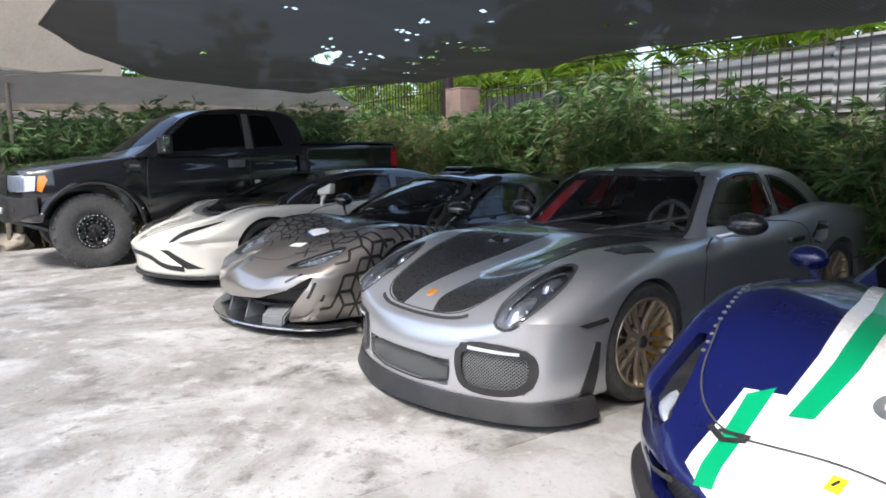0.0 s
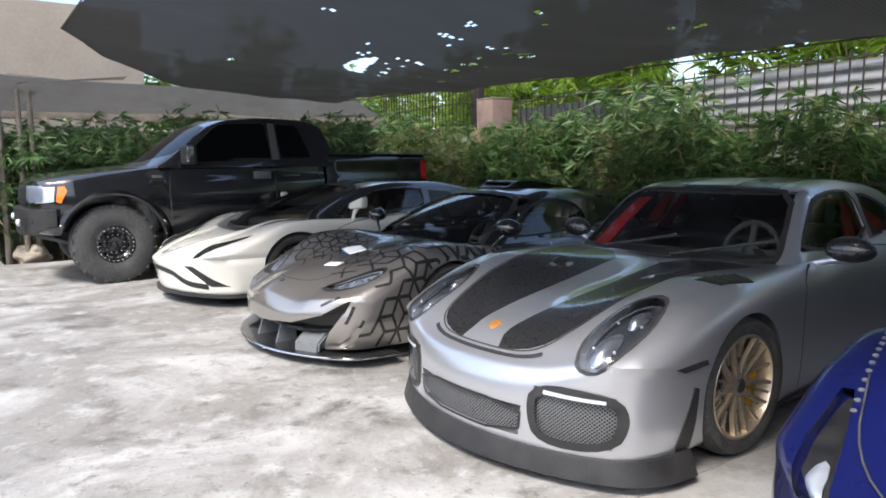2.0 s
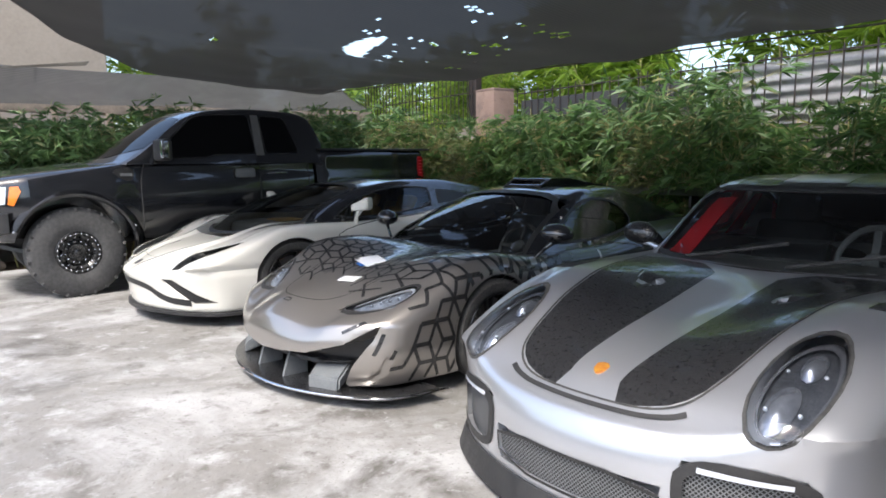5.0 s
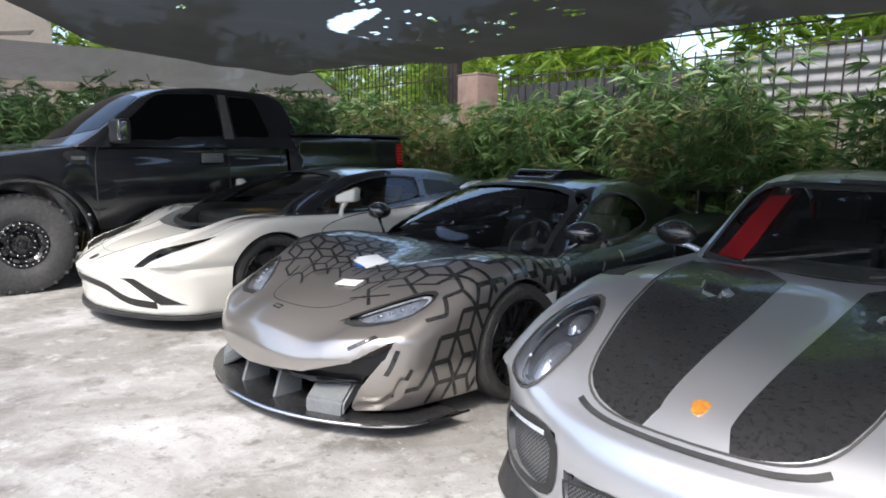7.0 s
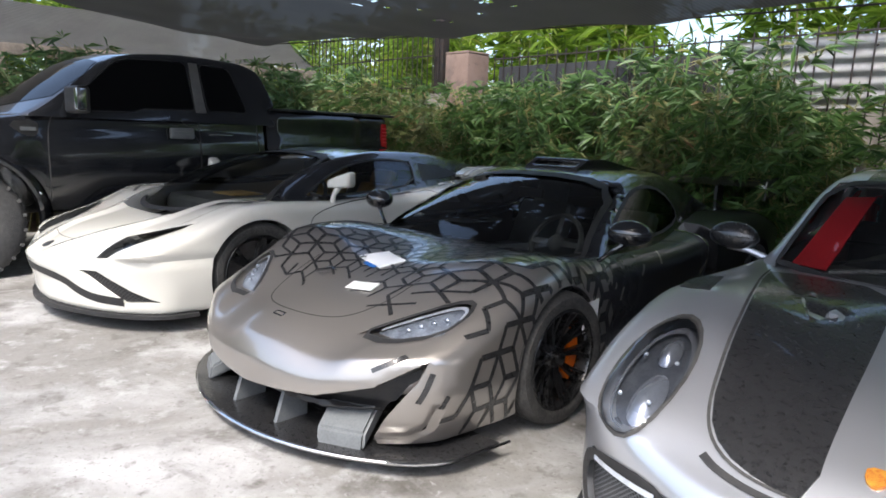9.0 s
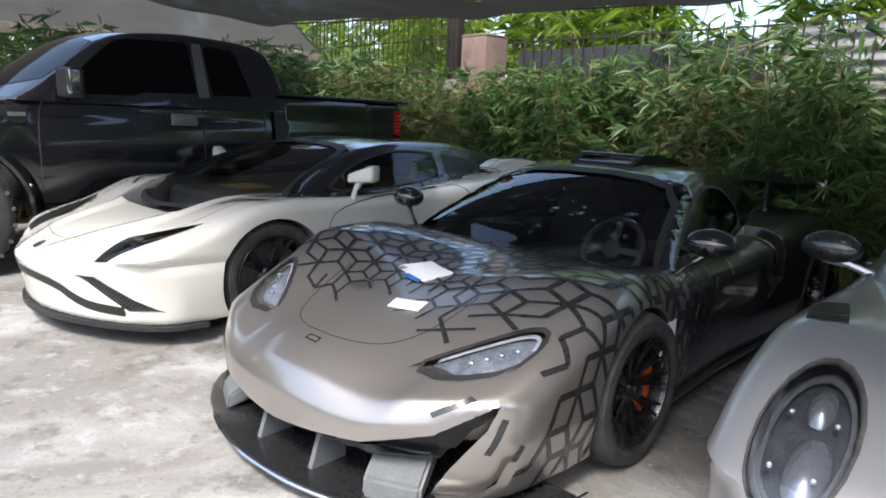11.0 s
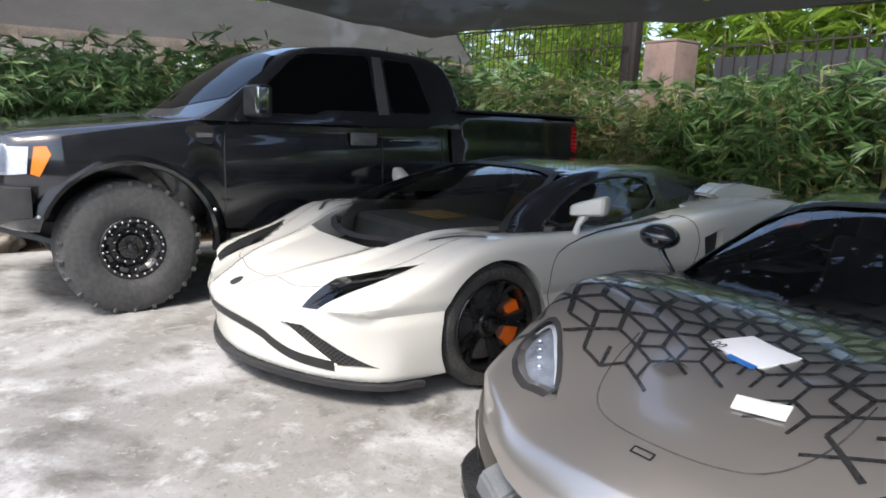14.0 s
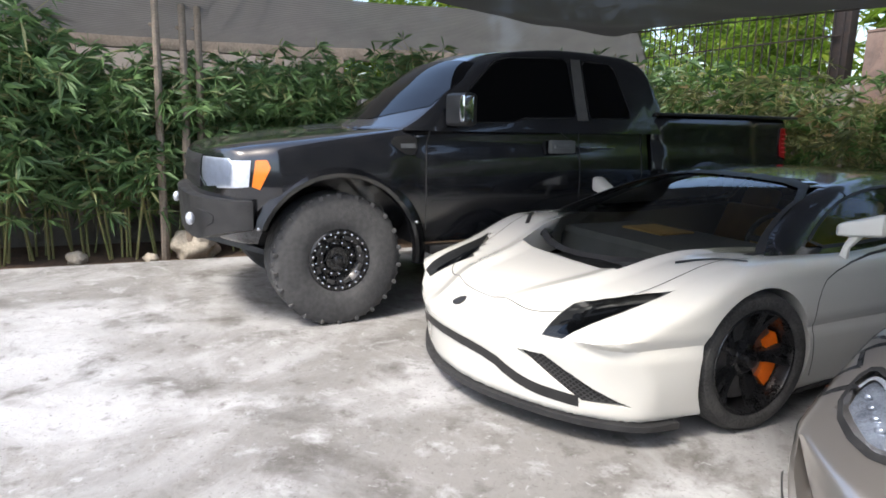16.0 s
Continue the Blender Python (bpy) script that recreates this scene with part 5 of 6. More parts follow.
    for i in range(-9, 10):
        for j in range(-6, 9):
            cx, cy = a * math.sqrt(3) * (i + 0.5 * (j % 2)), a * 1.5 * j + 0.02
            hexa = [(cx + a * math.sin(k * math.pi / 3), cy + a * math.cos(k * math.pi / 3)) for k in range(6)]
            for p0, p1 in [(hexa[k], hexa[(k + 1) % 6]) for k in range(3)] + [((cx, cy), hexa[k]) for k in (0, 2, 4)]:
                mx, my = (p0[0] + p1[0]) / 2, (p0[1] + p1[1]) / 2
                side = abs(mx) > 0.80
                if my > 0.98 or abs(mx) > 1.16 or my < -0.42 - (0.32 if side else 0.10) * random.random() + 0.14 * (abs(mx) < 0.2):
                    continue
                if abs(mx) < 0.60 and my > 0.52:
                    continue
                if random.random() < (0.22 if my < -0.28 else 0.015):
                    continue
                wd = 0.015 + 0.016 * max(0, min(1, (my + 0.3) / 0.7)) + (0.004 if side else 0)
                lines.append(([p0, p1], wd))
    p, g = fall(body, *wrap(np.array([((a[0] + b[0]) / 2, (a[1] + b[1]) / 2) for (a, b), w in lines])), 1.7)
    free = (area2(np.abs(p[:, 0]), p[:, 2], lampshape) > 0.03) | (p[:, 1] > -0.05)
    lines = [l for l, ok in zip(lines, free) if ok]
    strips("facet_pattern", body, lines, CARBON, car, "black faceted line pattern", off=0.0025, rays=wrap, step=0.025, reach=1.7, kind="stuff")
    # nose panel gap
    panel = [(0.40, -0.25), (0.38, -0.45), (0.30, -0.62), (0.16, -0.70), (0, -0.725)]
    strips("bonnet_gap", raw, [(panel + [(-p, q) for p, q in panel[::-1][1:]], 0.006)], RUBBER, car, off=0.002)
    strips("badge", raw, [([(-0.035, -0.775), (0.035, -0.775)], 0.006), ([(-0.035, -0.752), (0.035, -0.752)], 0.006), ([(-0.033, -0.775), (-0.033, -0.752)], 0.006), ([(0.033, -0.775), (0.033, -0.752)], 0.006)], CHROME, car, off=0.004)
    # mouth
    skin("mouth_back", raw, mouth, "y", PLASTIC, car, "black recessed lower intake", off=-0.13, soft=0, rings=8)
    board = lambda x, y, z: most(raw(x, y, 0 * z + 0.2) - 0.075 + 0 * z, z - 0.085 + 0 * x, 0.062 - z + 0 * x, y + 0.34 + 0 * x)
    splitter = solid("front_splitter", board, (-1.1, -1.15, 0.04), (1.1, -0.3, 0.11), 0.0125, CARBON, car, "black carbon splitter with a bright edge", 40)
    outer = lambda x, y, z: raw(x, y, 0 * z + 0.2) - 0.078
    rim_pts = [(math.sin(t) * 0.92, -math.cos(t)) for t in np.linspace(-1.15, 1.15, 40)]
    O = np.array([(q[0] * 1.6, q[1] * 1.6 + 0.2, 0.073) for q in rim_pts])
    D = np.array([(-q[0], -q[1], 0) for q in rim_pts])
    D /= np.linalg.norm(D, axis=1, keepdims=True)
    p, g = fall(outer, O, D, 2.0)
    part("splitter_edge", tube(bmesh.new(), list(p), 0.007, 6), CHROME, splitter)
    for s in (1, -1):
        # dive plates in the mouth
        bm = prism(bmesh.new(), [(-0.17, -0.035), (0.10, -0.02), (0.12, 0.055), (0.10, 0.06), (-0.13, 0.03)], -0.14, 0.08)
        bmesh.ops.bevel(bm, geom=bm.edges[:], offset=0.012, segments=2, affect="EDGES")
        part("air_guide", bm, GREY_TRIM, car, "grey air guide in the lower intake", m=pose(s * 0.50, -0.70, 0.165, 20, 0, s * 26))
        bm = prism(bmesh.new(), [(-0.1, -0.08), (0.08, -0.08), (0.08, 0.08), (-0.04, 0.08)], -0.012, 0.012)
        part("mouth_strut", bm, GREY_TRIM, car, m=pose(s * 0.17, -0.82, 0.15))
        lamp = skin("headlight", raw, [(s * p, q) for p, q in lampshape], "y", PLASTIC, car, "slim swept headlight with clear lens", off=-0.04, soft=1, rings=6)
        inner = [(s * (0.64 + (p - 0.64) * 0.9), 0.567 + (q - 0.567) * 0.84) for p, q in lampshape]
        skin("reflector", raw, inner, "y", LAMP_PALE, lamp, off=-0.03, soft=1, rings=6, dome=0.015)
        strips("running_light", raw, [([(s * 0.50, 0.515), (s * 0.60, 0.574), (s * 0.72, 0.637), (s * 0.775, 0.64), (s * 0.785, 0.60)], 0.011)], LAMP_SILVER, lamp, axis="y", off=-0.012)
        for k in range(4):
            p, g = fall(raw, *aim([(s * (0.62 + 0.038 * k), 0.535 + 0.018 * k)], "y"), 3.0)
            part("lamp_point", blob(bmesh.new(), *(p[0] - g[0] * 0.014), 0.017, 0.010, 0.015, u=10, v=6), LAMP_PALE, lamp)
        skin("lens", raw, [(s * p, q) for p, q in lampshape], "y", LENS, lamp, off=0.002, thick=0.002, soft=1, rings=8)
        strips("lamp_gap", raw, [(rounded([(s * p, q) for p, q in lampshape], 1), 0.014)], PLASTIC, lamp, axis="y", closed=True, off=0.003)
        blade = [(s * 0.66, 0.135), (s * 0.76, 0.145), (s * 0.83, 0.20), (s * 0.86, 0.28)]
        strips("dive_plane", raw, [(blade, 0.02)], BRONZE_SILVER, car, "thin silver bumper blade", axis="y", off=0.022)
        skin("side_window", shell, door_win, "x", WINDSCREEN, car, off=-0.008, thick=0.003, soft=1, side=s)
        strips("window_seal", shell, [(rounded(door_win, 1), 0.016)], PLASTIC, car, axis="x", side=s, closed=True)
        mir = part("door_mirror", blob(bmesh.new(), 0, 0, 0, 0.115, 0.085, 0.062), BLACK, car, "gloss black door mirror on a slim arm", m=pose(s * 0.965, 0.74, 0.90, 0, 0, s * 10))
        part("mirror_arm", tube(bmesh.new(), [(-s * 0.16, -0.03, -0.17), (-s * 0.08, -0.02, -0.10), (0, 0, -0.04)], [0.012, 0.011, 0.016], 8), BLACK, mir)
        door = [(0.52, 0.25), (0.50, 0.62), (0.72, 0.74), (1.62, 0.78), (1.72, 0.60), (1.50, 0.30), (1.30, 0.20)]
        strips("door_gap", raw, [(door, 0.007)], RUBBER, car, axis="x", side=s, off=0.002)
        hook = [(1.52, 0.80), (1.66, 0.815), (1.76, 0.78), (1.80, 0.70), (1.74, 0.58), (1.68, 0.52)]
        strips("intake_trim", raw, [(hook, 0.014)], CHROME, car, "bright line round the side intake", axis="x", side=s, off=0.004)
        skin("side_intake", raw, scoop_in, "x", PLASTIC, car, "black side air intake", off=-0.06, soft=1, rings=5, side=s)
        skin("sill_skirt", raw, [(0.42, 0.09), (2.15, 0.09), (2.15, 0.15), (0.40, 0.14)], "x", CARBON, car, off=0.03, thick=0.04, soft=0, side=s, rings=4)
        facets = [([(0.62, 0.60), (0.70, 0.66)], 0.02), ([(0.80, 0.50), (0.83, 0.58)], 0.018), ([(1.0, 0.62), (1.04, 0.68)], 0.018), ([(1.22, 0.66), (1.24, 0.73)], 0.018), ([(0.56, 0.42), (0.60, 0.50)], 0.02)]
        strips("facet_mark", raw, facets, BRONZE_SILVER, car, "small silver pattern marks on the door", axis="x", side=s, off=0.003, kind="stuff")
    # side label and bonnet label
    lab = skin("door_label", raw, [(0.40, 0.40), (0.56, 0.415), (0.565, 0.56), (0.41, 0.55)], "x", PAPER, car, "white paper label on the wing", off=0.004, soft=0, rings=4)
    strips("label_print", raw, [([(0.42, 0.375), (0.53, 0.385)], 0.025)], GREY_TRIM, lab, axis="x", off=0.005)
    sheet = skin("bonnet_label", raw, [(-0.18, -0.14), (0.04, -0.20), (0.12, -0.06), (-0.08, 0.01)], "z", PAPER, car, "white paper label with blue print on the bonnet", off=0.006, soft=0, rings=4)
    p, g = fall(raw, *aim([(-0.185, -0.165)], "z"), 3.0)
    text = bpy.data.curves.new("label_number", "FONT")
    text.body, text.size, text.shear, text.extrude = "620", 0.052, 0.25, 0.0006
    text.materials.append(PLASTIC)
    part_mesh("label_number", text, car, "black slanted number 620 on the label", pose(p[0][0], float(along(p[0][1])), float(up(p[0][2])) + 0.012, 14, 0, -14))
    strips("label_colour", raw, [([(-0.08, -0.185), (0.03, -0.212)], 0.03)], LABEL_BLUE, sheet, off=0.009)
    for q, film in (([(-0.24, -0.40), (-0.16, -0.42), (-0.14, -0.34), (-0.22, -0.32)], LENS), ([(0.08, -0.46), (0.23, -0.43), (0.22, -0.36), (0.06, -0.39)], SHEET)):
        skin("plastic_film", raw, q, "z", film, car, "crinkled clear plastic film scrap", off=0.012, soft=0, rings=2, dome=0.012)
    # roof scoop
    def scoop(x, y, z):
        b = most(np.abs(x) - 0.21 - 0.03 * (y - 1.3), z - 1.198 + 0.16 * np.maximum(y - 1.6, 0) + 0.5 * np.maximum(1.42 - y, 0), 1.10 - z, 1.30 - y + 0 * x, y - 2.05 + 0 * x)
        return np.maximum(b, -most(np.abs(x) - 0.175, z - 1.178 + 0 * x, 1.152 - z + 0 * x, y - 1.52 + 0 * x))
    solid("roof_scoop", scoop, (-0.3, 1.2, 1.06), (0.3, 2.1, 1.26), 0.014, BLACK, car, "gloss black roof air scoop", 50)
    bm = bmesh.new()
    pts, g = fall(shell, *aim([(-0.55 + 0.068 * k, 0.735 - 0.005 * k) for k in range(14)], "y"), 3)
    tube(bm, list(pts + g * 0.014), 0.009, 6)
    part("wiper", bm, RUBBER, car)
    wing = part("rear_wing", prism(bmesh.new(), [(-0.02, 0.0), (0.10, 0.022), (0.28, 0.035), (0.30, 0.028), (0.10, 0.0)], -0.82, 0.82), CARBON, car, "black carbon rear wing with pale end marks", m=pose(0, 3.1, 1.02, 4, 0, 0))
    for s in (1, -1):
        part("wing_stand", prism(bmesh.new(), [(0.02, -0.30), (0.18, -0.30), (0.18, 0.01), (0.05, 0.01)], s * 0.4 - 0.012, s * 0.4 + 0.012), CARBON, wing)
        part("end_plate", prism(bmesh.new(), [(-0.05, -0.08), (0.31, -0.06), (0.31, 0.06), (-0.03, 0.045)], s * 0.825 - 0.006, s * 0.825 + 0.006), CARBON, wing)
        part("end_mark", block(bmesh.new(), s * 0.77, s * 0.82, -0.028, -0.016, 0.0, 0.02), PAPER, wing)
    # inside
    part("dashboard", block(bmesh.new(), -0.63, 0.63, 0.50, 0.86, 0.42, 0.70, bevel=0.07, seg=3), GREY_TRIM, car, "grey suede dashboard")
    part("floor_pan", block(bmesh.new(), -0.63, 0.63, 0.54, 2.09, 0.28, 0.42), CABIN, car)
    part("centre_console", block(bmesh.new(), -0.10, 0.10, 0.80, 1.6, 0.40, 0.66, bevel=0.03), CABIN, car)
    for x0 in (0.33, -0.33):
        bucket_seat(car, x0, 1.38, 0.42, GREY_TRIM, lean=24)
    steering_wheel(car, 0.33, 0.98, 0.74)
    part("interior_mirror", block(bmesh.new(), -0.10, 0.10, -0.012, 0.012, -0.028, 0.028, bevel=0.01), PLASTIC, car, m=pose(0, 1.12, 1.0))
    skin("tax_sticker", shell, [(-0.50, 1.0), (-0.40, 1.02), (-0.405, 1.05), (-0.50, 1.03)], "y", AMBER, car, "small orange windscreen sticker", off=-0.012, soft=0)
    four_wheels(car, 0.95, base, R, 0.245, 0.24, "multi", BLACK_ALLOY, ORANGE, steer=-2)
    proportion(car, along, up)
    return car


build_patterned()

# ---- white wedge supercar ----
def build_wedge():
    car = thing("supercar", pose(-2.543, 0.501, 0, 0, 0, 3), "pearl white wedge supercar with black roof and orange calipers", "car", "parked cars")
    R, base = 0.350, 2.75
    along = curve((-1.4, -1.5), (-1.12, -1.21), (-0.955, -1.06), (-0.68, -0.82), (-0.43, -0.49), (0, -0.06), (0.8, 0.70), (1.5, 1.42), (2.7, 2.74), (3.8, 3.85), (4.1, 4.15))
    up = curve((-0.2, -0.2), (0.205, 0.21), (0.48, 0.49), (0.655, 0.67), (0.955, 0.975), (1.215, 1.205), (1.5, 1.49))
    flat = hull(-1.05, 3.75,
               curve((-1.12, 0.41), (-1.0, 0.475), (-0.75, 0.565), (-0.4, 0.665), (0, 0.755), (0.3, 0.79), (0.7, 0.80), (2.6, 0.90), (3.8, 0.80)),
               curve((-1.06, 0.38), (-0.75, 0.525), (-0.43, 0.655), (0, 0.80), (0.3, 0.81), (0.8, 0.80), (1.4, 0.825), (1.9, 0.86), (2.3, 0.90), (2.9, 0.93), (3.8, 0.85)),
               curve((-1.06, 0.62), (-0.4, 0.78), (0, 0.92), (1, 0.86), (2.3, 0.80), (3.8, 0.70)),
               curve((-1.06, 0.88), (-0.6, 0.98), (0, 1.035), (0.7, 1.0), (1.4, 0.99), (2.3, 1.04), (3.0, 1.03), (3.8, 0.95)),
               curve((0.0, 0.93), (0.15, 0.97), (0.35, 1.0), (0.6, 0.995), (0.74, 0.985), (0.84, 0.955), (1.0, 0.90)),
               curve((0.0, -0.98), (0.15, -1.03), (0.3, -1.06), (0.40, -1.09), (0.47, -1.12), (0.6, -1.4), (1.0, -1.8)),
               0.48, 2.0, curve((-1, 0.12), (4, 0.13)), k=0.05, kn=0.045, fallout=0.03, tp=2.4)
    ridge = curve((-1.4, 0.10), (-1.0, 0.17), (-0.72, 0.30), (-0.3, 0.44), (0.2, 0.60), (0.6, 0.70), (4.2, 0.70))

    def raw(x, y, z):
        """The skin with two sharp bonnet ridges and a long flank crease."""
        a = np.abs(x)
        lift = 0.020 * np.clip(1 - np.abs(a - ridge(y)) / 0.10, 0, 1) * np.clip((z - 0.40) / 0.1, 0, 1) * np.clip((0.75 - y) / 0.4, 0, 1)
        dent = 0.016 * np.clip(1 - np.abs(z - 0.475) / 0.05, 0, 1) * np.clip((a - 0.55) / 0.15, 0, 1)
        return flat(x, y, z) - lift + dent

    body = arches(raw, ((0, R, 0.374), (base, R, 0.38)), along, up, 0.6)
    lampshape = [(0.55, 0.585), (0.70, 0.64), (0.84, 0.685), (0.80, 0.595), (0.73, 0.49), (0.61, 0.475)]
    arm = [(0.53, 0.40), (0.66, 0.40), (0.93, 0.21), (0.78, 0.20)]
    cockpit = lambda x, y, z: most(np.abs(x) - 0.74 + 0.35 * np.clip(0.5 - y, 0, 1), -0.34 - y + 0 * x, y - 2.1 + 0 * z, 0.52 - z + 0 * x)
    scoop_in = [(1.95, 0.70), (2.15, 0.76), (2.12, 0.50), (1.98, 0.46)]

    def carved(x, y, z):
        f = body(x, y, z)
        ax, front = np.abs(x), np.where(y < 0.1, 0.0, 9.0)
        f = carve(f, np.maximum(area2(ax, z, lampshape), front), 0.05)
        f = carve(f, np.maximum(area2(ax, z, arm), front), 0.05)
        f = carve(f, np.maximum(area2(y, z, scoop_in) + 0 * x, 0.5 - ax), 0.08)
        return np.maximum(f, -cockpit(x, y, z))

    solid("body", carved, (-1.15, -1.25, 0.03), (1.15, 3.85, 1.05), 0.023, PEARL, car, "pearl white angular bodywork", 24)
    roof = curve((-0.55, 0.58), (-0.24, 0.735), (0.05, 0.865), (0.38, 0.985), (0.72, 1.09), (1.1, 1.175), (1.5, 1.215), (2.0, 1.205), (2.5, 1.12), (3.2, 0.94), (3.7, 0.76))
    shell = glasshouse(roof, curve((-0.4, 0.86), (0.5, 0.89), (1.2, 0.885), (1.8, 0.80), (2.6, 0.66), (3.7, 0.5)), 0.72, 0.78, 0.26, k=0.05)
    screen = [(-0.86, 0.79), (-0.4, 0.725), (0, 0.705), (0.4, 0.725), (0.86, 0.79), (0.73, 0.92), (0.58, 1.115), (0.3, 1.165), (-0.3, 1.165), (-0.58, 1.115), (-0.70, 0.92)]
    door_win = [(0.55, 0.83), (0.82, 0.965), (1.12, 1.08), (1.5, 1.135), (1.86, 1.10), (1.80, 0.89), (1.2, 0.84)]
    back_win = [(1.90, 0.91), (1.95, 1.08), (2.2, 1.05), (2.5, 0.95)]

    def cabin(x, y, z):
        g = shell(x, y, z)
        g = np.maximum(g, -(g + 0.03))
        g = np.maximum(g, -np.maximum(area2(y, z, door_win) + 0 * x, 0.3 - np.abs(x)))
        g = np.maximum(g, -np.maximum(area2(x, z, screen) + 0 * y, y - 1.3 + 0 * x))
        return most(g, -0.15 - y + 0 * x, 0.71 - z + 0 * x)

    solid("cabin_shell", cabin, (-0.98, -0.2, 0.68), (0.98, 3.6, 1.28), 0.018, BLACK, car, "gloss black roof and pillars", 32)
    skin("windscreen", shell, screen, "y", WINDSCREEN, car, "dark raked windscreen", off=-0.008, thick=0.003, soft=1, rings=9)
    strips("windscreen_seal", shell, [(rounded(screen, 1), 0.02)], PLASTIC, car, axis="y", closed=True)
    shut = [(0.86, 0.12), (0.74, -0.42), (0.55, -0.72), (0.20, -0.82), (0, -0.85)]
    strips("bonnet_gap", raw, [(shut + [(-p, q) for p, q in shut[::-1][1:]], 0.006)], RUBBER, car, off=0.002)
    skin("badge", raw, [(-0.035, -1.0), (0.035, -1.0), (0.038, -0.95), (0, -0.91), (-0.038, -0.95)], "z", PLASTIC, car, "small black and gold shield badge", off=0.005, soft=1, rings=4, step=0.01)
    mid = [(-0.78, 0.205), (-0.53, 0.222), (-0.33, 0.348), (0.33, 0.348), (0.53, 0.222), (0.78, 0.205)]
    strips("front_grille", raw, [(mid, 0.055)], PLASTIC, car, "black slit grille under the nose", axis="y", off=0.004)
    lip = lambda x, y, z: most(raw(x, y, 0 * z + 0.2) - 0.016 + 0 * z, z - 0.125 + 0 * x, 0.095 - z + 0 * x, y + 0.40 + 0 * x)
    solid("front_splitter", lip, (-1.15, -1.25, 0.05), (1.15, -0.3, 0.17), 0.015, PLASTIC, car, "matt black front splitter", 40)
    for s in (1, -1):
        flip = lambda q: [(s * p, z) for p, z in q]
        skin("side_intake", raw, flip(arm), "y", GRILLE_DARK, car, "black slanted side intake", off=-0.02, soft=0, rings=5)
        lamp = skin("headlight", raw, flip(lampshape), "y", PLASTIC, car, "dark angular headlight with clear lens", off=-0.045, soft=0, rings=6)
        strips("running_light", raw, [(flip([(0.60, 0.535), (0.66, 0.575), (0.62, 0.60)]), 0.012), (flip([(0.66, 0.575), (0.73, 0.61)]), 0.012)], GREY_TRIM, lamp, axis="y", off=-0.02)
        p, g = fall(raw, *aim([(s * 0.63, 0.565)], "y"), 3.0)
        part("reflector", blob(bmesh.new(), *(p[0] - g[0] * 0.03), 0.03, 0.02, 0.025), GREY_TRIM, lamp)
        skin("lens", raw, flip(lampshape), "y", SMOKED_LENS, lamp, off=0.002, thick=0.002, soft=0, rings=6)
        skin("side_window", shell, door_win, "x", WINDSCREEN, car, off=-0.008, thick=0.003, soft=1, side=s)
        skin("quarter_window", shell, back_win, "x", PLASTIC, car, off=0.003, thick=0.003, soft=0, side=s)
        strips("window_seal", shell, [(rounded(door_win, 1), 0.016)], PLASTIC, car, axis="x", side=s, closed=True)
        bm = bmesh.new()
        block(bm, -0.115, 0.115, -0.05, 0.055, -0.068, 0.068, bevel=0.04, seg=3)
        for v in bm.verts:
            v.co.z *= 0.78 + s * v.co.x * 2.2
            v.co.z += s * v.co.x * 0.25
        mir = part("door_mirror", bm, PEARL, car, "white door mirror on a slim stalk", m=pose(s * 0.99, 0.80, 0.955, 0, 0, s * 12))
        part("mirror_stalk", tube(bmesh.new(), [(-s * 0.07, -0.02, -0.19), (-s * 0.06, -0.01, -0.11), (-s * 0.02, 0, -0.04)], [0.028, 0.018, 0.03], 8), PEARL, mir)
        door = [(0.50, 0.22), (0.46, 0.60), (0.60, 0.77), (1.60, 0.83), (1.86, 0.86), (1.92, 0.58), (1.60, 0.24)]
        strips("door_gap", raw, [(door, 0.007)], RUBBER, car, axis="x", side=s, off=0.002)
        skin("side_scoop", raw, scoop_in, "x", PLASTIC, car, "black shoulder air intake", off=-0.05, soft=0, rings=5, side=s)
        skin("sill_skirt", raw, [(0.42, 0.11), (2.2, 0.11), (2.2, 0.18), (0.42, 0.16)], "x", PLASTIC, car, off=0.01, soft=0, side=s, rings=4)
        # rear haunch blade that runs up to the roof
        bm = prism(bmesh.new(), [(2.36, 0.95), (2.52, 1.04), (2.8, 1.045), (3.6, 0.94), (3.6, 0.84), (2.6, 0.87)], s * 0.64 - 0.08, s * 0.64 + 0.08)
        bmesh.ops.bevel(bm, geom=bm.edges[:], offset=0.03, segments=3, affect="EDGES")
        part("rear_haunch", bm, PEARL, car, "white rear haunch with a black slot")
        part("haunch_slot", block(bmesh.new(), s * 0.61, s * 0.68, 2.60, 2.95, 1.0, 1.05, bevel=0.004), PLASTIC, car)
        strips("wiper_slot", raw, [([(s * 0.66, -0.16), (s * 0.90, 0.06)], 0.03)], PLASTIC, car, "black slot below the windscreen", off=0.004)
    part("dashboard", block(bmesh.new(), -0.66, 0.66, 0.10, 0.90, 0.52, 0.76, bevel=0.09, seg=3), CABIN, car)
    part("scuttle", block(bmesh.new(), -0.5, 0.5, -0.34, 0.16, 0.50, 0.60, bevel=0.04, seg=2), PLASTIC, car, "black scuttle under the windscreen")
    part("dash_insert", block(bmesh.new(), -0.35, 0.0, 0.42, 0.72, 0.762, 0.774, bevel=0.004), LEATHER, car, "tan leather dash panel")
    part("floor_pan", block(bmesh.new(), -0.64, 0.64, 0.42, 2.09, 0.28, 0.42), CABIN, car)
    for x0 in (0.36, -0.36):
        bucket_seat(car, x0, 1.30, 0.40, LEATHER, lean=26)
    steering_wheel(car, 0.36, 0.98, 0.76)
    four_wheels(car, 1.045, base, R, 0.262, 0.26, "five", BLACK_ALLOY, ORANGE, steer=-2)
    proportion(car, along, up, 1.035)
    return car


build_wedge()

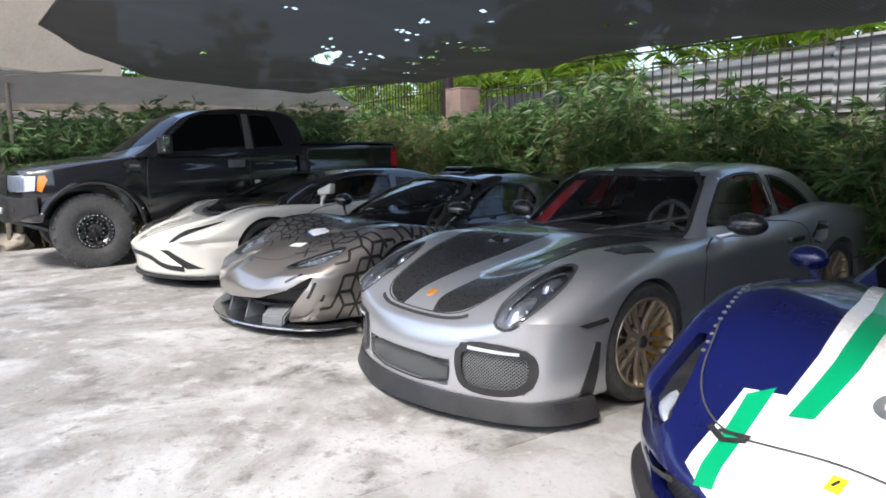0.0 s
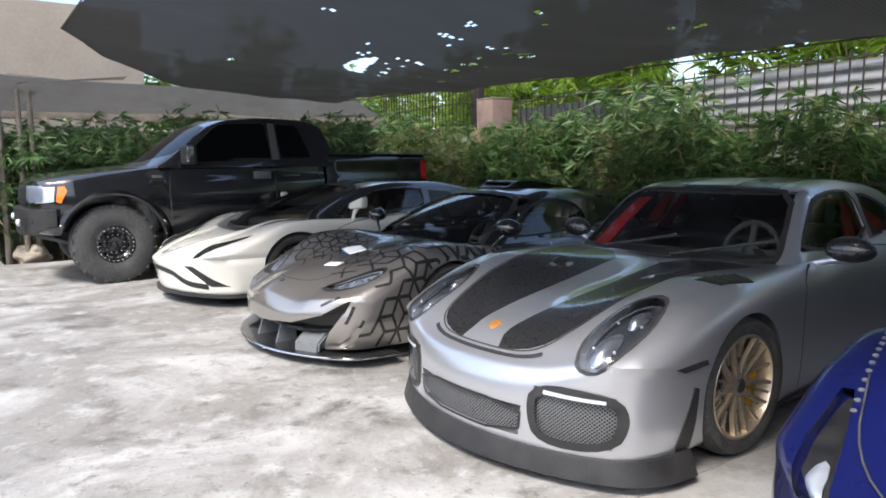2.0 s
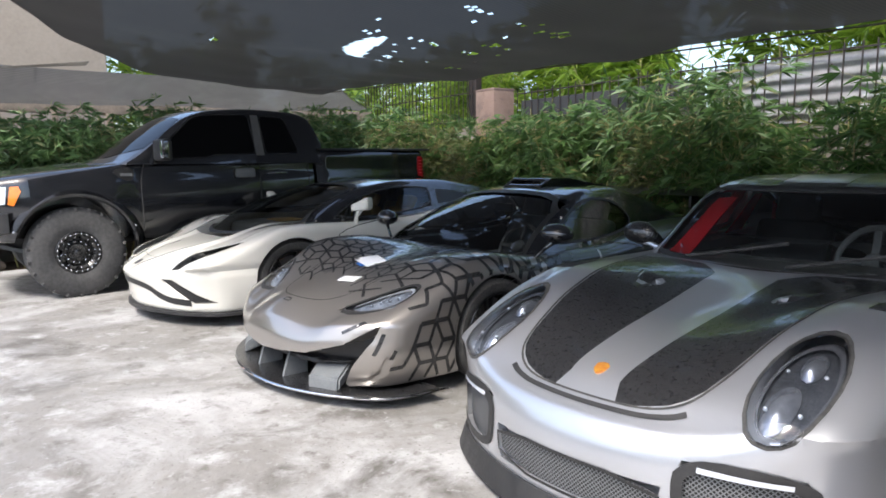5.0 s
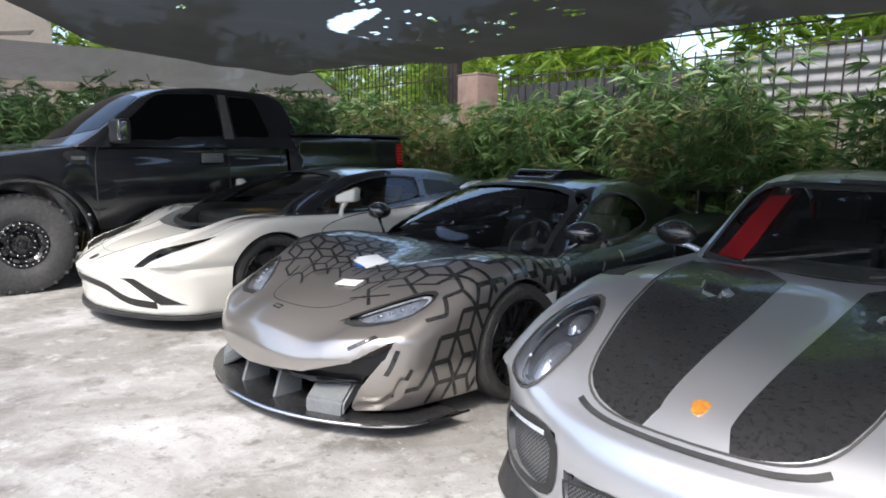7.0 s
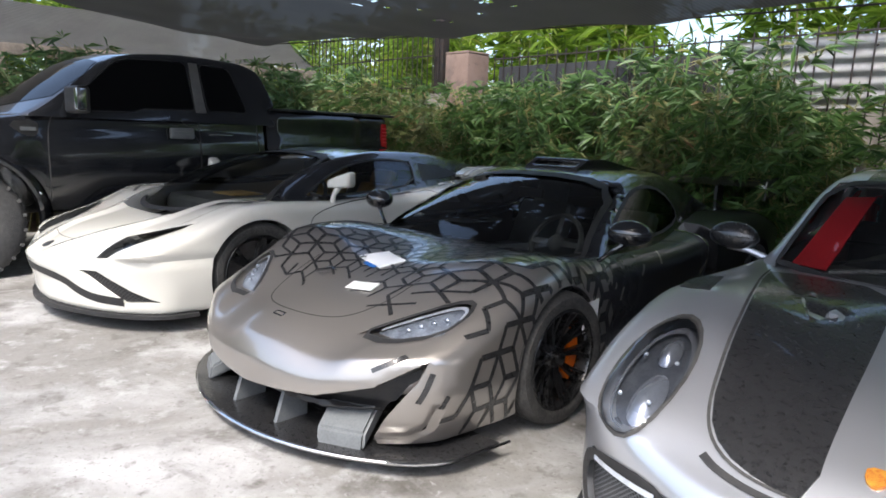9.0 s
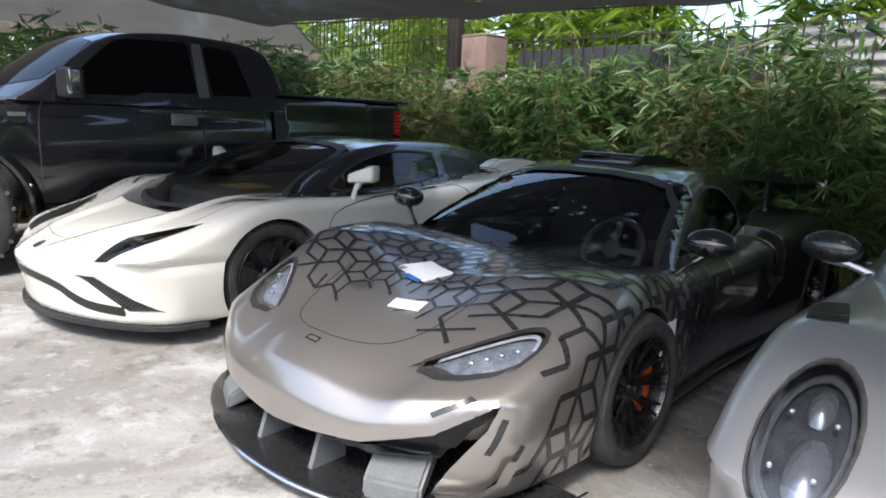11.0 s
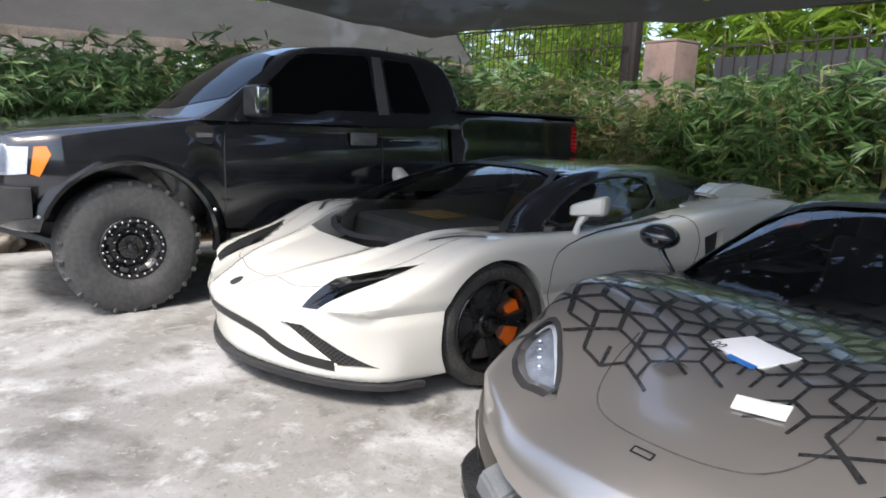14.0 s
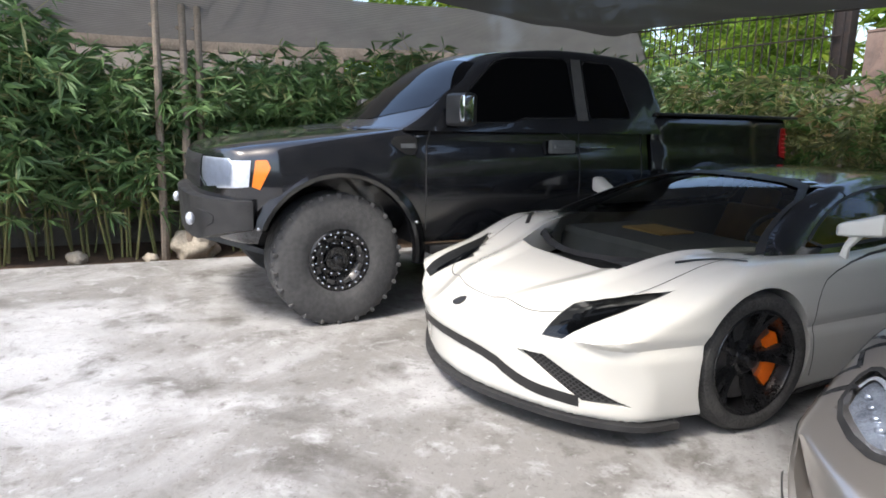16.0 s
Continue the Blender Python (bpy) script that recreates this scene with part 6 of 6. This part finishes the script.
# ---- black pickup ----
def build_pickup():
    car = thing("pickup_truck", pose(-4.83, -0.943, 0, 0, 0, 2.5), "dusty gloss black off-road pickup with oversized mud tyres", "pickup", "parked cars")
    R, base = 0.472, 3.44
    along = curve((-1.3, -1.3), (0, 0), (2.82, 2.79), (4.84, 4.62), (5.2, 4.98))
    up = curve((-0.2, -0.2), (0, 0), (1.0, 0.985), (1.6, 1.565), (2.06, 2.07), (2.3, 2.31))
    raw = hull(-0.95, 4.9,
               curve((-0.95, 1.20), (-0.8, 1.30), (-0.6, 1.355), (0, 1.43), (0.5, 1.475), (0.9, 1.49), (2.75, 1.52), (2.85, 1.60), (4.95, 1.60)),
               curve((-0.95, 1.19), (-0.8, 1.27), (-0.6, 1.32), (0, 1.39), (0.5, 1.44), (0.9, 1.47), (2.75, 1.50), (2.85, 1.585), (4.95, 1.585)),
               curve((-0.95, 0.6), (0, 0.72), (0.9, 0.86), (4.95, 0.90)),
               curve((-0.95, 0.93), (-0.62, 0.99), (-0.4, 1.05), (0.35, 1.05), (0.66, 0.985), (2.8, 0.985), (3.0, 1.03), (4.1, 1.03), (4.3, 0.985), (4.95, 0.97)),
               curve((0.4, 0.96), (0.7, 0.99), (1.0, 1.0), (1.2, 0.985), (1.35, 0.955), (1.6, 0.945)),
               curve((0.5, -0.80), (0.8, -0.88), (1.1, -0.90), (1.22, -0.89), (1.3, -0.95), (1.5, -1.5)),
               0.20, 3.0, curve((-1, 0.62), (-0.5, 0.62), (0.5, 0.56), (4.9, 0.60)), k=0.07, kn=0.07, fallout=0.05, tp=1.6)
    body = arches(raw, ((0, R + 0.03, 0.57), (base, R + 0.03, 0.57)), along, up, 0.5)

    def carved(x, y, z):
        f = body(x, y, z)
        bed = most(np.abs(x) - 0.86, 2.95 - y + 0 * x, y - 4.75 + 0 * x, 1.05 - z + 0 * x)
        gap = most(np.abs(y - 2.82) - 0.02, 1.1 - z + 0 * x) + 0 * x
        return most(f, -bed, -gap)

    solid("body", carved, (-1.15, -1.05, 0.5), (1.15, 5.0, 1.7), 0.028, BLACK, car, "dusty gloss black cab sides, bonnet and load bed", 30)
    roof = curve((0.1, 1.38), (0.40, 1.52), (0.8, 1.77), (1.12, 1.95), (1.4, 2.03), (1.9, 2.065), (2.45, 2.045), (2.66, 1.99), (2.76, 1.80), (2.83, 1.40))
    shell = glasshouse(roof, curve((0.1, 0.95), (0.8, 0.97), (2.0, 0.97), (2.8, 0.95)), 0.30, 1.5, 0.22, crown=0.04, k=0.08)
    solid("cab_top", lambda x, y, z: np.maximum(shell(x, y, z), 1.42 - z + 0 * x), (-1.05, 0.0, 1.38), (1.05, 2.95, 2.15), 0.026, BLACK, car, "gloss black cab roof and pillars", 32)
    screen = [(-0.88, 1.50), (0.88, 1.50), (0.78, 1.90), (0.4, 1.955), (-0.4, 1.955), (-0.78, 1.90)]
    skin("windscreen", shell, screen, "y", DARK_GLASS, car, "dark tinted windscreen", off=0.004, soft=1, rings=8)
    front_win = [(0.86, 1.53), (0.88, 1.57), (1.02, 1.70), (1.24, 1.88), (1.32, 1.93), (1.42, 1.95), (1.92, 1.97), (1.96, 1.94), (2.0, 1.58), (1.98, 1.545), (1.50, 1.535), (1.40, 1.50), (0.95, 1.49)]
    back_win = [(2.16, 1.545), (2.14, 1.58), (2.11, 1.93), (2.14, 1.96), (2.40, 1.95), (2.45, 1.91), (2.58, 1.60), (2.57, 1.55)]
    for s in (1, -1):
        skin("side_window", shell, front_win, "x", DARK_GLASS, car, "black privacy glass", off=0.004, soft=0, side=s, rings=7, core=(1.5, 1.7))
        skin("rear_side_window", shell, back_win, "x", DARK_GLASS, car, "black privacy glass", off=0.004, soft=0, side=s)
        strips("window_seal", shell, [(rounded(front_win, 1), 0.02), (rounded(back_win, 1), 0.02)], PLASTIC, car, axis="x", side=s, closed=True)
        skin("door_post", shell, [(2.01, 1.52), (2.0, 1.97), (2.09, 1.97), (2.12, 1.52)], "x", CABIN, car, "dusty grey door post", off=0.006, soft=0, side=s)
        door = [(0.67, 0.66), (0.66, 1.35), (0.78, 1.50), (2.04, 1.52), (2.05, 0.66)]
        strips("door_gap", raw, [(door, 0.008), ([(2.05, 1.50), (2.05, 0.66)], 0.010), ([(2.72, 1.50), (2.72, 0.70)], 0.01)], RUBBER, car, axis="x", side=s, off=0.002)
        strips("body_crease", raw, [([(0.70, 1.30), (2.70, 1.36)], 0.012), ([(0.72, 0.88), (2.7, 0.88)], 0.016)], BLACK, car, axis="x", side=s, off=0.006)
        h = part("door_handle", block(bmesh.new(), -0.02, 0.03, -0.12, 0.12, -0.055, 0.055, bevel=0.015), GREY_TRIM, car, "grey door handle in a cupped surround", m=pose(s * 0.985, 1.85, 1.305))
        part("pull", block(bmesh.new(), 0.02, 0.045, -0.09, 0.09, -0.012, 0.02, bevel=0.008), GREY_TRIM, h) if s > 0 else None
        part("rear_pull", block(bmesh.new(), -0.01, 0.012, -0.13, 0.13, -0.006, 0.006, bevel=0.004), CHROME, car, m=pose(s * 0.965, 2.28, 1.30))
        bm = bmesh.new()
        block(bm, -0.13, 0.13, -0.06, 0.06, -0.115, 0.115, bevel=0.04, seg=3)
        mir = part("door_mirror", bm, PLASTIC, car, "large black door mirror with a grey cap", m=pose(s * 1.10, 0.88, 1.575, 0, 0, s * 8))
        part("mirror_foot", block(bmesh.new(), -0.12, 0.04, -0.05, 0.05, -0.05, 0.05, bevel=0.02), PLASTIC, mir, m=pose(-s * 0.16, 0.02, -0.06))
        part("mirror_cap", block(bmesh.new(), 0.07, 0.135, -0.066, 0.02, -0.09, 0.10, bevel=0.02), CHROME, mir, m=pose(0, 0, 0, 0, 0, 0 if s > 0 else 180))
        vent = skin("wing_vent", raw, [(0.34, 1.36), (0.60, 1.40), (0.60, 1.24), (0.48, 1.24)], "x", PLASTIC, car, "dark wing vent with a pale badge bar", off=0.006, soft=1, side=s, rings=5)
        strips("badge_bar", raw, [([(0.45, 1.305), (0.58, 1.305)], 0.035)], GREY_TRIM, vent, axis="x", side=s, off=0.012)
        # flared wheel arches
        for yy in (0, base):
            bm = bmesh.new()
            rows = []
            for k in range(25):
                t = radians((22 if yy == 0 else 0) + (166 if yy == 0 else 180) * k / 24)
                c, q = math.cos(t), math.sin(t)
                rows.append([bm.verts.new((s * x, yy - r * c, R + 0.03 + r * q)) for r, x in ((0.555, 1.0), (0.562, 1.055), (0.59, 1.06), (0.64, 1.035), (0.68, 0.96))])
            for a, b in zip(rows, rows[1:]):
                for i in range(4):
                    bm.faces.new((a[i], a[i + 1], b[i + 1], b[i]))
            bmesh.ops.solidify(bm, geom=bm.faces[:], thickness=0.008)
            part("wheel_arch_flare", bm, BLACK, car, "gloss black flared wheel arch")
            for k in range(2):
                t = radians(22 + 136 * k)
                part("flare_bolt", blob(bmesh.new(), s * 1.055, yy - 0.61 * math.cos(t), R + 0.03 + 0.61 * math.sin(t), 0.012, 0.014, 0.014, u=10, v=6), CHROME, car)
        # head lamps
        hl = [(s * 0.58, 1.21), (s * 0.90, 1.21), (s * 0.935, 1.17), (s * 0.93, 1.03), (s * 0.66, 1.0), (s * 0.58, 1.06)]
        lamp = skin("headlight", raw, hl, "y", LAMP_SILVER, car, "bright chrome headlight with an amber corner", off=0.006, soft=0, rings=6)
        skin("amber_corner", raw, [(-0.56, 1.20), (-0.49, 1.205), (-0.47, 1.15), (-0.54, 1.0), (-0.59, 1.02)], "x", AMBER, lamp, off=0.012, soft=0, side=s, rings=4)
        skin("lamp_corner", raw, [(-0.80, 1.19), (-0.59, 1.20), (-0.61, 1.02), (-0.78, 1.0)], "x", LAMP_SILVER, lamp, off=0.010, soft=0, side=s, rings=4)
        skin("lens", raw, hl, "y", LENS, lamp, off=0.02, soft=0, rings=6)
        tail = skin("tail_light", raw, [(4.62, 1.22), (4.80, 1.16), (4.86, 1.30), (4.84, 1.50), (4.64, 1.50)], "x", RED_LENS, car, "red ribbed tail light", off=0.012, soft=0, side=s, rings=4)
        strips("lens_rib", raw, [([(4.65, 1.26 + 0.045 * k), (4.83, 1.26 + 0.045 * k)], 0.012) for k in range(5)], RED, tail, axis="x", side=s, off=0.018)
        part("bed_rail", block(bmesh.new(), s * 0.90 - 0.07, s * 0.90 + 0.06, 2.88, 4.85, 1.585, 1.61, bevel=0.01), PLASTIC, car, "black plastic bed rail cap")
        part("side_step", block(bmesh.new(), s * 0.93 - 0.06, s * 0.93 + 0.06, 0.70, 2.75, 0.47, 0.54, bevel=0.02), PLASTIC, car)
    # front end
    grille = skin("front_grille", raw, [(-0.56, 1.22), (0.56, 1.22), (0.53, 0.98), (-0.53, 0.98)], "y", GRILLE_DARK, car, "black honeycomb grille", off=0.008, soft=0)
    strips("grille_bar", raw, [([(-0.5, 1.16), (0.5, 1.16)], 0.03), ([(-0.5, 1.04), (0.5, 1.04)], 0.03)], PLASTIC, grille, axis="y", off=0.02)
    bump = lambda x, y, z: most(raw(x, y, 0 * z + 0.9) - 0.07 - 0.05 * (z - 0.6), z - 0.93 + 0 * x, 0.62 - z + 0.25 * np.maximum(np.abs(x) - 0.6, 0), y + 0.60 + 0 * x)
    bumper = solid("front_bumper", bump, (-1.15, -1.15, 0.55), (1.15, -0.4, 1.0), 0.02, PLASTIC, car, "satin black off-road bumper", 30)
    for s in (1, -1):
        skin("bumper_vent", bump, [(s * 0.55, 0.84), (s * 0.86, 0.84), (s * 0.84, 0.74), (s * 0.58, 0.72)], "y", GRILLE_DARK, bumper, off=0.004, soft=1)
        part("fog_lamp", blob(bmesh.new(), s * 0.70, -0.96, 0.78, 0.05, 0.03, 0.045), LAMP_SILVER, bumper)
    part("skid_plate", prism(bmesh.new(), [(-0.90, 0.62), (-0.45, 0.46), (-0.42, 0.49), (-0.88, 0.66)], -0.55, 0.55), GREY_TRIM, car)
    part("chassis", block(bmesh.new(), -0.48, 0.48, -0.6, 4.7, 0.50, 0.64, bevel=0.02), PLASTIC, car)
    for y in (0, base):
        part("axle", tube(bmesh.new(), [(-0.85, y, R), (0.85, y, R)], 0.06, 10), PLASTIC, car)
    for k in range(6):
        x0 = -0.30 + 0.12 * k
        strips("bonnet_vent", raw, [([(x0 - 0.03, -0.05), (x0 + 0.03, 0.22)], 0.03)], PLASTIC, car, off=0.006)
    four_wheels(car, 1.01, base, R, 0.222, 0.33, "bead", BLACK_ALLOY, None, DUSTY_RUBBER, steer=2)
    proportion(car, along, up)
    return car


pickup = build_pickup()


def lugs(car):
    """Tread blocks round the front mud tyre that faces the yard, one shared mesh."""
    R, n = 0.472, 44
    bm = bmesh.new()
    block(bm, -0.075, 0.006, -0.016, 0.016, -0.03, 0.004, bevel=0.005, seg=1)
    me = None
    for w in [c for c in car.children if c.name.startswith("wheel") and "arch" not in c.name]:
        if w.location.x < 0:
            continue
        tyre = [c for c in w.children if c.name.startswith("tyre")][0]
        for k in range(n):
            t = 2 * math.pi * k / n
            if me is None:
                me = part("tread_block", bm, DUSTY_RUBBER, tyre).data
                b = [c for c in tyre.children if c.name.startswith("tread_block")][0]
            else:
                b = new("tread_block", me)
                b.parent = tyre
            b.matrix_basis = pose(0, 0, 0, math.degrees(t), 0, 0) @ pose(-0.012 - 0.02 * (k % 2), 0, R, 0, 0, 12 * (1 if k % 2 else -1))


lugs(pickup)

# ---- blue, white and green sports car ----
def build_striped():
    car = thing("sports_car", pose(4.71, 0.86, 0, 0, 0, -1), "dark blue and white sports car with green stripes", "car", "parked cars")
    R, base = 0.34, 2.65
    along = curve((-1.3, -1.4), (-0.95, -1.03), (0, 0), (2.55, 2.65), (3.8, 3.95))
    up = curve((-0.2, -0.2), (0.15, 0.13), (0.4, 0.345), (0.6, 0.55), (0.8, 0.79), (1.3, 1.29))
    raw = hull(-0.98, 3.4,
               curve((-0.98, 0.40), (-0.8, 0.52), (-0.6, 0.585), (-0.2, 0.645), (0.2, 0.69), (0.55, 0.72), (1.0, 0.75), (2.8, 0.82), (3.5, 0.72)),
               curve((-0.98, 0.36), (-0.75, 0.46), (-0.5, 0.585), (-0.2, 0.74), (0, 0.785), (0.3, 0.78), (0.7, 0.74), (1.3, 0.74), (2.5, 0.86), (3.5, 0.74)),
               curve((-0.98, 0.5), (-0.4, 0.68), (0, 0.78), (0.7, 0.76), (1.5, 0.72), (3.5, 0.66)),
               curve((-0.98, 0.80), (-0.5, 0.91), (0, 0.95), (0.6, 0.92), (1.3, 0.90), (2.4, 0.96), (3.5, 0.86)),
               curve((0.0, 0.92), (0.15, 0.96), (0.35, 1.0), (0.6, 0.995), (0.72, 0.985), (0.82, 0.96), (0.95, 0.90)),
               curve((0.0, -0.92), (0.15, -0.96), (0.3, -0.97), (0.42, -0.955), (0.50, -0.99), (0.62, -1.4), (0.9, -1.6)),
               0.50, 2.2, curve((-1, 0.12), (4, 0.13)), k=0.10, kn=0.09, fallout=0.055)
    body = arches(raw, ((0, R, 0.362), (base, R, 0.368)), along, up)
    mouth = [(-0.66, 0.33), (-0.40, 0.35), (0.40, 0.35), (0.66, 0.33), (0.62, 0.18), (-0.62, 0.18)]
    lampshape = [(0.60, 0.47), (0.66, 0.56), (0.735, 0.665), (0.775, 0.66), (0.775, 0.55), (0.72, 0.44), (0.64, 0.42)]

    def carved(x, y, z):
        f = body(x, y, z)
        front = np.where(y < 0.1, 0.0, 9.0)
        f = carve(f, np.maximum(area2(x, z, mouth), front), 0.10)
        return carve(f, np.maximum(area2(np.abs(x), z, lampshape), front), 0.045)

    solid("body", carved, (-1.1, -1.1, 0.05), (1.1, 3.5, 1.0), 0.022, BLUE, car, "deep blue bodywork", 32)
    roof = curve((0.0, 0.54), (0.40, 0.72), (0.9, 0.95), (1.25, 1.07), (1.6, 1.10), (2.1, 1.05), (3.2, 0.76))
    shell = glasshouse(roof, curve((0.0, 0.72), (0.8, 0.77), (1.6, 0.74), (3.2, 0.5)), 0.55, 0.72, 0.28)
    solid("cabin_shell", lambda x, y, z: np.maximum(shell(x, y, z), 0.62 - z + 0 * x), (-0.9, 0.1, 0.6), (0.9, 3.2, 1.16), 0.026, BLUE, car, "deep blue roof", 32)
    screen = [(-0.70, 0.73), (0, 0.69), (0.70, 0.73), (0.54, 1.01), (0.3, 1.045), (-0.3, 1.045), (-0.54, 1.01)]
    skin("windscreen", shell, screen, "y", DARK_GLASS, car, "dark windscreen", off=0.004, soft=1, rings=8)
    # white centre band and green stripes over the bonnet and nose
    top = lambda q, n, mat, label, off, rings=9: skin(n, raw, q, "z", mat, car, label, off=off, thick=0.004, soft=0, rings=rings, step=0.03)
    top([(-0.30, -0.70), (0.30, -0.70), (0.34, -0.3), (0.44, 0.15), (0.55, 0.50), (-0.55, 0.50), (-0.44, 0.15), (-0.34, -0.3)], "bonnet_band", WHITE, "white bonnet band", 0.003, 14)
    skin("nose_band", raw, [(-0.46, 0.575), (-0.2, 0.60), (0.2, 0.60), (0.46, 0.575), (0.44, 0.40), (0.30, 0.365), (-0.30, 0.365), (-0.44, 0.40)], "y", WHITE, car, "white nose band", off=0.003, thick=0.004, soft=0, rings=9)
    for s in (1, -1):
        strips("green_stripe", raw, [([(s * 0.22, -0.60), (s * 0.25, -0.3), (s * 0.33, 0.1), (s * 0.45, 0.50)], 0.075)], GREEN, car, "green bonnet stripe", off=0.006)
        strips("nose_stripe", raw, [([(s * 0.40, 0.58), (s * 0.36, 0.48), (s * 0.33, 0.38)], 0.075)], GREEN, car, "green nose stripe", axis="y", off=0.006)
        lamp = skin("headlight", raw, [(s * p, q) for p, q in lampshape], "y", PLASTIC, car, "swept headlight with clear lens", off=-0.035, soft=1)
        skin("reflector", raw, [(s * p, q) for p, q in ((0.63, 0.46), (0.66, 0.53), (0.70, 0.54), (0.72, 0.48), (0.67, 0.44))], "y", LAMP_SILVER, lamp, off=-0.025, soft=1, dome=0.012)
        skin("lens", raw, [(s * p, q) for p, q in lampshape], "y", LENS, lamp, off=0.002, thick=0.002, soft=1)
        bm = bmesh.new()
        pts = [(s * (0.70 + 0.10 * t), -0.42 + 0.42 * t) for t in np.linspace(0, 1, 13)]
        p, g = fall(raw, *aim(pts, "z"), 3.0)
        for a in p:
            blob(bm, *a, 0.011, 0.011, 0.006, u=8, v=5)
        part("rivet_row", bm, GREY_TRIM, car, "row of small grey rivets on the wing")
        mir = part("door_mirror", blob(bmesh.new(), 0, 0, 0, 0.10, 0.07, 0.06), BLUE, car, "blue door mirror on a slim foot", m=pose(s * 0.92, 0.66, 0.82, 0, 0, s * 10))
        part("mirror_foot", tube(bmesh.new(), [(-s * 0.10, 0, -0.15), (-s * 0.05, 0, -0.08), (0, 0, -0.03)], [0.016, 0.014, 0.022], 8), BLUE, mir)
        strips("side_stripe", raw, [([(s * 0.72, 0.30), (s * 0.60, 0.29), (s * 0.46, 0.335)], 0.02)], PLASTIC, car, axis="y", off=0.004)
    shut = [(0.72, -0.30), (0.62, -0.56), (0.42, -0.70), (0.2, -0.745), (0, -0.755)]
    strips("bonnet_gap", raw, [(shut + [(-p, q) for p, q in shut[::-1][1:]], 0.006)], RUBBER, car, off=0.008)
    skin("badge", raw, [(-0.019, -0.835), (0.019, -0.835), (0.019, -0.79), (-0.019, -0.79)], "z", SHIELD, car, "small yellow badge", off=0.01, soft=0, rings=3)
    strips("badge_mark", raw, [([(-0.005, -0.822), (0.005, -0.803)], 0.008)], PLASTIC, car, off=0.013)
    wreath = [(0.085 * math.cos(t), -0.42 + 0.085 * math.sin(t)) for t in np.linspace(0, 2 * math.pi, 24, endpoint=False)]
    strips("emblem_ring", raw, [(wreath, 0.028)], GREY_TRIM, car, "dark round emblem on the bonnet", closed=True, off=0.008)
    strips("mark", raw, [([(-0.46, -0.69), (-0.38, -0.735), (-0.30, -0.73)], 0.018), ([(-0.42, -0.70), (-0.30, -0.715)], 0.012)], PLASTIC, car, "black scribbled mark on the nose", off=0.01)
    skin("front_grille", raw, mouth, "y", GRILLE_DARK, car, "black mesh grille", off=-0.05, soft=0)
    lip = lambda x, y, z: most(raw(x, y, 0 * z + 0.2) - 0.05 + 0 * z, z - 0.15 + 0 * x, 0.10 - z + 0 * x, y + 0.40 + 0 * x)
    solid("front_splitter", lip, (-1.15, -1.15, 0.06), (1.15, -0.35, 0.19), 0.015, PLASTIC, car, "black front splitter", 40)
    four_wheels(car, 0.97, base, R, 0.245, 0.25, "multi", BLACK_ALLOY, YELLOW)
    proportion(car, along, up, 1.05)
    return car


build_striped()
